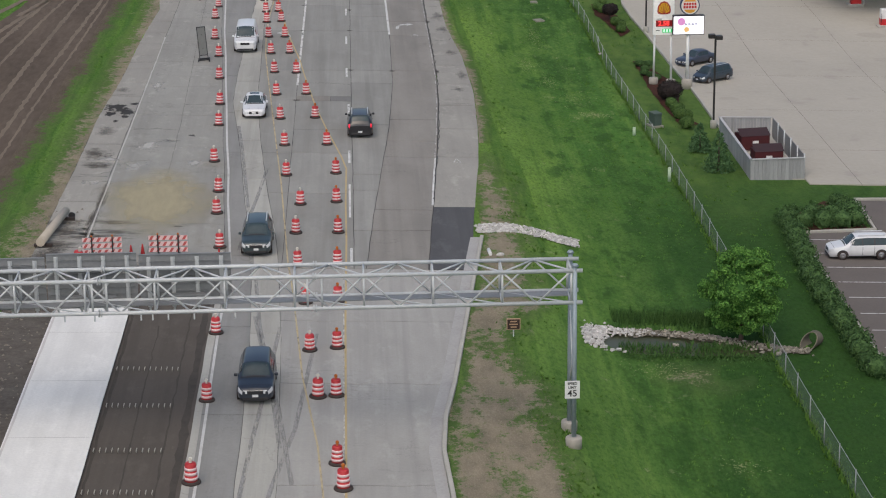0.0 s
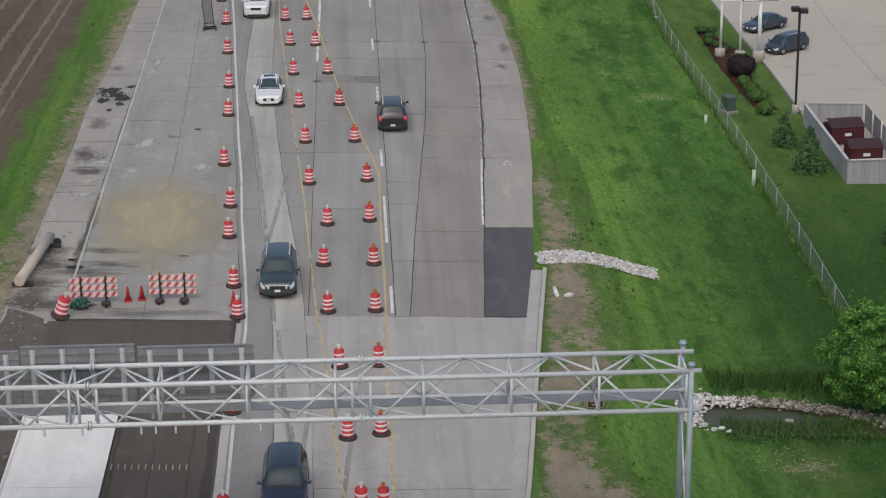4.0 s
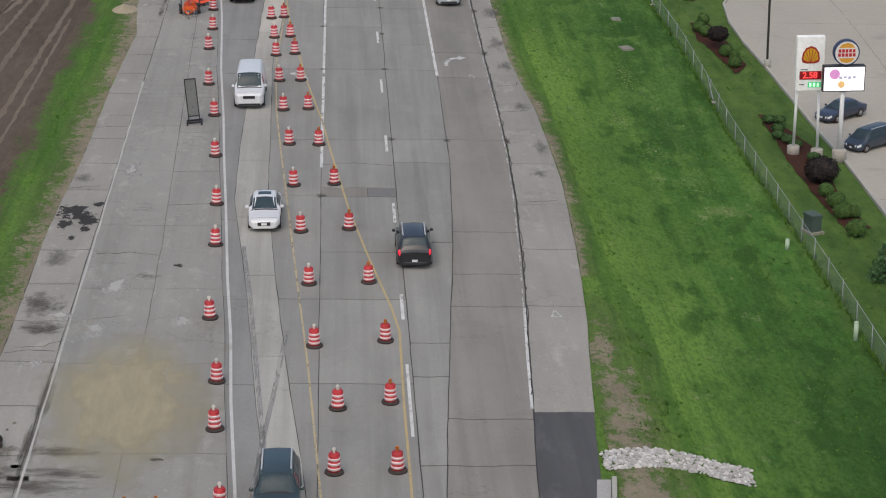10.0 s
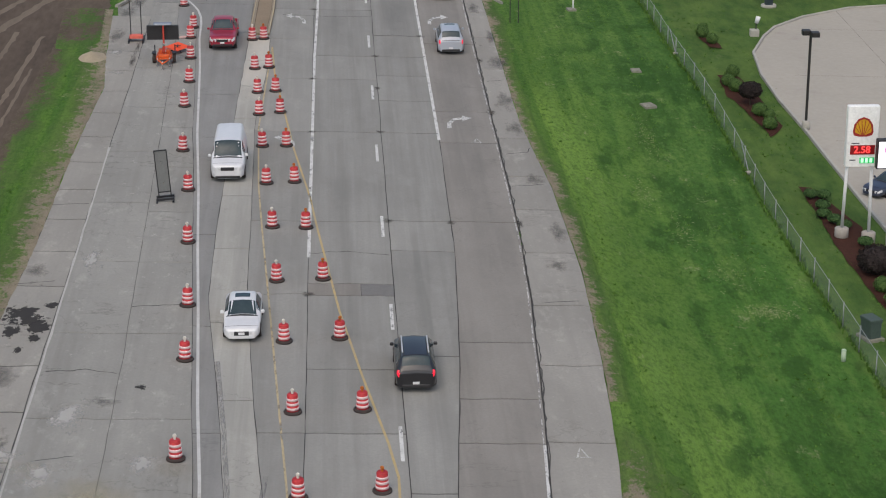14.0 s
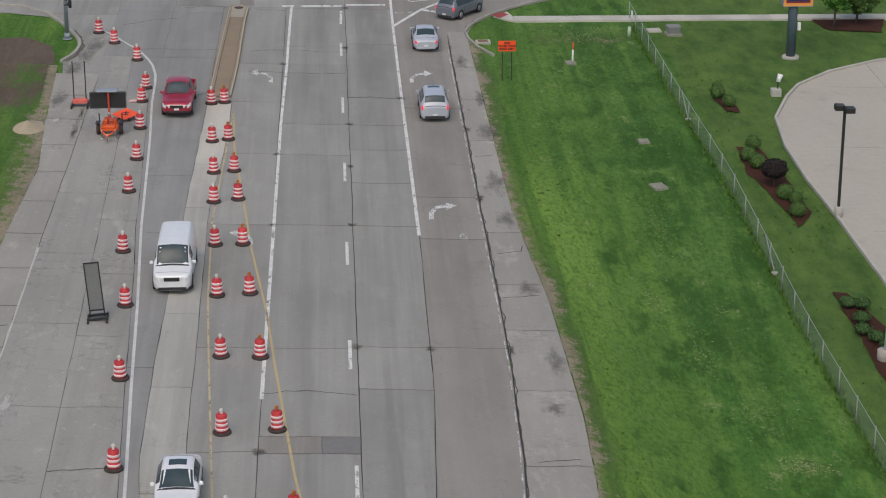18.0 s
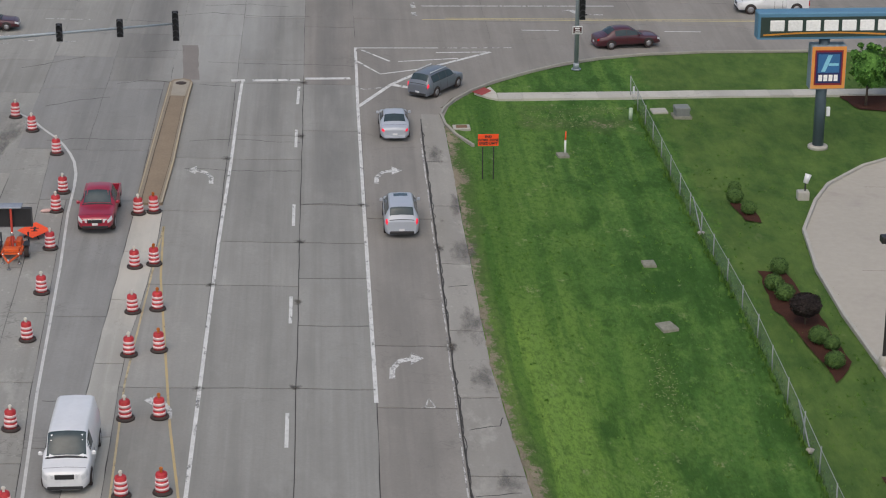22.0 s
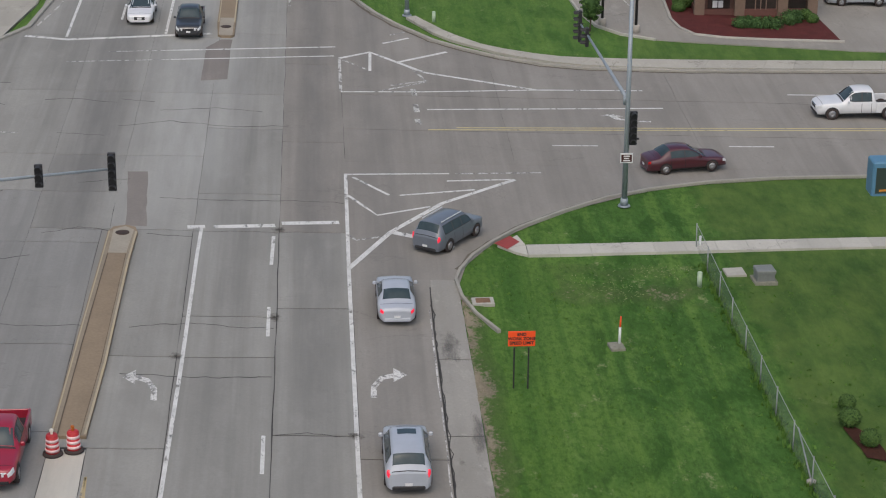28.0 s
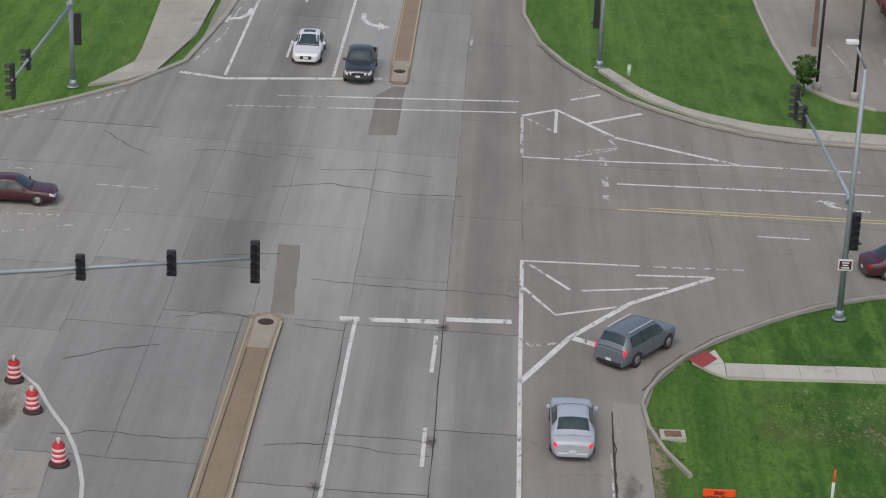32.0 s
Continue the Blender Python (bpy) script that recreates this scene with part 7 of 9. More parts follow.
def lot_lamp(x, y, h):
    l = thing("area_lamp", "dark twin-headed parking lot lamp on a concrete base", "lamp post", "area lamps", at=on(x, y))
    bm = bmesh.new()
    lathe(bm, [(0.23, -0.2), (0.23, 0.5), (0.2, 0.54), (0.08, 0.55)], 14)
    part("footing", bm, KERB, l, "round concrete footing")
    bm = bmesh.new()
    box(bm, -0.065, 0.065, -0.065, 0.065, 0.5, h)
    part("pole", bm, DARKPOLE, l)
    for dx, dy in ((-0.22, 0.25), (0.2, -0.25)):
        bm = bmesh.new()
        bevel_box(bm, dx - 0.24, dx + 0.24, dy - 0.24, dy + 0.24, h - 0.12, h + 0.16, 0.03)
        box(bm, min(0, dx), max(0, dx), -0.04, 0.04, h - 0.05, h + 0.03)
        part("head", bm, DARKPOLE, l)
    return l


lot_lamp(25.2, 91.9, 5.75)
lot_lamp(25.85, 60.3, 6.5)


def pump(x, y):
    p = thing("fuel_pump", "white and red fuel pump on the forecourt", "fuel pump", "fuel pumps", at=on(x, y))
    bm = bmesh.new()
    bevel_box(bm, -0.45, 0.45, -0.3, 0.3, 0.15, 1.6, 0.03)
    part("cabinet", bm, WHITE, p)
    bm = bmesh.new()
    bevel_box(bm, -0.7, 0.7, -0.5, 0.5, 0.0, 0.16, 0.03)
    part("plinth", bm, KERB, p)
    bm = bmesh.new()
    box(bm, -0.46, 0.46, -0.32, 0.32, 0.2, 0.75)
    part("lower_panel", bm, RED, p, "red lower panel")
    bm = bmesh.new()
    for e in (-0.4, 0.4):
        tube(bm, (e, -0.32, 1.2), (e, -0.4, 0.5), 0.025, seg=6)
    part("hose", bm, BLACK, p)
    bm = bmesh.new()
    tube(bm, (0.8, 0.5, 0), (0.8, 0.5, 4.5), 0.12, seg=10)
    part("canopy_post", bm, WHITE, p)


pump(46.3, 95.0)
pump(45.5, 103.0)


def fuel_canopy():
    c = thing("fuel_canopy", "white flat canopy on posts over the fuel pumps", "canopy")
    z = height(48, 104)
    # Roof stands out of view, added for its shade on the forecourt.
    bm = bmesh.new()
    bevel_box(bm, 42.5, 58, 97.5, 121, z + 4.6, z + 5.5, 0.05)
    part("roof", bm, WHITE, c)
    for x, y in ((46.2, 105.5), (46.2, 116), (54, 105.5), (54, 116)):
        bm = bmesh.new()
        bevel_box(bm, x - 0.2, x + 0.2, y - 0.2, y + 0.2, z, z + 4.62, 0.03)
        part("post", bm, WHITE, c)


fuel_canopy()


def enclosure():
    e = thing("bin_enclosure", "grey board enclosure round refuse bins, with open top", "enclosure")
    c = [(25.9, 58.0), (25.97, 46.1), (29.5, 46.3), (29.4, 57.6)]
    z0 = [height(*p) for p in c]
    top = -0.78

    def wall(a, b, za, zb, n, name="board"):
        for i in range(n):
            f0, f1 = i / n, (i + 1) / n
            (xa, ya), (xb, yb) = a, b
            p0 = Vector((xa + (xb - xa) * f0, ya + (yb - ya) * f0, 0))
            p1 = Vector((xa + (xb - xa) * f1, ya + (yb - ya) * f1, 0))
            d = (p1 - p0).normalized()
            o = Vector((-d.y, d.x, 0)) * 0.03
            g = d * 0.006
            bm = bmesh.new()
            z_lo = min(za, zb) - 0.1
            pts = [p0 + g - o, p1 - g - o, p1 - g + o, p0 + g + o]
            lo = [bm.verts.new((p.x, p.y, z_lo)) for p in pts]
            hi = [bm.verts.new((p.x, p.y, top)) for p in pts]
            for k in range(4):
                bm.faces.new((lo[k], lo[(k + 1) % 4], hi[(k + 1) % 4], hi[k]))
            bm.faces.new(hi)
            part(name, bm, WOOD_GREY, e)
    wall(c[0], c[1], z0[0], z0[1], 40)
    wall(c[1], c[2], z0[1], z0[2], 14)
    wall(c[3], c[0], z0[3], z0[0], 18)
    cap = shade("cap_board", (0.5, 0.5, 0.5), rough=0.8)
    for a, b in ((c[0], c[1]), (c[1], c[2]), (c[3], c[0])):
        bm = bmesh.new()
        d = Vector((b[0] - a[0], b[1] - a[1], 0)).normalized()
        o = Vector((-d.y, d.x, 0)) * 0.09
        pa, pb = Vector((*a, 0)) - d * 0.08, Vector((*b, 0)) + d * 0.08
        q = [pa - o, pb - o, pb + o, pa + o]
        lo = [bm.verts.new((p.x, p.y, top)) for p in q]
        hi = [bm.verts.new((p.x, p.y, top + 0.05)) for p in q]
        for k in range(4):
            bm.faces.new((lo[k], lo[(k + 1) % 4], hi[(k + 1) % 4], hi[k]))
        bm.faces.new(hi)
        bm.faces.new(lo[::-1])
        part("cap", bm, cap, e)
    # gates on the forecourt side
    for i in range(5):
        f0, f1 = 0.03 + i * 0.19, 0.2 + i * 0.19
        bm = bmesh.new()
        p0 = Vector((29.55 - 0.1 * f0, 46.3 + 11.3 * f0, 0))
        p1 = Vector((29.55 - 0.1 * f1, 46.3 + 11.3 * f1, 0))
        z = height(30, 50)
        tube(bm, (p0.x, p0.y, z), (p0.x, p0.y, top + 0.2), 0.05, seg=8)
        part("gate_post", bm, GALV, e)
        bm = bmesh.new()
        box(bm, -0.02, 0.02, 0, (p1 - p0).length, z + 0.15, top + 0.1, pose(p0.x, p0.y, 0, 0, 0, -math.degrees(math.atan2(p1.x - p0.x, p1.y - p0.y))))
        part("gate", bm, shade("gate_grey", (0.25, 0.25, 0.245), (0.16, 0.16, 0.155), 0.8) if not bpy.data.materials.get("gate_grey") else bpy.data.materials["gate_grey"], e)
    for x, y, s, r in ((27.5, 54.2, 0.95, 8), (27.75, 50.1, 0.9, 3)):
        d = thing("refuse_bin", "dark red steel refuse bin with black lid", "refuse bin", "refuse bins", at=on(x, y, r, 0.02))
        bm = bmesh.new()
        box(bm, -1.05 * s, 1.05 * s, -0.8 * s, 0.8 * s, 0.1, 1.1 * s)
        part("body", bm, shade("bin_red", (0.085, 0.012, 0.015), (0.05, 0.01, 0.012), 0.6) if not bpy.data.materials.get("bin_red") else bpy.data.materials["bin_red"], d)
        bm = bmesh.new()
        grid_faces(bm, [[(-1.1 * s, -0.85 * s, 1.12 * s), (1.1 * s, -0.85 * s, 1.12 * s)], [(-1.1 * s, 0.1, 1.5 * s), (1.1 * s, 0.1, 1.5 * s)], [(-1.1 * s, 0.85 * s, 1.3 * s), (1.1 * s, 0.85 * s, 1.3 * s)]])
        part("lid", bm, shade("bin_lid", (0.05, 0.02, 0.022), (0.03, 0.02, 0.02), 0.6) if not bpy.data.materials.get("bin_lid") else bpy.data.materials["bin_lid"], d, "dark sloping lid")
        bm = bmesh.new()
        box(bm, -0.2, 0.2, -0.86 * s, -0.81 * s, 0.55, 0.72)
        part("sticker", bm, WHITE, d)


enclosure()


COVER = shade("mossy_concrete", (0.28, 0.27, 0.225), (0.17, 0.175, 0.13), 0.95, broad=2.5, fine=10)


def cabinet(x, y, w, d, h, rz, material, label, name="utility_cabinet"):
    c = thing(name, label, "utility box", "utility boxes", at=on(x, y, rz))
    bm = bmesh.new()
    bevel_box(bm, -w / 2 - 0.12, w / 2 + 0.12, -d / 2 - 0.12, d / 2 + 0.12, -0.1, 0.1, 0.02)
    part("pad", bm, COVER, c)
    bm = bmesh.new()
    bevel_box(bm, -w / 2, w / 2, -d / 2, d / 2, 0.1, h, 0.04)
    part("body", bm, material, c)
    bm = bmesh.new()
    bevel_box(bm, -w / 2 - 0.03, w / 2 + 0.03, -d / 2 - 0.03, d / 2 + 0.03, h - 0.12, h + 0.05, 0.03)
    part("lid", bm, material, c)


cabinet(21.75, 60.6, 0.6, 0.85, 0.95, 20, GREENBOX, "dark green utility cabinet beside the fence")
cabinet(21.75, 126.0, 0.8, 0.75, 0.55, 4, shade("grey_cabinet", (0.22, 0.235, 0.225), rough=0.6), "grey-green utility cabinet on the lawn")


def flat_cover(x, y, w, d, label, material):
    bm = bmesh.new()
    bevel_box(bm, -w / 2, w / 2, -d / 2, d / 2, -0.08, 0.07, 0.02)
    o = part("access_cover", bm, material, None)
    o.matrix_basis = on(x, y, (x * 40) % 20, 0.05 if "rusty" in label else 0.03 if "frame" in label else -0.01)
    tagged(o, label, "access cover", "access covers")


flat_cover(16.45, 95.6, 0.75, 0.9, "weathered concrete access cover in the grass", COVER)
flat_cover(16.6, 102.5, 0.6, 0.7, "weathered concrete access cover in the grass", COVER)
flat_cover(20.6, 126.9, 0.9, 0.9, "pale concrete access cover in the grass", KERB)
flat_cover(14.2, 118.5, 0.6, 0.7, "small concrete pad beside a marker post", COVER)
flat_cover(9.05, 122.95, 0.95, 0.75, "weathered concrete frame round a storm drain", KERB)
flat_cover(9.05, 122.95, 0.62, 0.48, "rusty storm drain inlet beside the kerb", shade("inlet_rust", (0.24, 0.14, 0.08), (0.14, 0.08, 0.05), 0.9, broad=4, fine=16))


def marker_post(x, y, h, r, material, label, tip=None):
    p = thing("marker_post", label, "marker post", "marker posts", at=on(x, y))
    bm = bmesh.new()
    tube(bm, (0, 0, -0.1), (0, 0, h), r, seg=10)
    tube(bm, (0, 0, h), (0, 0, h + 0.04), r * 1.1, r * 0.7, seg=10)
    part("post", bm, material, p)
    if tip:
        bm = bmesh.new()
        tube(bm, (0, 0, h), (0.02, 0, h + 0.5), r * 0.8, r * 0.6, seg=8)
        part("tip", bm, tip, p, "orange tip")


marker_post(14.35, 118.7, 0.75, 0.055, WHITE, "white utility marker post with orange tip", SIGN_ORANGE)
for x, y, h in ((19.9, 57.8, 0.5), (20.6, 45.4, 0.85), (18.75, 125.3, 0.6), (9.3, 167.8, 0.6)):
    marker_post(x, y, h, 0.11, PIPE_GREEN, "pale green plastic utility pedestal in the grass")
marker_post(19.55, 130.0, 0.5, 0.06, WHITE, "short white post at the fence end")


def work_zone_sign(x, y):
    s = thing("work_zone_sign", "orange end work zone speed limit sign on two posts", "road sign", at=on(x, y))
    for e in (-0.28, 0.28):
        bm = bmesh.new()
        box(bm, e - 0.03, e + 0.03, -0.02, 0.02, -0.1, 1.7)
        part("post", bm, BLACK, s)
    bm = bmesh.new()
    bevel_box(bm, -0.53, 0.53, -0.32, 0.32, 0, 0.02, 0.01, pose(0, -0.02, 2.08, 90, 0, 0))
    part("plate", bm, SIGN_ORANGE, s)
    for text, z in (("END", 2.26), ("WORK ZONE", 2.08), ("SPEED LIMIT", 1.9)):
        words(text, 0.175, BLACK, pose(0, -0.046, z, *UP_S), s, bold=0.006)


work_zone_sign(9.9, 114.4)


def store_sign():
    s = thing("store_sign", "tall pylon sign with long blue-topped panel and orange square panel", "store sign")
    x, y = 28.45, 120.7
    zg = height(x, y)
    grey = shade("sign_pole_bluegrey", (0.10, 0.14, 0.17), (0.08, 0.11, 0.135), 0.5, broad=1, fine=6, bump=0.03)
    bm = bmesh.new()
    tube(bm, (x, y, zg + 0.12), (x, y, 5.4), 0.3, seg=20)
    part("pole", bm, grey, s)
    bm = bmesh.new()
    lathe(bm, [(0.55, -0.1), (0.55, 0.1), (0.5, 0.14)], 18)
    f = part("footing", bm, KERB, s)
    f.location = (x, y, zg)
    bm = bmesh.new()
    bevel_box(bm, x + 0.3, x + 0.5, y - 0.28, y - 0.1, 0.9, 1.4, 0.02)
    part("meter_box", bm, WHITE, s)
    blue = shade("sign_blue_case", (0.10, 0.24, 0.36), (0.08, 0.19, 0.29), 0.5, bump=0.03)
    bm = bmesh.new()
    bevel_box(bm, 24.7, 32.5, -0.5, 0.5, 0, 1.45, 0.06)
    c = part("long_case", bm, blue, s, "blue case of the long panel")
    c.location = (0, y, 5.3)
    yf = y - 0.5
    bm = bmesh.new()
    box(bm, 24.85, 32.35, yf - 0.02, yf, 5.42, 6.52)
    part("long_face", bm, shade("sign_dark_green", (0.035, 0.06, 0.05), rough=0.5, bump=0), s, "dark green face")
    white = shade("sign_letter_white", (0.82, 0.82, 0.8), rough=0.5, bump=0, emit=0.15)
    for i in range(7):
        bm = bmesh.new()
        w = 0.78
        a = 25.35 + i * 0.97
        bevel_box(bm, a, a + w, -0.3, 0.3, 0, 0.03, 0.03, pose(0, yf - 0.02, 6.05, 90, 0, 0))
        part("block", bm, white, s, "white block in place of a letter")
    bm = bmesh.new()
    grid_faces(bm, [[(25.0 + 0.6 * i, yf - 0.03, 5.50 + 0.12 * math.sin(i / 11 * math.pi) + e) for i in range(12)] for e in (0.0, 0.09)])
    raw("swoosh", bm, shade("sign_amber", (0.65, 0.28, 0.04), rough=0.5, bump=0), s, "amber stripe")
    bm = bmesh.new()
    bevel_box(bm, 27.70, 29.62, -0.45, 0.45, 0, 2.42, 0.05)
    c = part("square_case", bm, shade("sign_grey_case", (0.25, 0.33, 0.38), rough=0.5), s, "blue-grey square case")
    c.location = (0, y, 2.48)
    yf = y - 0.45
    for xa, xb, za, zb, mat, k in ((27.73, 29.59, 2.52, 4.86, shade("sign_soft_orange", (0.72, 0.24, 0.05), (0.66, 0.33, 0.08), 0.5, broad=0.5, fine=4, bump=0), 1), (27.90, 29.42, 2.72, 4.66, shade("sign_red_edge", (0.25, 0.02, 0.03), rough=0.5, bump=0), 2),
                                   (27.98, 29.34, 2.83, 4.55, shade("sign_navy", (0.02, 0.03, 0.12), rough=0.5, bump=0), 3), (28.08, 29.24, 3.42, 4.44, shade("sign_blue_square", (0.04, 0.16, 0.36), rough=0.5, bump=0), 4)):
        bm = bmesh.new()
        box(bm, xa, xb, yf - 0.012 * k, yf - 0.012 * (k - 1), za, zb)
        part("panel", bm, mat, s)
    pale = shade("sign_pale_blue", (0.25, 0.60, 0.75), rough=0.5, bump=0)
    for q in (((28.25, 3.48), (28.48, 3.48), (28.84, 4.4), (28.60, 4.4)), ((28.64, 3.8), (29.19, 3.8), (29.19, 3.95), (28.68, 3.95))):
        bm = bmesh.new()
        bm.faces.new([bm.verts.new((a, yf - 0.056, b)) for a, b in q])
        raw("stroke", bm, pale, s)
    for i in range(4):
        bm = bmesh.new()
        box(bm, 28.13 + i * 0.28, 28.34 + i * 0.28, yf - 0.05, yf - 0.036, 2.95, 3.3)
        part("block", bm, white, s, "white block in place of a letter")


store_sign()


def ground_flood(x, y):
    f = thing("flood_lamp", "small white spot lamp on a concrete block", "lamp", at=on(x, y))
    bm = bmesh.new()
    bevel_box(bm, -0.3, 0.3, -0.25, 0.25, -0.1, 0.4, 0.03)
    part("block", bm, KERB, f)
    bm = bmesh.new()
    tube(bm, (0.1, 0, 0.4), (0.1, 0, 0.85), 0.04, seg=8)
    part("stem", bm, BLACK, f)
    bm = bmesh.new()
    tube(bm, (0.1, 0, 0.8), (0.25, 0.1, 1.25), 0.13, 0.17, seg=12)
    part("lamp_head", bm, WHITE, f)


ground_flood(25.85, 112.1)

# ---- traffic signals ----
def signal_head(s, bm, sections, at):
    """A black housing of stacked sections, each with a half-round visor in front of its lens."""
    bevel_box(bm, -0.17, 0.17, -0.07, 0.10, 0, sections * 0.335 - 0.01, 0.03)
    head = part("signal_head", bm, BLACK, s)
    head.matrix_basis = at
    for i in range(sections):
        z = i * 0.335 + 0.15
        vb = bmesh.new()
        rows = []
        for r, d in ((0.15, 0.095), (0.15, 0.36), (0.128, 0.36), (0.128, 0.095)):
            rows.append([(r * math.cos(math.pi * k / 8), d, z + r * math.sin(math.pi * k / 8)) for k in range(9)])
        grid_faces(vb, rows)
        part("visor", vb, BLACK, head)


SIGNAL_STEEL = shade("signal_mast_steel", (0.34, 0.385, 0.415), (0.26, 0.30, 0.33), 0.5, metal=0.3, broad=1.5, fine=9.0, bump=0.05)


def mast(name, label, base, h, arm_end, arm_z, heads, side=None, lamp=None, thick=0.14):
    s = thing("traffic_signal", label, "traffic signal", "traffic signals")
    x, y = base
    zg = height(x, y)
    bm = bmesh.new()
    tube(bm, (x, y, zg + 0.05), (x, y, zg + h), thick, thick * 0.65, seg=14)
    tube(bm, (x, y, zg), (x, y, zg + 0.06), thick * 2.2, thick * 2.0, seg=14)
    tube(bm, (x, y, zg + 0.06), (x, y, zg + 0.4), thick * 1.35, thick * 1.25, seg=14)
    part("pole", bm, SIGNAL_STEEL, s)
    if arm_end:
        bm = bmesh.new()
        tube(bm, (x, y, arm_z[0]), (arm_end[0], arm_end[1], arm_z[1]), 0.1, 0.05, seg=10)
        tube(bm, (x - 0.16, y, arm_z[0] - 0.2), (x - 0.16, y, arm_z[0] + 0.2), 0.07, seg=8)
        part("mast_arm", bm, SIGNAL_STEEL, s)
    for f, sections, drop, rz in heads:
        px, py = x + (arm_end[0] - x) * f, y + (arm_end[1] - y) * f
        pz = arm_z[0] + (arm_z[1] - arm_z[0]) * f
        bm = bmesh.new()
        tube(bm, (0, -0.02, drop), (0, -0.16, drop), 0.05, seg=6)
        signal_head(s, bm, sections, pose(px, py, pz - drop, 0, 0, rz))
    if side:
        for dx, dy, z, sections, rz in side:
            bm = bmesh.new()
            box(bm, -0.3, 0.0, -0.03, 0.03, 0.25, 0.32)
            signal_head(s, bm, sections, pose(x + dx, y + dy, z, 0, 0, rz))
    if lamp:
        bm = bmesh.new()
        tube(bm, (x, y, zg + h), (x + lamp[0], y + lamp[1], zg + h + 1.0), 0.06, 0.045, seg=8)
        part("lamp_arm", bm, SIGNAL_STEEL, s)
        bm = bmesh.new()
        bevel_box(bm, -0.26, 0.26, -0.14, 0.14, -0.08, 0.08, 0.04)
        o = part("lamp_head", bm, WHITE, s)
        o.matrix_basis = pose(x + lamp[0] - 0.1, y + lamp[1], zg + h + 1.05, 0, 0, 0)
    return s


mast("w", "galvanised signal mast with three black signal heads over the lanes", (-17.15, 121.8), 7.0, (-6.4, 124.4), (5.32, 5.44), ((0.99, 5, 0.95, 180), (0.715, 3, 0.48, 180), (0.42, 3, 0.45, 180)), ((0.3, 0.0, 2.6, 5, 90),))
tse = mast("se", "galvanised signal mast with street lamp and black signal heads", (16.75, 135.3), 10.9, (15.8, 147.2), (4.75, 5.25), ((0.985, 5, 0.95, 90), (0.83, 3, 0.6, 90)), ((0.30, 0.0, 2.55, 5, 180),), (-0.5, 0.2))
mast("nw", "galvanised signal mast with black signal heads at the far corner", (-19.9, 158.6), 6.4, (-19.9, 144.8), (5.0, 5.3), ((0.98, 5, 0.95, 90), (0.74, 3, 0.5, 90)), ((0.3, 0.1, 2.9, 5, 0),))
mast("ne", "galvanised signal mast at the far corner", (7.7, 169.0), 7.0, (-2, 168.5), (5.2, 5.5), ((0.97, 5, 0.95, 0), (0.7, 3, 0.5, 0)), ((-0.32, 0.0, 2.0, 5, 0),))
bm = bmesh.new()
bevel_box(bm, -0.3, 0.3, -0.25, 0.25, 0, 0.03, 0.01, pose(16.75, 135.08, 1.95, 90, 0, 0))
part("sign_plate", bm, WHITE, tse, "pale framed plate")
bm = bmesh.new()
box(bm, 16.5, 17.0, 135.035, 135.048, 1.77, 2.13)
part("sign_panel", bm, shade("dark_red_panel", (0.07, 0.022, 0.022), rough=0.6), tse, "dark red-brown panel")
for z, w in ((2.06, 0.30), (1.95, 0.24), (1.84, 0.34)):
    bm = bmesh.new()
    box(bm, 16.75 - w / 2, 16.75 + w / 2, 135.028, 135.034, z - 0.03, z + 0.03)
    part("bar", bm, WHITE, tse)
for x, y in ((21.6, 166.3), (19.7, 167.7)):
    lot_pole = thing("area_lamp", "dark lamp pole beside the restaurant drive", "lamp post", "area lamps", at=on(x, y))
    bm = bmesh.new()
    tube(bm, (0, 0, 0), (0, 0, 7.5), 0.09, 0.07, 8)
    part("pole", bm, DARKPOLE, lot_pole)
    bm = bmesh.new()
    lathe(bm, [(0.25, -0.1), (0.25, 0.45), (0.2, 0.5)], 12)
    part("footing", bm, CONCRETE, lot_pole)
    bm = bmesh.new()
    bevel_box(bm, -0.25, 0.25, -0.25, 0.25, 7.45, 7.7, 0.03)
    part("head", bm, DARKPOLE, lot_pole)

# ---- restaurant corner ----
DRIVE = pavement("drive_concrete", (0.30, 0.283, 0.25), 0.0, 0.35, 0.4, 0.35, 0.4, (), 52.0, 0.2)
sheet("drive", [(18.0, 182), (18.2, 176), (18.6, 171), (19.3, 167.6), (20.6, 165.8), (22.6, 164.7), (34.7, 163.3), (60, 163.6), (60, 215), (17.6, 215)], DRIVE, 0.02, "worn pale concrete drive beside the restaurant", "driveway", step=2, thick=0.08)
kerb([(17.6, 215), (18.0, 182), (18.2, 176), (18.6, 171), (19.3, 167.6), (20.6, 165.8), (22.6, 164.7)], 0.16, 0.12, "pale kerb of the restaurant drive")
ribbon("lane_line", [(22.3, 171), (21.0, 180)], 0.1, FADED, 0.028, label="faded white line on the drive")
BRICK = shade("tan_brick", (0.125, 0.070, 0.056), (0.085, 0.048, 0.040), 0.85, broad=1.2, fine=7.0)
STUCCO = shade("tan_stucco", (0.215, 0.150, 0.112), (0.16, 0.112, 0.084), 0.85, broad=0.8, fine=6)
DARKGLASS = shade("window_glass", (0.03, 0.026, 0.024), (0.05, 0.04, 0.036), 0.12, broad=0.8, fine=3, bump=0, spec=0.6)
AWNING = shade("red_awning", (0.36, 0.02, 0.04), (0.29, 0.016, 0.03), 0.65, broad=1, fine=6, bump=0.05)


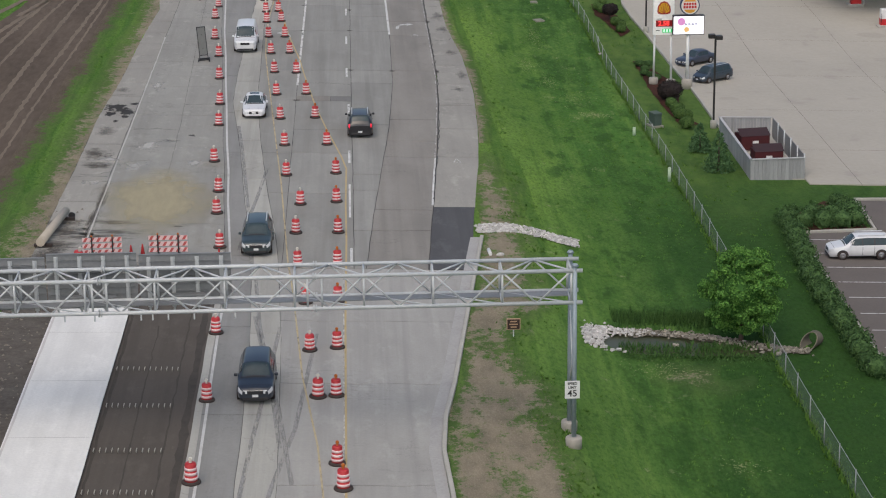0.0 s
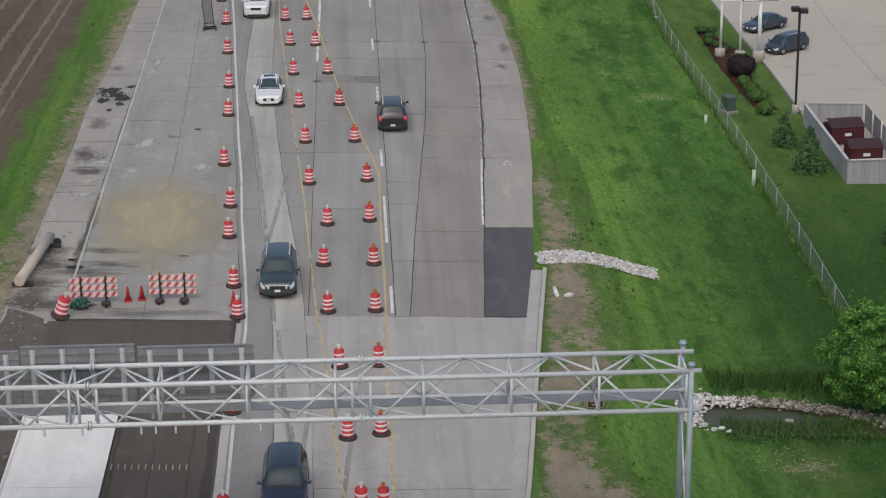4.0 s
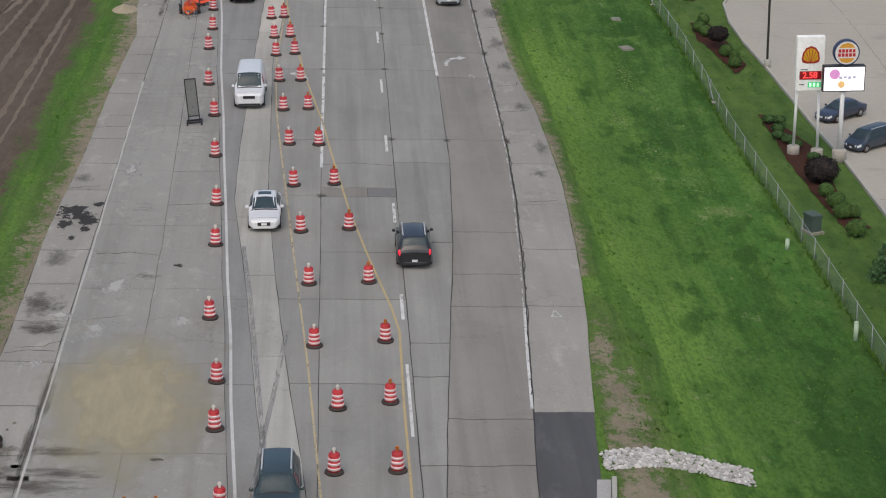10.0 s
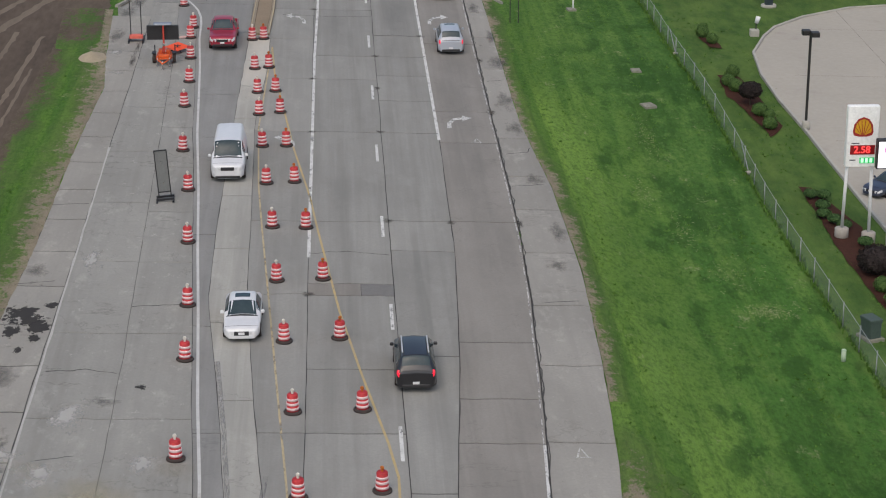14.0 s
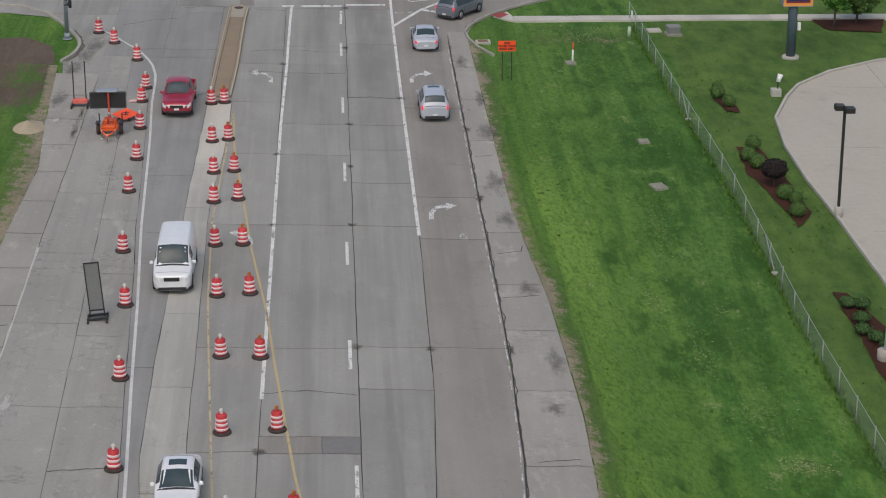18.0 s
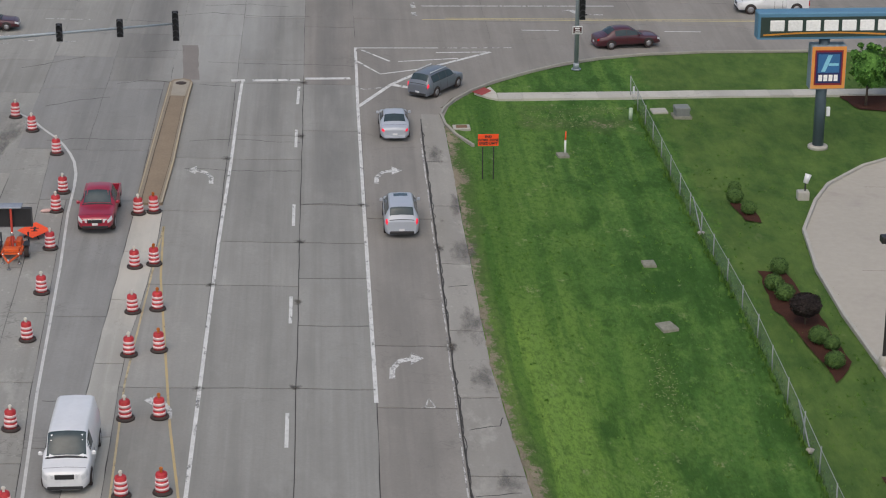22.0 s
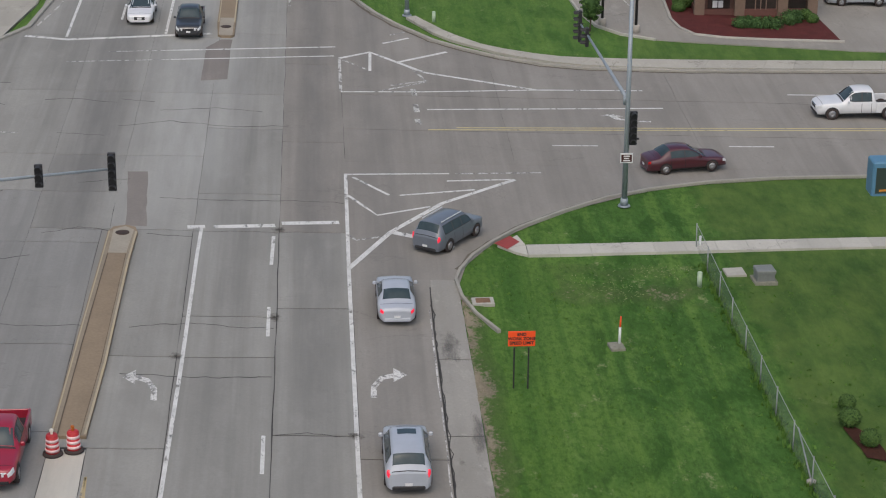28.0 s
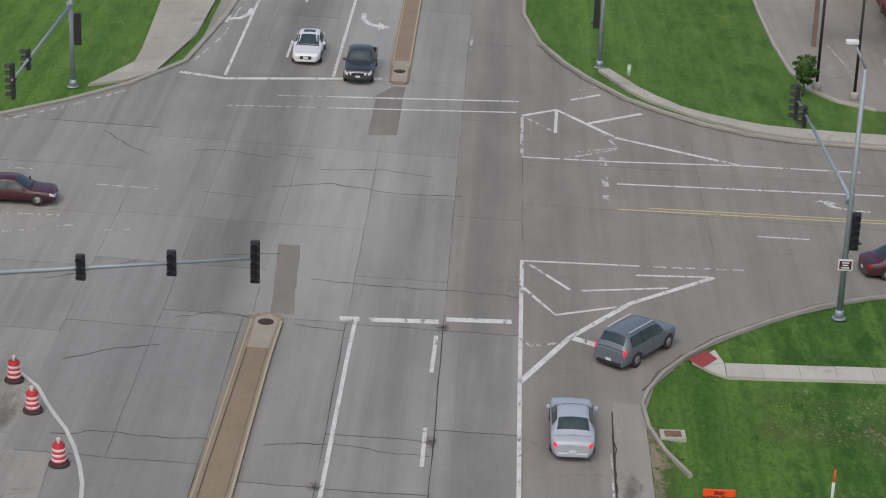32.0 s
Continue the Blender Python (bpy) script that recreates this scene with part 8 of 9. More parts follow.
def restaurant():
    b = thing("restaurant", "tan brick fast food restaurant with red awnings", "restaurant")
    zg = height(27, 172) - 0.1
    xw, xe, ys, yn, zt = 26.0, 33.6, 170.6, 190, 4.3

    def blk(name, x0, x1, y0, y1, z0, z1, mat, parent=None, label=""):
        bm = bmesh.new()
        box(bm, x0, x1, y0, y1, z0, z1)
        return part(name, bm, mat, parent or b, label)
    blk("wall", xw + 0.1, xe - 0.1, ys + 0.15, yn, zg, zt - 0.3, BRICK)
    blk("base_course", xw, xe, ys + 0.05, yn - 0.1, zg, zg + 0.55, shade("brown_base", (0.16, 0.075, 0.06), rough=0.85))
    blk("fascia", xw - 0.05, xe + 0.05, ys, yn + 0.05, 1.45, zt - 0.2, BRICK)
    blk("roof", xw - 0.1, xe + 0.1, ys - 0.05, yn + 0.1, zt - 0.2, zt + 0.25, shade("roof_grey", (0.3, 0.29, 0.28), rough=0.9))
    blk("cornice", xw - 0.12, xe + 0.12, ys - 0.12, yn, 2.55, 2.75, shade("red_band", (0.42, 0.03, 0.05), rough=0.6), label="red band")
    blk("moulding", xw - 0.1, xe + 0.1, ys - 0.09, yn, 1.38, 1.52, shade("moulding_tan", (0.32, 0.2, 0.13), rough=0.8))
    for x in (26.2, 28.75, 31.5, 33.4):
        blk("pier", x - 0.32, x + 0.32, ys - 0.16, ys + 0.2, zg, 2.5, STUCCO)
    w = blk("window", 26.75, 28.15, ys + 0.06, ys + 0.14, zg + 0.6, 1.2, DARKGLASS)
    for i in range(2):
        for k in range(2):
            blk("poster", 27.05 + i * 0.36, 27.36 + i * 0.36, ys + 0.03, ys + 0.058, zg + 0.65 + 0.48 * k, zg + 1.08 + 0.48 * k, WHITE, w, "white poster")
    w = blk("window", 29.1, 31.15, ys + 0.06, ys + 0.14, zg + 0.5, 2.4, DARKGLASS)
    for x in (29.1, 29.78, 30.12, 30.46, 31.12):
        blk("mullion", x - 0.03, x + 0.03, ys + 0.0, ys + 0.06, zg + 0.5, 2.4, STUCCO, w)
    for z in (0.6, 1.3):
        blk("transom", 29.1, 31.15, ys + 0.01, ys + 0.06, z - 0.03, z + 0.03, STUCCO, w)
    blk("window", 31.9, 33.0, ys + 0.06, ys + 0.14, zg + 0.5, 1.2, DARKGLASS)

    def awning(x0, x1, y0, y1, z0, z1):
        bm = bmesh.new()
        pts = [(x0, y1, z1), (x1, y1, z1), (x1, y0, z0 + 0.12), (x0, y0, z0 + 0.12), (x0, y0, z0), (x1, y0, z0), (x0, y1, z0), (x1, y1, z0)]
        v = [bm.verts.new(p) for p in pts]
        for f in ((0, 1, 2, 3), (3, 2, 5, 4), (0, 3, 4, 6), (1, 7, 5, 2), (4, 5, 7, 6)):
            bm.faces.new([v[i] for i in f])
        part("awning", bm, AWNING, b, "red fabric awning")
    awning(26.7, 28.2, ys - 0.75, ys, 0.62, 1.32)
    awning(31.85, 33.05, ys - 0.75, ys, 0.7, 1.35)
    for i in range(4):
        y0 = 173.2 + i * 3.2
        bm = bmesh.new()
        v = [bm.verts.new(p) for p in ((xw, y0, 1.5), (xw, y0 + 2, 1.5), (xw - 0.75, y0 + 2, 0.95), (xw - 0.75, y0, 0.95), (xw - 0.75, y0, 0.8), (xw - 0.75, y0 + 2, 0.8), (xw, y0, 0.8), (xw, y0 + 2, 0.8))]
        for f in ((0, 1, 2, 3), (3, 2, 5, 4), (0, 3, 4, 6), (1, 7, 5, 2), (4, 5, 7, 6)):
            bm.faces.new([v[k] for k in f])
        part("awning", bm, AWNING, b, "red fabric awning")
        blk("window", xw - 0.08, xw - 0.01, y0 + 0.1, y0 + 1.9, zg + 0.7, 0.9, DARKGLASS)
        blk("pier", xw - 0.16, xw + 0.1, y0 + 2.25, y0 + 2.8, zg, 2.5, STUCCO)
    for x0, n in ((26.75, 5), (31.75, 5)):
        for i in range(n):
            blk("block", x0 + i * 0.27, x0 + 0.2 + i * 0.27, ys - 0.1, ys - 0.001, 1.72, 2.08 if i else 2.3, RED, label="red block in place of a letter")
    bm = bmesh.new()
    lathe(bm, [(0.42, 0), (0.42, 0.06)], 18, pose(30.15, ys - 0.02, 2.75, 90, 0, 0))
    part("emblem", bm, RED, b, "round red emblem")


restaurant()


def blue_sign(x, y):
    s = thing("road_name_sign", "blue store sign on a tall tan post", "store sign", at=on(x, y))
    bm = bmesh.new()
    box(bm, -0.12, 0.12, -0.12, 0.12, 0, 4.0)
    part("post", bm, STUCCO, s)
    bm = bmesh.new()
    bevel_box(bm, -0.3, 5.2, -0.15, 0.15, 3.3, 5.2, 0.03)
    part("panel", bm, shade("blue_panel", (0.05, 0.22, 0.6), rough=0.4, bump=0), s)
    for i in range(7):
        bm = bmesh.new()
        box(bm, 0.4 + i * 0.62, 0.85 + i * 0.62, -0.17, -0.152, 3.7, 4.3)
        part("block", bm, WHITE, s, "white block in place of a letter")


blue_sign(20.6, 176.5)

# ---- work zone things ----
def barricade(x, y, rz):
    b = thing("barricade", "red and white striped three-board barricade with sandbags", "barricade", "barricades", at=on(x, y, rz, 0.02))
    for e in (-0.55, 0.55):
        bm = bmesh.new()
        box(bm, e - 0.035, e + 0.035, -0.035, 0.035, 0.05, 1.22)
        box(bm, e - 0.035, e + 0.035, -0.75, 0.6, 0.0, 0.07)
        part("upright", bm, BLACK, b)
        bm = bmesh.new()
        lathe(bm, [(0.16, 0.07), (0.24, 0.1), (0.2, 0.2), (0.08, 0.24)], 9)
        o = part("sandbag", bm, RUBBER, b, "dark sandbag")
        o.location = (e, -0.5, 0)
        bm = bmesh.new()
        lathe(bm, [(0.05, -0.03), (0.065, 0), (0.05, 0.03)], 10, pose(e, 0, 1.26, 90, 0, 0))
        part("warning_lamp", bm, LAMP_AMBER, b)
    for z in (0.36, 0.70, 1.04):
        bm = bmesh.new()
        box(bm, -1.05, 1.05, 0.042, 0.07, z - 0.12, z + 0.12)
        board = part("board", bm, REFLECT, b)
        bm = bmesh.new()
        for i in range(6):
            a = -1.03 + i * 0.355
            q = [(a, z - 0.118), (a + 0.15, z - 0.118), (a + 0.29, z + 0.118), (a + 0.14, z + 0.118)]
            bm.faces.new([bm.verts.new((px, 0.038, pz)) for px, pz in q])
        raw("stripe", bm, shade("barricade_red", (0.52, 0.10, 0.095), rough=0.5, bump=0) if not bpy.data.materials.get("barricade_red") else bpy.data.materials["barricade_red"], board, "orange-red slanted stripes")


barricade(-13.2, 23.2, 3)
barricade(-9.72, 23.7, -1)


def cone(x, y, s=1.0):
    c = thing("traffic_cone", "small orange-red traffic cone on the concrete", "traffic cone", "traffic cones", at=on(x, y, 10, 0.015) @ Matrix.Scale(s, 4))
    bm = bmesh.new()
    bevel_box(bm, -0.19, 0.19, -0.19, 0.19, 0, 0.05, 0.02)
    part("foot", bm, ORANGE, c)
    bm = bmesh.new()
    lathe(bm, [(0.14, 0.05), (0.035, 0.68), (0.03, 0.7)], 14)
    part("cone_body", bm, ORANGE, c)


cone(-11.7, 23.45)
cone(-11.1, 23.65)
cone(-6.95, 22.95)
tipped = traffic_drum(LAMP_WHITE)
tipped.matrix_basis = on(-14.5, 21.4, 30, 0.05) @ pose(0, 0, 0, 12, 14, 0)


def net_heap(x, y):
    h = thing("net_heap", "heap of green netting and scrap on the concrete", "debris", at=on(x, y, 0, 0.02))
    q = random.Random(8)
    bm = bmesh.new()
    leaves(bm, (0, 0, 0.22), (0.5, 0.3, 0.3), 160, 0.12, q, 0.3)
    raw("netting", bm, shade("green_net", (0.05, 0.17, 0.12), (0.03, 0.1, 0.07), 0.8), h)
    bm = bmesh.new()
    for i in range(9):
        a = q.uniform(0, 6.28)
        tube(bm, (q.uniform(-0.3, 0.5), -0.2 + q.uniform(-0.1, 0.1), 0.05), (0.3 + 0.5 * math.cos(a), -0.3 + 0.3 * math.sin(a), q.uniform(0.03, 0.3)), 0.025, seg=6)
    part("scrap", bm, RUBBER, h)


net_heap(-13.75, 22.5)


def concrete_log():
    p = thing("concrete_post", "long pale concrete post lying on wooden blocks", "post")
    a, b = Vector((-16.75, 25.0, height(-16.75, 25) + 0.35)), Vector((-16.1, 31.3, height(-16.1, 31.3) + 0.38))
    bm = bmesh.new()
    tube(bm, a, b, 0.25, 0.22, seg=14)
    part("shaft", bm, shade("post_tan", (0.50, 0.45, 0.37), (0.40, 0.355, 0.285), 0.9, broad=1.5, fine=8), p)
    for q in (a + Vector((0.1, 0.4, -0.2)), b + Vector((0.05, -0.6, -0.22))):
        bm = bmesh.new()
        box(bm, q.x - 0.5, q.x + 0.5, q.y - 0.12, q.y + 0.12, q.z - 0.25, q.z)
        part("block", bm, RUBBER, p)
    bm = bmesh.new()
    lathe(bm, [(0.18, -0.06), (0.2, 0), (0.18, 0.06)], 12, pose(b.x + 0.35, b.y - 0.3, b.z - 0.2, 90, 0, 0))
    part("roller", bm, BLACK, p)


concrete_log()


def frame_sign(x, y, rz):
    s = thing("folded_frame_sign", "tall narrow dark metal sign frame on a weighted base", "sign frame", at=on(x, y, rz, 0.015))
    for e in (-0.34, 0.34):
        bm = bmesh.new()
        box(bm, e - 0.03, e + 0.03, -0.03, 0.03, 0.1, 2.9)
        part("upright", bm, BLACK, s)
    bm = bmesh.new()
    box(bm, -0.37, 0.37, -0.03, 0.03, 2.84, 2.9)
    box(bm, -0.37, 0.37, -0.03, 0.03, 0.42, 0.48)
    part("crossbar", bm, BLACK, s)
    bm = bmesh.new()
    box(bm, -0.31, 0.31, -0.012, 0.012, 0.5, 2.83)
    part("panel", bm, shade("frame_grey_panel", (0.2, 0.21, 0.205), (0.15, 0.155, 0.15), 0.5, bump=0.05), s, "dull grey panel")
    for z in (1.0, 2.2):
        bm = bmesh.new()
        lathe(bm, [(0.05, -0.02), (0.05, 0.02)], 10, pose(0, -0.02, z, 90, 0, 0))
        part("boss", bm, CHROME, s)
    bm = bmesh.new()
    for e in (-0.45, 0.45):
        box(bm, e - 0.05, e + 0.05, -0.7, 0.55, 0, 0.09)
    box(bm, -0.5, 0.5, -0.35, -0.25, 0.05, 0.15)
    box(bm, -0.5, 0.5, 0.2, 0.3, 0.05, 0.15)
    part("base", bm, BLACK, s)
    return s


frame_sign(-10.85, 75.2, 3).matrix_basis @= pose(0, 0, 0, 0, -4, 0) @ Matrix.Scale(0.9, 4)


def message_board():
    s = thing("message_board_trailer", "orange trailer carrying a black portable message board", "message board", at=on(-12.72, 101.6, 0, 0.015))
    org = shade("trailer_orange", (0.72, 0.12, 0.02), (0.50, 0.075, 0.018), 0.55, broad=2, fine=8, bump=0.05)
    red = shade("mast_red", (0.55, 0.07, 0.045), (0.42, 0.05, 0.035), 0.5, broad=2, fine=8, bump=0.03)
    bm = bmesh.new()
    for e in (-0.42, 0.42):
        box(bm, e - 0.05, e + 0.05, -0.3, 1.3, 0.36, 0.46)
        tube(bm, (e, -0.28, 0.41), (0, -1.35, 0.38), 0.05, seg=8)
    for y in (-0.3, 0.45, 1.2):
        box(bm, -0.37, 0.37, y, y + 0.09, 0.37, 0.455)
    tube(bm, (-0.62, 0.4, 0.31), (0.62, 0.4, 0.31), 0.04, seg=8)
    part("chassis", bm, org, s)
    for x0, x1, y0, y1, h in ((-0.36, -0.1, 0.56, 1.18, 0.72), (0.1, 0.36, 0.56, 1.18, 0.72), (-0.34, 0.34, -0.18, 0.2, 0.60)):
        bm = bmesh.new()
        bevel_box(bm, x0, x1, y0, y1, 0.46, h, 0.03)
        part("battery_box", bm, org, s)
    bm = bmesh.new()
    bevel_box(bm, -0.05, 0.05, 0.38, 0.48, 0.45, 2.34, 0.015)
    part("mast", bm, red, s, "red lifting mast")
    for e in (-0.2, 0.2):
        bm = bmesh.new()
        tube(bm, (e, 0.4, 0.45), (0, 0.43, 1.25), 0.025, seg=6)
        part("mast_brace", bm, red, s)
    bm = bmesh.new()
    bevel_box(bm, -0.075, 0.075, 0.35, 0.5, 1.05, 1.2, 0.02)
    part("winch", bm, CHROME, s, "pale hand winch")
    bm = bmesh.new()
    bevel_box(bm, -1.03, 0.93, 0.55, 0.75, 1.4, 2.3, 0.03)
    part("board_case", bm, BLACK, s)
    bm = bmesh.new()
    for x0, x1, z0, z1 in ((-1.03, 0.93, 2.26, 2.3), (-1.03, 0.93, 1.4, 1.44), (-1.03, -0.99, 1.441, 2.259), (0.89, 0.93, 1.441, 2.259)):
        box(bm, x0, x1, 0.535, 0.549, z0, z1)
    part("board_frame", bm, shade("dark_edge_metal", (0.075, 0.078, 0.085), rough=0.5, bump=0), s, "thin dark edge frame")
    bm = bmesh.new()
    bevel_box(bm, -0.62, 0.5, 0.3, 0.95, 2.37, 2.43, 0.02)
    part("solar_panel", bm, shade("solar_cell", (0.30, 0.32, 0.35), (0.22, 0.24, 0.28), 0.25, broad=2, fine=8, bump=0), s, "grey solar panel")
    for e in (-0.62, 0.62):
        bm = bmesh.new()
        lathe(bm, [(0.2, -0.1), (0.31, -0.09), (0.31, 0.09), (0.2, 0.1)], 18, pose(e, 0.4, 0.31, 0, 90, 0))
        w = part("wheel", bm, RUBBER, s)
        bm = bmesh.new()
        lathe(bm, [(0.0, -0.10), (0.19, -0.105), (0.19, 0.105), (0.0, 0.10)], 14, pose(e, 0.4, 0.31, 0, 90, 0))
        part("rim", bm, RIM, w)
        bm = bmesh.new()
        box(bm, e - 0.13, e + 0.13, 0.1, 0.7, 0.64, 0.67)
        part("mudguard", bm, BLACK, s, "black mudguard")
        bm = bmesh.new()
        tube(bm, (e, 1.1, 0.0), (e, 1.1, 0.95), 0.035, seg=8)
        part("jack", bm, BLACK, s)
    for x, y in ((-0.36, -0.45), (0.36, -0.45), (0, -1.25)):
        bm = bmesh.new()
        tube(bm, (x, y, 0), (x, y, 0.5), 0.035, seg=8)
        lathe(bm, [(0.0, 0.0), (0.09, 0.0), (0.09, 0.025), (0.0, 0.03)], 10, pose(x, y, 0))
        part("jack", bm, CHROME, s)


message_board()


def fallen_sign():
    s = thing("folded_roadwork_sign", "orange diamond roadwork sign leaning low on its stand", "road sign", at=on(-12.1, 104.75, 0, 0.02))
    bm = bmesh.new()
    m = pose(0, 0, 0.3, 8, 0, 0) @ pose(0, 0, 0, 0, 0, 45)
    bevel_box(bm, -0.56, 0.56, -0.56, 0.56, 0, 0.02, 0.01, m)
    part("plate", bm, SIGN_ORANGE, s)
    bm = bmesh.new()
    m = pose(0, 0, 0.3, 8, 0, 0)
    box(bm, -0.12, 0.16, -0.16, -0.08, 0.022, 0.026, m)
    box(bm, -0.04, 0.06, -0.16, 0.28, 0.022, 0.026, m)
    box(bm, -0.2, 0.2, 0.1, 0.18, 0.0222, 0.0262, m)
    part("symbol", bm, BLACK, s, "black symbol bars")
    bm = bmesh.new()
    for a in (0.4, 2.0, 3.6, 5.2):
        tube(bm, (0, 0, 0.28), (0.55 * math.cos(a), 0.55 * math.sin(a), 0.03), 0.03, seg=6)
    part("stand", bm, BLACK, s)


fallen_sign()


def sign_frame_orange(x, y):
    s = thing("sign_stand", "pair of tall dark posts on an orange weighted base", "sign stand", at=on(x, y, 0, 0.02))
    for e in (-0.34, 0.34):
        bm = bmesh.new()
        box(bm, e - 0.03, e + 0.03, -0.03, 0.03, 0.2, 2.6)
        part("upright", bm, BLACK, s)
    bm = bmesh.new()
    bevel_box(bm, -0.42, 0.42, -0.22, 0.22, 0.2, 0.42, 0.03)
    part("ballast", bm, shade("faded_red_box", (0.72, 0.17, 0.12), (0.62, 0.12, 0.09), 0.6, broad=2, fine=8), s, "faded red and white ballast box")
    bm = bmesh.new()
    for e in (-0.45, 0.45):
        bm = bmesh.new()
        box(bm, e - 0.04, e + 0.04, -0.7, 0.7, 0, 0.2)
        part("skid", bm, BLACK, s)


sign_frame_orange(-14.85, 107.2)


def sandbag(x, y):
    """A slumped ballast bag."""
    s = thing("sandbag", "small faded pink sandbag beside a drum", "sandbag", at=on(x, y, 12, 0.01))
    bm = bmesh.new()
    lathe(bm, [(0.0, 0.0), (0.24, 0.01), (0.27, 0.06), (0.2, 0.12), (0.0, 0.14)], 14, Matrix.Diagonal((1.1, 0.6, 1, 1)))
    part("bag", bm, shade("faded_pink_cloth", (0.62, 0.42, 0.38), (0.5, 0.33, 0.3), 0.9, broad=3, fine=14), s)
    bm = bmesh.new()
    tube(bm, (0.26, 0, 0.07), (0.4, 0.02, 0.05), 0.04, 0.06, seg=8)
    part("tied_end", bm, bpy.data.materials["faded_pink_cloth"], s)


sandbag(-11.95, 108.2)


def smear_material(name, light, dark, amount, lo, hi):
    """A thin deposit on the slab with a torn, fading edge; each patch takes its own piece of the pattern."""
    w = Nodes(name, 0.92)
    info, add = w.n.new("ShaderNodeObjectInfo"), w.n.new("ShaderNodeVectorMath")
    far = w.math("MULTIPLY", info.outputs["Random"], 40.0)
    gr = w.n.new("ShaderNodeTexGradient")
    gr.gradient_type = "SPHERICAL"
    w.k.new(w.at, gr.inputs[0])
    w.k.new(w.at, add.inputs[0])
    w.k.new(far, add.inputs[1])
    w.at = add.outputs[0]
    f = w.math("ADD", gr.outputs["Fac"], w.ramp(w.noise(1.7, 9.0, rough=0.72), 0.3, 0.7, -0.5, 0.5))
    f = w.math("MULTIPLY", w.ramp(f, lo, hi, 0.0, amount), w.ramp(gr.outputs["Fac"], 0.0, 0.12))
    w.done(w.mix(w.noise(4.0, 6.0), light, dark))
    tr, mx = w.n.new("ShaderNodeBsdfTransparent"), w.n.new("ShaderNodeMixShader")
    w.k.new(f, mx.inputs[0])
    w.k.new(tr.outputs[0], mx.inputs[1])
    w.k.new(w.b.outputs[0], mx.inputs[2])
    w.k.new(mx.outputs[0], w.n["Material Output"].inputs["Surface"])
    return w.m


TAR = smear_material("tar_deposit", (0.05, 0.047, 0.044), (0.03, 0.029, 0.028), 0.97, 0.56, 0.63)
GRIME = smear_material("grime_deposit", (0.155, 0.14, 0.12), (0.075, 0.066, 0.055), 0.72, 0.2, 0.9)
SCUFF = smear_material("grey_scuff", (0.20, 0.19, 0.172), (0.15, 0.142, 0.13), 0.5, 0.25, 0.9)
CHALK = smear_material("pale_scuff", (0.54, 0.53, 0.495), (0.44, 0.43, 0.40), 0.75, 0.50, 0.85)
bm = bmesh.new()
grid_faces(bm, [[(-1, -1, 0), (0, -1, 0), (1, -1, 0)], [(-1, 0, 0), (0, 0, 0), (1, 0, 0)], [(-1, 1, 0), (0, 1, 0), (1, 1, 0)]])
for f in bm.faces:
    f.normal_update()
    if f.normal.z < 0:
        f.normal_flip()
SMEAR = {}
for mt in (TAR, GRIME, CHALK, SCUFF):
    SMEAR[mt.name] = bpy.data.meshes.new("smear")
    bm.to_mesh(SMEAR[mt.name])
    SMEAR[mt.name].materials.append(mt)
bm.free()


def stain(x, y, rx, ry, material, lift):
    o = new("stain", SMEAR[material.name])
    o.matrix_basis = pose(x, y, height(x, y) + lift, 0, math.degrees(math.atan(FALL)), 0) @ Matrix.Diagonal((rx, ry, 1, 1))
    tagged(o, "pale scuffed patch on the worn concrete" if material is CHALK else "dark ragged stain on the concrete", "stain", "stains", "structure")


WEST_STAINS = ((-15.8, 58.9, 1.7, 2.4, TAR), (-15.0, 57.7, 1.3, 1.6, TAR), (-16.2, 57.0, 0.8, 1.4, TAR), (-14.8, 60.2, 0.5, 0.8, TAR), (-15.1, 56.4, 0.6, 0.9, TAR), (-15.6, 55.0, 0.3, 0.9, TAR), (-15.9, 46.0, 1.2, 2.0, GRIME), (-16.2, 23.8, 1.7, 2.0, GRIME), (-14.2, 27.2, 2.6, 0.9, GRIME), (-16.0, 30.0, 1.4, 1.2, GRIME), (-13.4, 30.3, 1.8, 0.6, GRIME),
                                        (-16.0, 52.0, 0.9, 1.8, SCUFF), (-16.0, 64.6, 0.8, 1.2, SCUFF), (-11.6, 49.7, 0.9, 0.6, SCUFF), (-10.2, 51.2, 0.45, 0.4, TAR), (-9.7, 29.6, 0.6, 0.35, TAR), (-15.9, 28.2, 2.0, 1.2, GRIME), (-13.0, 28.4, 2.2, 0.7, GRIME), (-16.0, 25.6, 1.8, 1.4, GRIME),
                                        (-14.5, 36.0, 0.35, 5.0, GRIME), (-14.6, 31.0, 0.4, 4.0, GRIME), (-15.6, 43.0, 1.4, 1.0, GRIME), (-15.0, 22.8, 2.4, 0.9, GRIME), (-11.0, 22.0, 4.2, 0.8, SCUFF),
                                        (-14.66, 105.8, 0.18, 1.9, GRIME), (-14.72, 102.3, 0.28, 2.4, GRIME), (-15.9, 104.4, 0.8, 0.9, CHALK), (-16.2, 108.6, 0.7, 2.4, SCUFF), (-15.4, 99.4, 0.7, 0.5, CHALK), (-15.2, 120.6, 0.9, 3.0, SCUFF), (-15.6, 118.2, 0.8, 2.6, SCUFF), (-16.1, 115.0, 0.9, 2.2, SCUFF))
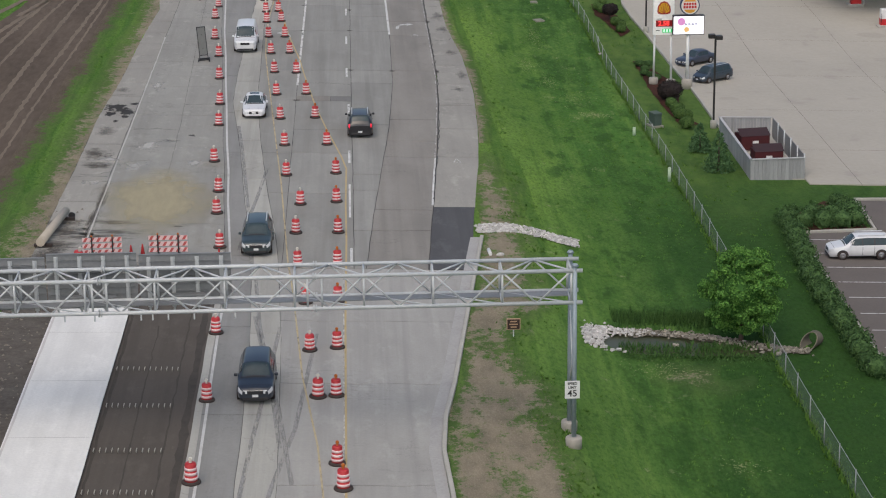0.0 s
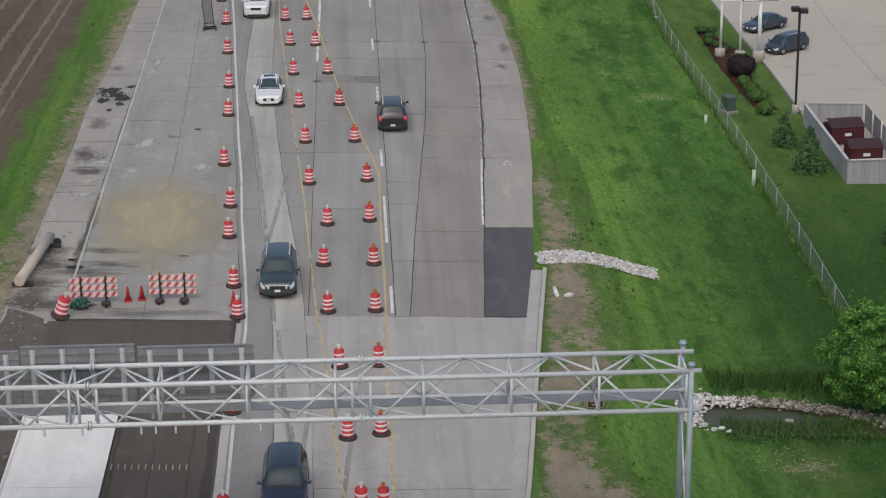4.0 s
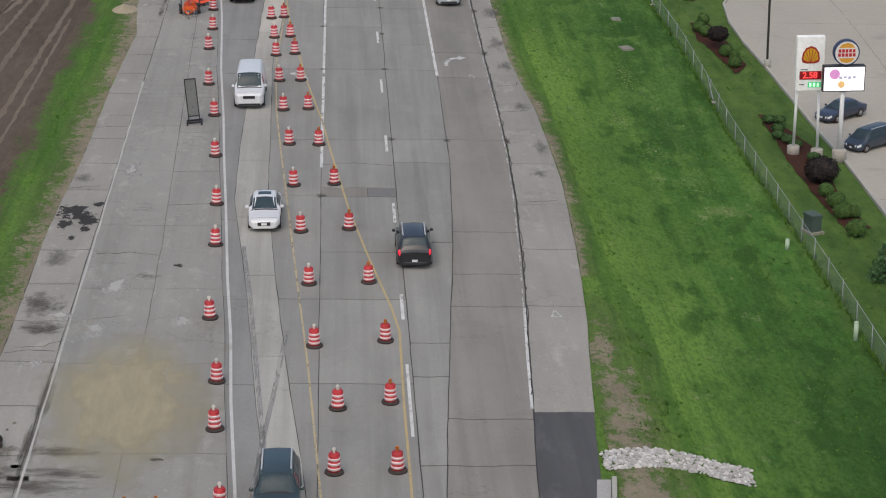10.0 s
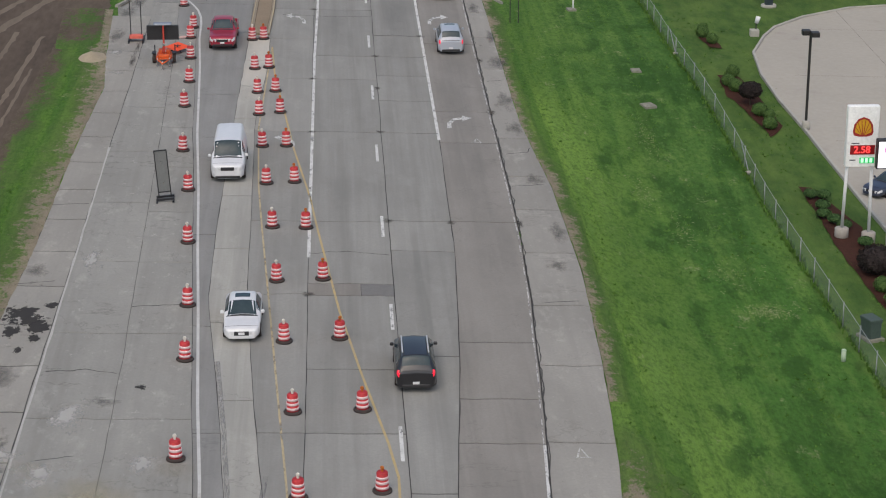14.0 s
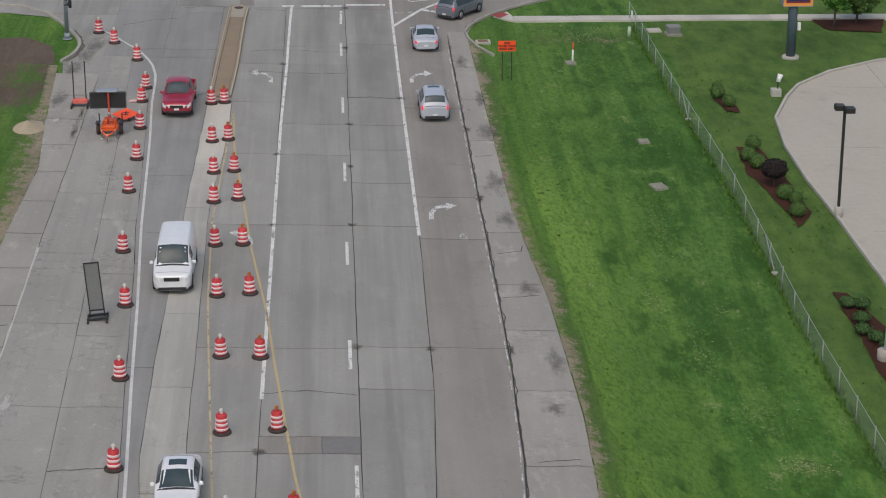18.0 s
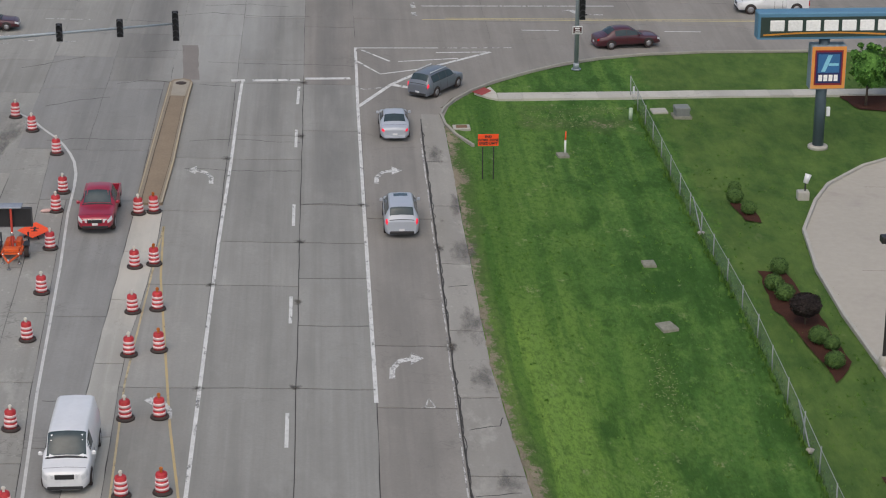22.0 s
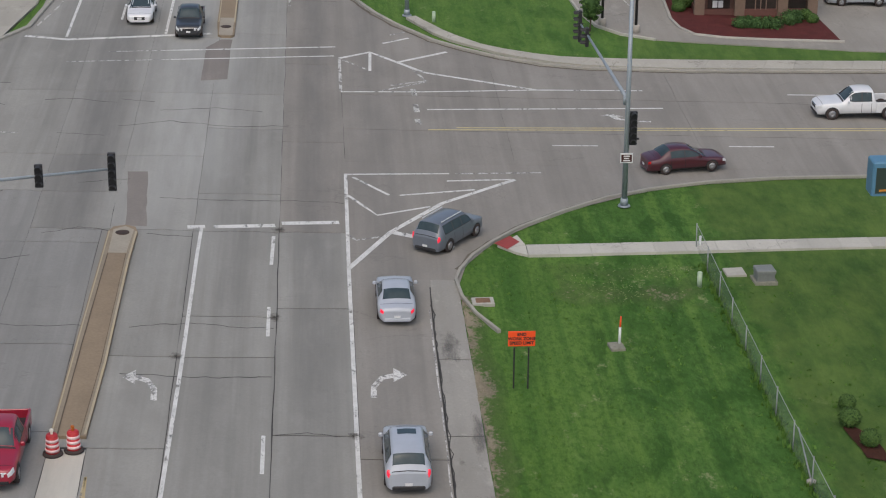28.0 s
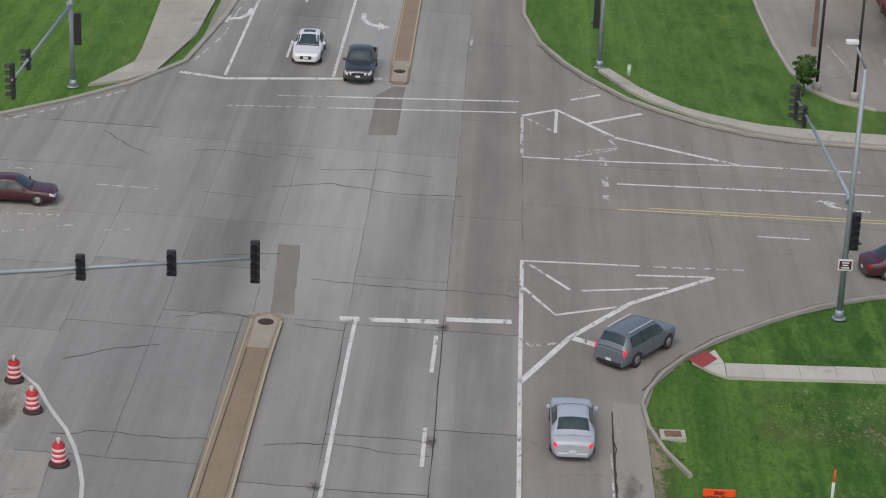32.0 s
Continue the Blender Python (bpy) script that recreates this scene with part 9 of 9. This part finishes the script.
EAST_STAINS = ((8.1, 103.6, 0.9, 2.8, SCUFF), (8.6, 71.0, 0.6, 1.9, SCUFF), (8.1, 66.2, 0.7, 0.9, SCUFF), (8.2, 79.5, 0.7, 1.4, SCUFF), (7.9, 89.0, 0.8, 2.0, SCUFF),
                                        (7.8, 94.5, 0.8, 2.6, SCUFF), (8.0, 110.0, 0.5, 2.4, SCUFF), (7.4, 118.0, 0.6, 2.0, SCUFF))
PALE_SCUFFS = ((-14.9, 44.6, 1.2, 1.6, CHALK), (-13.2, 43.0, 1.6, 2.2, CHALK), (-11.6, 40.5, 1.2, 2.0, CHALK), (-12.8, 48.4, 1.3, 2.4, CHALK), (-15.6, 39.0, 0.9, 1.6, CHALK), (-9.6, 44.0, 0.8, 1.8, CHALK), (-13.6, 66.0, 0.9, 2.6, CHALK))
SPALLS = tuple((x, y, rx * 0.75, ry * 0.75, GRIME) for x, y, rx, ry in ((0.3, 97.0, 0.4, 0.7), (0.25, 87.8, 0.5, 0.5), (0.3, 72.4, 0.5, 0.6), (3.4, 72.3, 0.4, 0.6), (0.3, 104.6, 0.5, 0.6), (-3.6, 98.9, 0.5, 0.5), (0.2, 121.0, 0.5, 0.8), (0.3, 131.2, 0.6, 0.9), (3.4, 109.9, 0.5, 0.6),
                                                         (-3.6, 62.0, 0.5, 0.6), (0.35, 54.8, 0.4, 0.8), (-3.6, 87.6, 0.4, 0.5), (-3.6, 116.9, 0.5, 0.6), (6.8, 92.2, 0.5, 1.2), (6.75, 72.3, 0.4, 1.2), (6.85, 104.0, 0.4, 1.0)))
for i, (x, y, rx, ry, mt) in enumerate(WEST_STAINS + EAST_STAINS + PALE_SCUFFS + SPALLS):
    stain(x, y, rx, ry, mt, 0.0058 + i * 0.00006)


def sand_patch():
    """Sand dusted thinly over the slab; it thins out towards a torn edge."""
    w = Nodes("sand_dust", 0.95)
    gr, mp = w.n.new("ShaderNodeTexGradient"), w.n.new("ShaderNodeMapping")
    gr.gradient_type = "SPHERICAL"
    mp.inputs["Scale"].default_value = (0.27, 0.115, 1)
    w.k.new(w.at, mp.inputs["Vector"])
    w.k.new(mp.outputs[0], gr.inputs[0])
    f = w.math("ADD", gr.outputs["Fac"], w.ramp(w.noise(0.45, 5.0, (1, 0.6, 1), 0.6), 0.3, 0.7, -0.22, 0.22))
    f = w.math("MULTIPLY", w.ramp(f, 0.02, 0.62, 0.0, 0.74), w.ramp(w.noise(1.6, 6.0, (1, 0.2, 1), 0.7), 0.3, 0.65, 0.7, 1.0))
    w.done(w.mix(w.noise(1.2, 5.0), (0.50, 0.44, 0.28), (0.40, 0.35, 0.215)))
    tr, mx = w.n.new("ShaderNodeBsdfTransparent"), w.n.new("ShaderNodeMixShader")
    w.k.new(f, mx.inputs[0])
    w.k.new(tr.outputs[0], mx.inputs[1])
    w.k.new(w.b.outputs[0], mx.inputs[2])
    w.k.new(mx.outputs[0], w.n["Material Output"].inputs["Surface"])
    bm = bmesh.new()
    grid_faces(bm, [[(-4 + i, -9 + j * 2, -FALL * (-4 + i)) for i in range(9)] for j in range(10)])
    o = part("sand_dusting", bm, w.m)
    o.location = (-11.3, 35.0, height(-11.3, 35.0) + 0.011)
    tagged(o, "yellowish sand dusted over worn concrete", "sand", kind="structure")


sand_patch()
bm = bmesh.new()
tube(bm, (7.7, 25.3, height(7.7, 25.3) + 0.1), (7.75, 24.4, height(7.75, 24.4) + 0.1), 0.1, seg=8)
tagged(part("sandbag", bm, WHITE), "white filter sock lying in the dirt", "sandbag")
bm = bmesh.new()
bmesh.ops.create_icosphere(bm, subdivisions=2, radius=0.2)
o = tagged(part("field_stone", bm, STONE), "pale loose stone in the dirt", "stone")
o.matrix_basis = on(8.3, 24.5, 20, 0.05) @ Matrix.Diagonal((1.2, 0.8, 0.6, 1))


def sand_heap(x, y, r, h):
    """A low heap of pale sand with a soft uneven outline."""
    bm = bmesh.new()
    rows = []
    for j in range(6):
        f = j / 5
        rows.append([(math.cos(i * 0.3142) * r * f * (1 + 0.25 * noise.noise(Vector((math.cos(i * 0.3142), math.sin(i * 0.3142), 4)))), math.sin(i * 0.3142) * r * 1.6 * f, h * (1 - f) ** 1.2 - 0.03 * f) for i in range(21)])
    grid_faces(bm, rows)
    o = part("sand_heap", bm, shade("pale_sand", (0.40, 0.34, 0.24), (0.30, 0.25, 0.175), 0.95, broad=1.5, fine=9, bump=0.5, bump_dist=0.03))
    o.matrix_basis = on(x, y)
    tagged(o, "low pale sand heap on the verge", "sand heap")


sand_heap(-17.3, 102.9, 0.95, 0.42)


def rubble():
    """Loose clods and broken concrete beside the work site, too small to count."""
    r = random.Random(77)
    bm = bmesh.new()
    for i in range(420):
        y = r.uniform(-20, 33)
        x = r.uniform(-17.3, -14.8) if y < 20 else r.uniform(-18.2, -15.2)
        s = r.uniform(0.03, 0.11)
        c = Vector((x, y, height(x, y) + 0.02))
        ring = [bm.verts.new(c + Vector((s * r.uniform(0.6, 1.2) * math.cos(k * 1.257), s * r.uniform(0.6, 1.2) * math.sin(k * 1.257), 0))) for k in range(5)]
        top = bm.verts.new(c + Vector((r.uniform(-0.3, 0.3) * s, r.uniform(-0.3, 0.3) * s, s * 0.8)))
        for k in range(5):
            bm.faces.new((ring[k], ring[(k + 1) % 5], top))
    tagged(part("rubble", bm, shade("rubble_bits", (0.27, 0.245, 0.205), (0.13, 0.11, 0.088), 0.95, broad=1.5, fine=9)), "loose clods and broken concrete beside the new pavement", "rubble", kind="stuff")


rubble()

# ---- vehicles ----
def paint(name, c):
    m = bpy.data.materials.get(name)
    if m:
        return m
    m = shade(name, c, tuple(v * 0.86 for v in c), 0.32, broad=0.6, fine=3, bump=0.0, spec=0.55)
    m.node_tree.nodes["Principled BSDF"].inputs["Coat Weight"].default_value = 0.5
    return m


SHAPES = {
    # length, width, belt, roof, hood, windscreen base, roof front, roof rear, rear base, wheel radius
    "sedan": (4.75, 1.82, 0.93, 1.44, 0.80, 1.05, 0.10, -1.00, -1.85, 0.32),
    "suv": (4.75, 1.90, 1.06, 1.70, 0.98, 1.25, 0.45, -1.85, -2.28, 0.36),
    "van": (5.0, 1.96, 1.10, 1.78, 0.94, 1.75, 0.80, -2.0, -2.42, 0.34),
    "pickup": (5.5, 1.96, 1.12, 1.82, 1.06, 1.15, 0.40, -0.75, -0.98, 0.39),
    "cargo": (5.6, 2.02, 1.22, 2.1, 1.12, 1.85, 0.95, -2.5, -2.76, 0.37),
}


def glide(keys, t):
    """Smooth value at t through (t, value) keys, without overshoot."""
    keys = sorted(keys)
    if t <= keys[0][0]:
        return keys[0][1]
    if t >= keys[-1][0]:
        return keys[-1][1]
    i = max(j for j in range(len(keys) - 1) if keys[j][0] <= t)

    def slope(j):
        return (keys[j + 1][1] - keys[j][1]) / (keys[j + 1][0] - keys[j][0])

    def tangent(j):
        if j == 0 or j == len(keys) - 1:
            return slope(min(j, len(keys) - 2))
        a, b = slope(j - 1), slope(j)
        return 0.0 if a * b <= 0 else 2 * a * b / (a + b)
    (t0, v0), (t1, v1) = keys[i], keys[i + 1]
    h = t1 - t0
    s = (t - t0) / h
    return (2 * s ** 3 - 3 * s * s + 1) * v0 + (s ** 3 - 2 * s * s + s) * h * tangent(i) + (3 * s * s - 2 * s ** 3) * v1 + (s ** 3 - s * s) * h * tangent(i + 1)


def vehicle(kind, body_paint, label, category, at, brake=False, rails=False, scale=1.0, sunroof=False):
    L, W, belt, roof, hood, wf, rf, rr, rb, rad = SHAPES[kind]
    v = thing(category.replace(" ", "_"), label, category, "vehicles", at=at @ Matrix.Scale(scale * 0.88, 4))
    hl, hw = L / 2, W / 2
    pick = kind == "pickup"
    z0 = 0.24 if not pick else 0.34
    front_axle, rear_axle = hl - 0.95, -hl + 1.0
    tail = rb if pick else -hl
    # plan half width, top line, roof half width and cabin share along the length
    wide = [(hl, hw * 0.66), (hl - 0.1, hw * 0.84), (hl - 0.45, hw * 0.965), (0.6, hw), (-hl + 0.7, hw)]
    top = [(hl, hood - 0.26), (hl - 0.07, hood - 0.14), (hl - 0.4, hood - 0.03), (wf + 0.1, hood + 0.06), (wf, hood + 0.10), (rf, roof - 0.05), (0.5 * (rf + rr) + 0.1, roof), (rr, roof - 0.04)]
    cab = [(wf + 0.03, 0.0), (wf - 0.12, 0.55), (rf, 1.0), (rr, 1.0)]
    if pick:
        wide += [(tail, hw)]
        top += [(rb, belt + 0.05)]
        cab += [(rb, 1.0)]
    elif kind == "sedan":
        wide += [(-hl + 0.3, hw * 0.95), (-hl + 0.08, hw * 0.86), (-hl, hw * 0.70)]
        top += [(rb, belt + 0.03), (-hl + 0.25, belt - 0.02), (-hl + 0.05, belt - 0.08), (-hl, belt - 0.2)]
        cab += [(rb + 0.15, 0.5), (rb, 0.0), (-hl, 0.0)]
    else:
        wide += [(-hl + 0.25, hw * 0.97), (-hl + 0.05, hw * 0.9), (-hl, hw * 0.8)]
        top += [(rb, belt + 0.05), (-hl, belt - 0.12)]
        cab += [(rb, 0.6), (-hl, 0.0)]
    drop = 0.78 if kind == "cargo" else 0.70

    def section(y):
        w, zt, c = glide(wide, y), glide(top, y), min(1.0, max(0.0, glide(cab, y)))
        bz = (zt - 0.06) * (1 - c) + min(zt - 0.03, belt) * c
        wr = w * (0.90 * (1 - c) + drop * c)
        half = [(w * 0.84, z0), (w * 0.975, z0 + 0.10), (w, z0 + (bz - z0) * 0.55), (w * 0.965, bz), (wr, zt - 0.05 * c - 0.015), (wr * 0.82, zt), (0.0, zt + 0.03)]
        return [(-x, z) for x, z in half] + [(x, z) for x, z in half[-2::-1]]

    def surf(y, u):
        s = section(y)
        i = min(len(s) - 2, int(u))
        f = u - i
        return Vector((s[i][0] + (s[i + 1][0] - s[i][0]) * f, y, s[i][1] + (s[i + 1][1] - s[i][1]) * f))
    bm = bmesh.new()
    ys = sorted({round(hl - (hl - tail) * i / 34, 3) for i in range(35)} | {y for y, q in top if y >= tail}, reverse=True)
    vs = grid_faces(bm, [[(x, y, z) for x, z in section(y)] for y in ys])
    for f in bm.faces:
        f.smooth = True
    bm.faces.new(vs[0])
    bm.faces.new(vs[-1])
    part("body", bm, body_paint, v)

    def skin(name, y0, y1, u0, u1, material, lift=0.008, n=6, parent=None):
        """A pane or lamp laid on the body between two lengths and two places on the section."""
        b = bmesh.new()
        rows = []
        for i in range(n + 1):
            y = y0 + (y1 - y0) * i / n
            row = []
            for j in range(7):
                u = u0 + (u1 - u0) * j / 6
                p = surf(y, u)
                a, c = surf(y + 0.02, u) - surf(y - 0.02, u), surf(y, min(11.99, u + 0.05)) - surf(y, u - 0.05)
                q = a.cross(c).normalized()
                if q.dot(p - Vector((0, y * 0.8, 0.6))) < 0:
                    q = -q
                row.append(p + q * lift)
            rows.append(row)
        grid_faces(b, rows)
        for f in b.faces:
            f.smooth = True
        return part(name, b, material, v)
    skin("windscreen", wf - 0.10, rf + 0.06, 4.12, 7.88, GLASS)
    if rb < rr:
        skin("rear_window", rr - 0.06, rb + (0.25 if kind == "sedan" else 0.1), 4.3, 7.7, GLASS)
    span = {"sedan": ((0.02, 0.42), (0.46, 0.86)), "suv": ((0.0, 0.30), (0.33, 0.62), (0.66, 0.96)), "van": ((0.0, 0.32), (0.35, 0.64), (0.67, 0.97)), "pickup": ((0.0, 0.5), (0.55, 0.92)), "cargo": ((0.0, 0.24),)}[kind]
    a, b = wf - 0.42, rr - (0.3 if kind == "sedan" else 0.0)
    for q0, q1 in span:
        for u0, u1 in ((3.12, 3.86), (8.14, 8.88)):
            skin("side_window", a + (b - a) * q0, a + (b - a) * q1, u0, u1, GLASS, n=4)
    for u0, u1 in ((2.35, 3.5), (8.5, 9.65)):
        skin("headlight", hl - 0.30, hl - 0.02, u0, u1, HEADLAMP, 0.012, 4)
        if not pick:
            skin("tail_light", -hl + 0.015, -hl + 0.13, u0 + (0.2 if u0 < 5 else 0.0), u1 - (0.0 if u0 < 5 else 0.2), LIT_TAIL if brake else TAILLAMP, 0.012, 4)
    skin("bonnet_seam", hl - 0.36, hl - 0.34, 4.0, 8.0, BLACK, 0.003, 1)
    skin("cowl", wf + 0.02, wf - 0.08, 4.1, 7.9, BLACK, 0.005, 2)
    for lo, hi in ((3.06, 3.92), (8.08, 8.94)):
        if kind != "cargo":
            skin("window_surround", a + 0.04, a + (b - a) * span[-1][1] - 0.05, lo, hi, BLACK, 0.004, 8)
    for lo, hi in ((0.15, 0.95), (11.05, 11.85)):
        skin("sill", front_axle - 0.46, rear_axle + 0.46, lo, hi, BLACK, 0.006, 6)
    for q0, q1 in span:
        y = a + (b - a) * (q1 + 0.015)
        for lo, hi in ((1.05, 3.05), (8.95, 10.95)):
            skin("door_seam", y + 0.012, y - 0.012, lo, hi, BLACK, 0.003, 1)
        for lo, hi in ((2.55, 2.72), (9.28, 9.45)):
            if y > rear_axle - 0.1:
                skin("door_handle", y + 0.28, y + 0.12, lo, hi, BLACK if kind in ("van", "cargo") else body_paint, 0.03, 2)
    for e in (-1, 1):
        bm = bmesh.new()
        bevel_box(bm, -0.19, 0.19, -0.09, 0.03, -0.085, 0.085, 0.02, pose(e * hw * 0.62, hl - 0.055, hood - 0.28, 0, 0, -e * 17))
        part("headlamp", bm, HEADLAMP, v)
    if not pick and kind != "cargo":
        skin("boot_seam", rb - 0.03, rb - 0.05, 4.2, 7.8, BLACK, 0.003, 1)
    if sunroof:
        skin("sunroof", rf - 0.22, rf - 0.75, 5.3, 6.7, GLASS, 0.006, 2)
    if pick:
        for nm, x0, x1, y0, y1, zt in (("bed_side", -hw, -hw + 0.1, -hl + 0.05, rb + 0.02, belt - 0.02), ("bed_side", hw - 0.1, hw, -hl + 0.05, rb + 0.02, belt - 0.02), ("tailgate", -hw + 0.1, hw - 0.1, -hl, -hl + 0.1, belt - 0.05)):
            bm = bmesh.new()
            bevel_box(bm, x0, x1, y0, y1, z0 + 0.1, zt, 0.03)
            part(nm, bm, body_paint, v)
        bm = bmesh.new()
        box(bm, -hw + 0.1, hw - 0.1, -hl + 0.1, rb, z0 + 0.15, z0 + 0.35)
        part("bed_floor", bm, BLACK, v)
    # bumpers, plates, mirrors, wheels
    for e in (-1, 1):
        if pick:
            bm = bmesh.new()
            bevel_box(bm, e * hw * 0.9 - 0.08, e * hw * 0.9 + 0.08, -hl - 0.015, -hl + 0.1, belt - 0.5, belt - 0.12, 0.03)
            part("tail_light", bm, LIT_TAIL if brake else TAILLAMP, v)
        bm = bmesh.new()
        bevel_box(bm, e * (hw + 0.08) - 0.09, e * (hw + 0.08) + 0.09, wf - 0.42, wf - 0.3, belt, belt + 0.15, 0.04)
        part("mirror", bm, body_paint, v)
        if rails:
            bm = bmesh.new()
            tube(bm, (e * hw * drop * 0.9, rf - 0.15, roof + 0.045), (e * hw * drop * 0.9, rr + 0.15, roof + 0.045), 0.036, seg=6)
            part("roof_rail", bm, RAIL, v)
        for y in (front_axle, rear_axle):
            m = pose(e * (hw - 0.10), y, rad, 0, 90, 0)
            bm = bmesh.new()
            lathe(bm, [(rad * 0.66, -0.11), (rad * 0.97, -0.11), (rad, -0.07), (rad, 0.07), (rad * 0.97, 0.11), (rad * 0.66, 0.11)], 18, m)
            w = part("wheel", bm, RUBBER, v)
            bm = bmesh.new()
            lathe(bm, [(rad * 0.64, -0.115), (rad * 0.3, -0.122), (rad * 0.12, -0.125)] + [(rad * 0.12, 0.125), (rad * 0.3, 0.122), (rad * 0.64, 0.115)], 14, m)
            part("rim", bm, RIM, w)
            bm = bmesh.new()
            seg = 12
            r2 = rad + 0.07
            arch = [(e * (glide(wide, y + r2 * math.cos(math.pi * i / seg)) + 0.004), y + r2 * math.cos(math.pi * i / seg), rad + r2 * math.sin(math.pi * i / seg)) for i in range(seg + 1)]
            hub = bm.verts.new((e * (hw + 0.004), y, rad))
            ring = [bm.verts.new(p) for p in arch]
            for p, q in zip(ring, ring[1:]):
                bm.faces.new((hub, p, q))
            part("wheel_arch", bm, BLACK, v)
    bm = bmesh.new()
    bevel_box(bm, -hw * 0.40, hw * 0.40, hl - 0.12, hl + 0.014, hood - 0.40, hood - 0.20, 0.02)
    part("grille", bm, BLACK, v)
    if kind in ("suv", "pickup"):
        bm = bmesh.new()
        bevel_box(bm, -hw * 0.42, hw * 0.42, hl - 0.1, hl + 0.022, hood - 0.225, hood - 0.185, 0.01)
        part("grille_bar", bm, CHROME, v)
    for y, nm in ((hl - 0.07, "front_bumper"), (-hl + 0.05, "rear_bumper")):
        bm = bmesh.new()
        bevel_box(bm, -hw * 0.72, hw * 0.72, y - 0.09, y + 0.09, z0 + 0.02, z0 + 0.2, 0.06)
        part(nm, bm, BLACK if kind != "sedan" else body_paint, v)
    for y in (hl + 0.03, -hl - 0.05):
        bm = bmesh.new()
        box(bm, -0.15, 0.15, y - 0.005, y + 0.005, z0 + 0.2, z0 + 0.33)
        part("number_plate", bm, WHITE, v)
    return v


P_NAVY, P_DARK, P_WHITE = paint("navy_car_paint", (0.02, 0.028, 0.042)), paint("charcoal_car_paint", (0.035, 0.038, 0.042)), paint("white_car_paint", (0.72, 0.73, 0.74))
P_RED, P_MAROON, P_SILVER = paint("red_car_paint", (0.33, 0.012, 0.035)), paint("maroon_car_paint", (0.07, 0.012, 0.02)), paint("silver_car_paint", (0.42, 0.45, 0.50))
P_TEAL, P_GREY, P_BLACK = paint("green_grey_car_paint", (0.035, 0.055, 0.06)), paint("blue_grey_car_paint", (0.14, 0.16, 0.19)), paint("black_car_paint", (0.015, 0.015, 0.018))
SOUTH, NORTH = 180, 0


def drive(kind, p, label, category, x, y, rz, **kw):
    """A vehicle with its middle at x, y, heading rz degrees left of north."""
    return vehicle(kind, p, label, category, on(x, y, rz, 0.012), **kw)


drive("suv", P_NAVY, "dark blue sport utility vehicle driving down the lane", "suv", -4.2, 3.2, SOUTH)
drive("suv", P_TEAL, "dark blue-green sport utility vehicle driving down the lane", "suv", -5.0, 25.8, SOUTH, rails=True)
drive("sedan", P_WHITE, "white sedan driving down the lane", "car", -6.35, 58.1, SOUTH, sunroof=True)
drive("cargo", P_WHITE, "white van driving down the lane beside the drums", "van", -7.85, 80.6, SOUTH)
drive("pickup", P_RED, "red pickup driving past the message board", "pickup truck", -9.3, 107.5, SOUTH)
drive("suv", P_BLACK, "black sport utility vehicle with lit brake lamps", "suv", 0.85, 53.0, NORTH, brake=True, rails=True)
drive("suv", P_SILVER, "silver crossover driving in the turn lane", "suv", 5.15, 107.3, NORTH, brake=True, sunroof=True)
drive("sedan", P_SILVER, "silver sedan in the turn lane", "car", 5.3, 122.3, NORTH, brake=True)
drive("sedan", P_MAROON, "dark maroon sedan leaving along the side road", "car", 20.5, 141.0, -78)
drive("suv", P_GREY, "blue-grey hatchback turning at the corner", "suv", 8.0, 130.2, -35, brake=True, rails=True, scale=0.95)
drive("pickup", P_WHITE, "white pickup coming along the side road", "pickup truck", 31.6, 150.5, 92)
drive("sedan", P_MAROON, "dark red car driving on the west leg", "car", -19.3, 141.9, -88, scale=0.9)
drive("sedan", P_WHITE, "white sedan waiting at the far stop line", "car", -8.45, 167.3, SOUTH, sunroof=True)
drive("pickup", P_DARK, "dark charcoal car waiting at the far stop line", "car", -5.4, 164.6, SOUTH, scale=0.92)
drive("sedan", paint("dark_blue_car_paint", (0.035, 0.045, 0.075)), "dark blue sedan parked on the forecourt", "car", 27.9, 82.0, 128, scale=0.87)
drive("van", paint("blue_grey_van_paint", (0.03, 0.048, 0.07)), "dark blue-grey minivan parked on the forecourt", "van", 28.3, 76.0, 128, rails=True, scale=0.78)
drive("suv", P_WHITE, "white sport utility vehicle parked beside the hedge", "suv", 29.2, 28.9, 90, rails=True, scale=0.9)
drive("sedan", P_SILVER, "silver sedan parked beside the restaurant", "car", 37.3, 174.6, 90)
drive("sedan", P_BLACK, "black sedan parked beside the restaurant", "car", 37.4, 177.6, 90)
drive("sedan", P_SILVER, "silver sedan parked beside the restaurant", "car", 37.6, 182.0, 90)
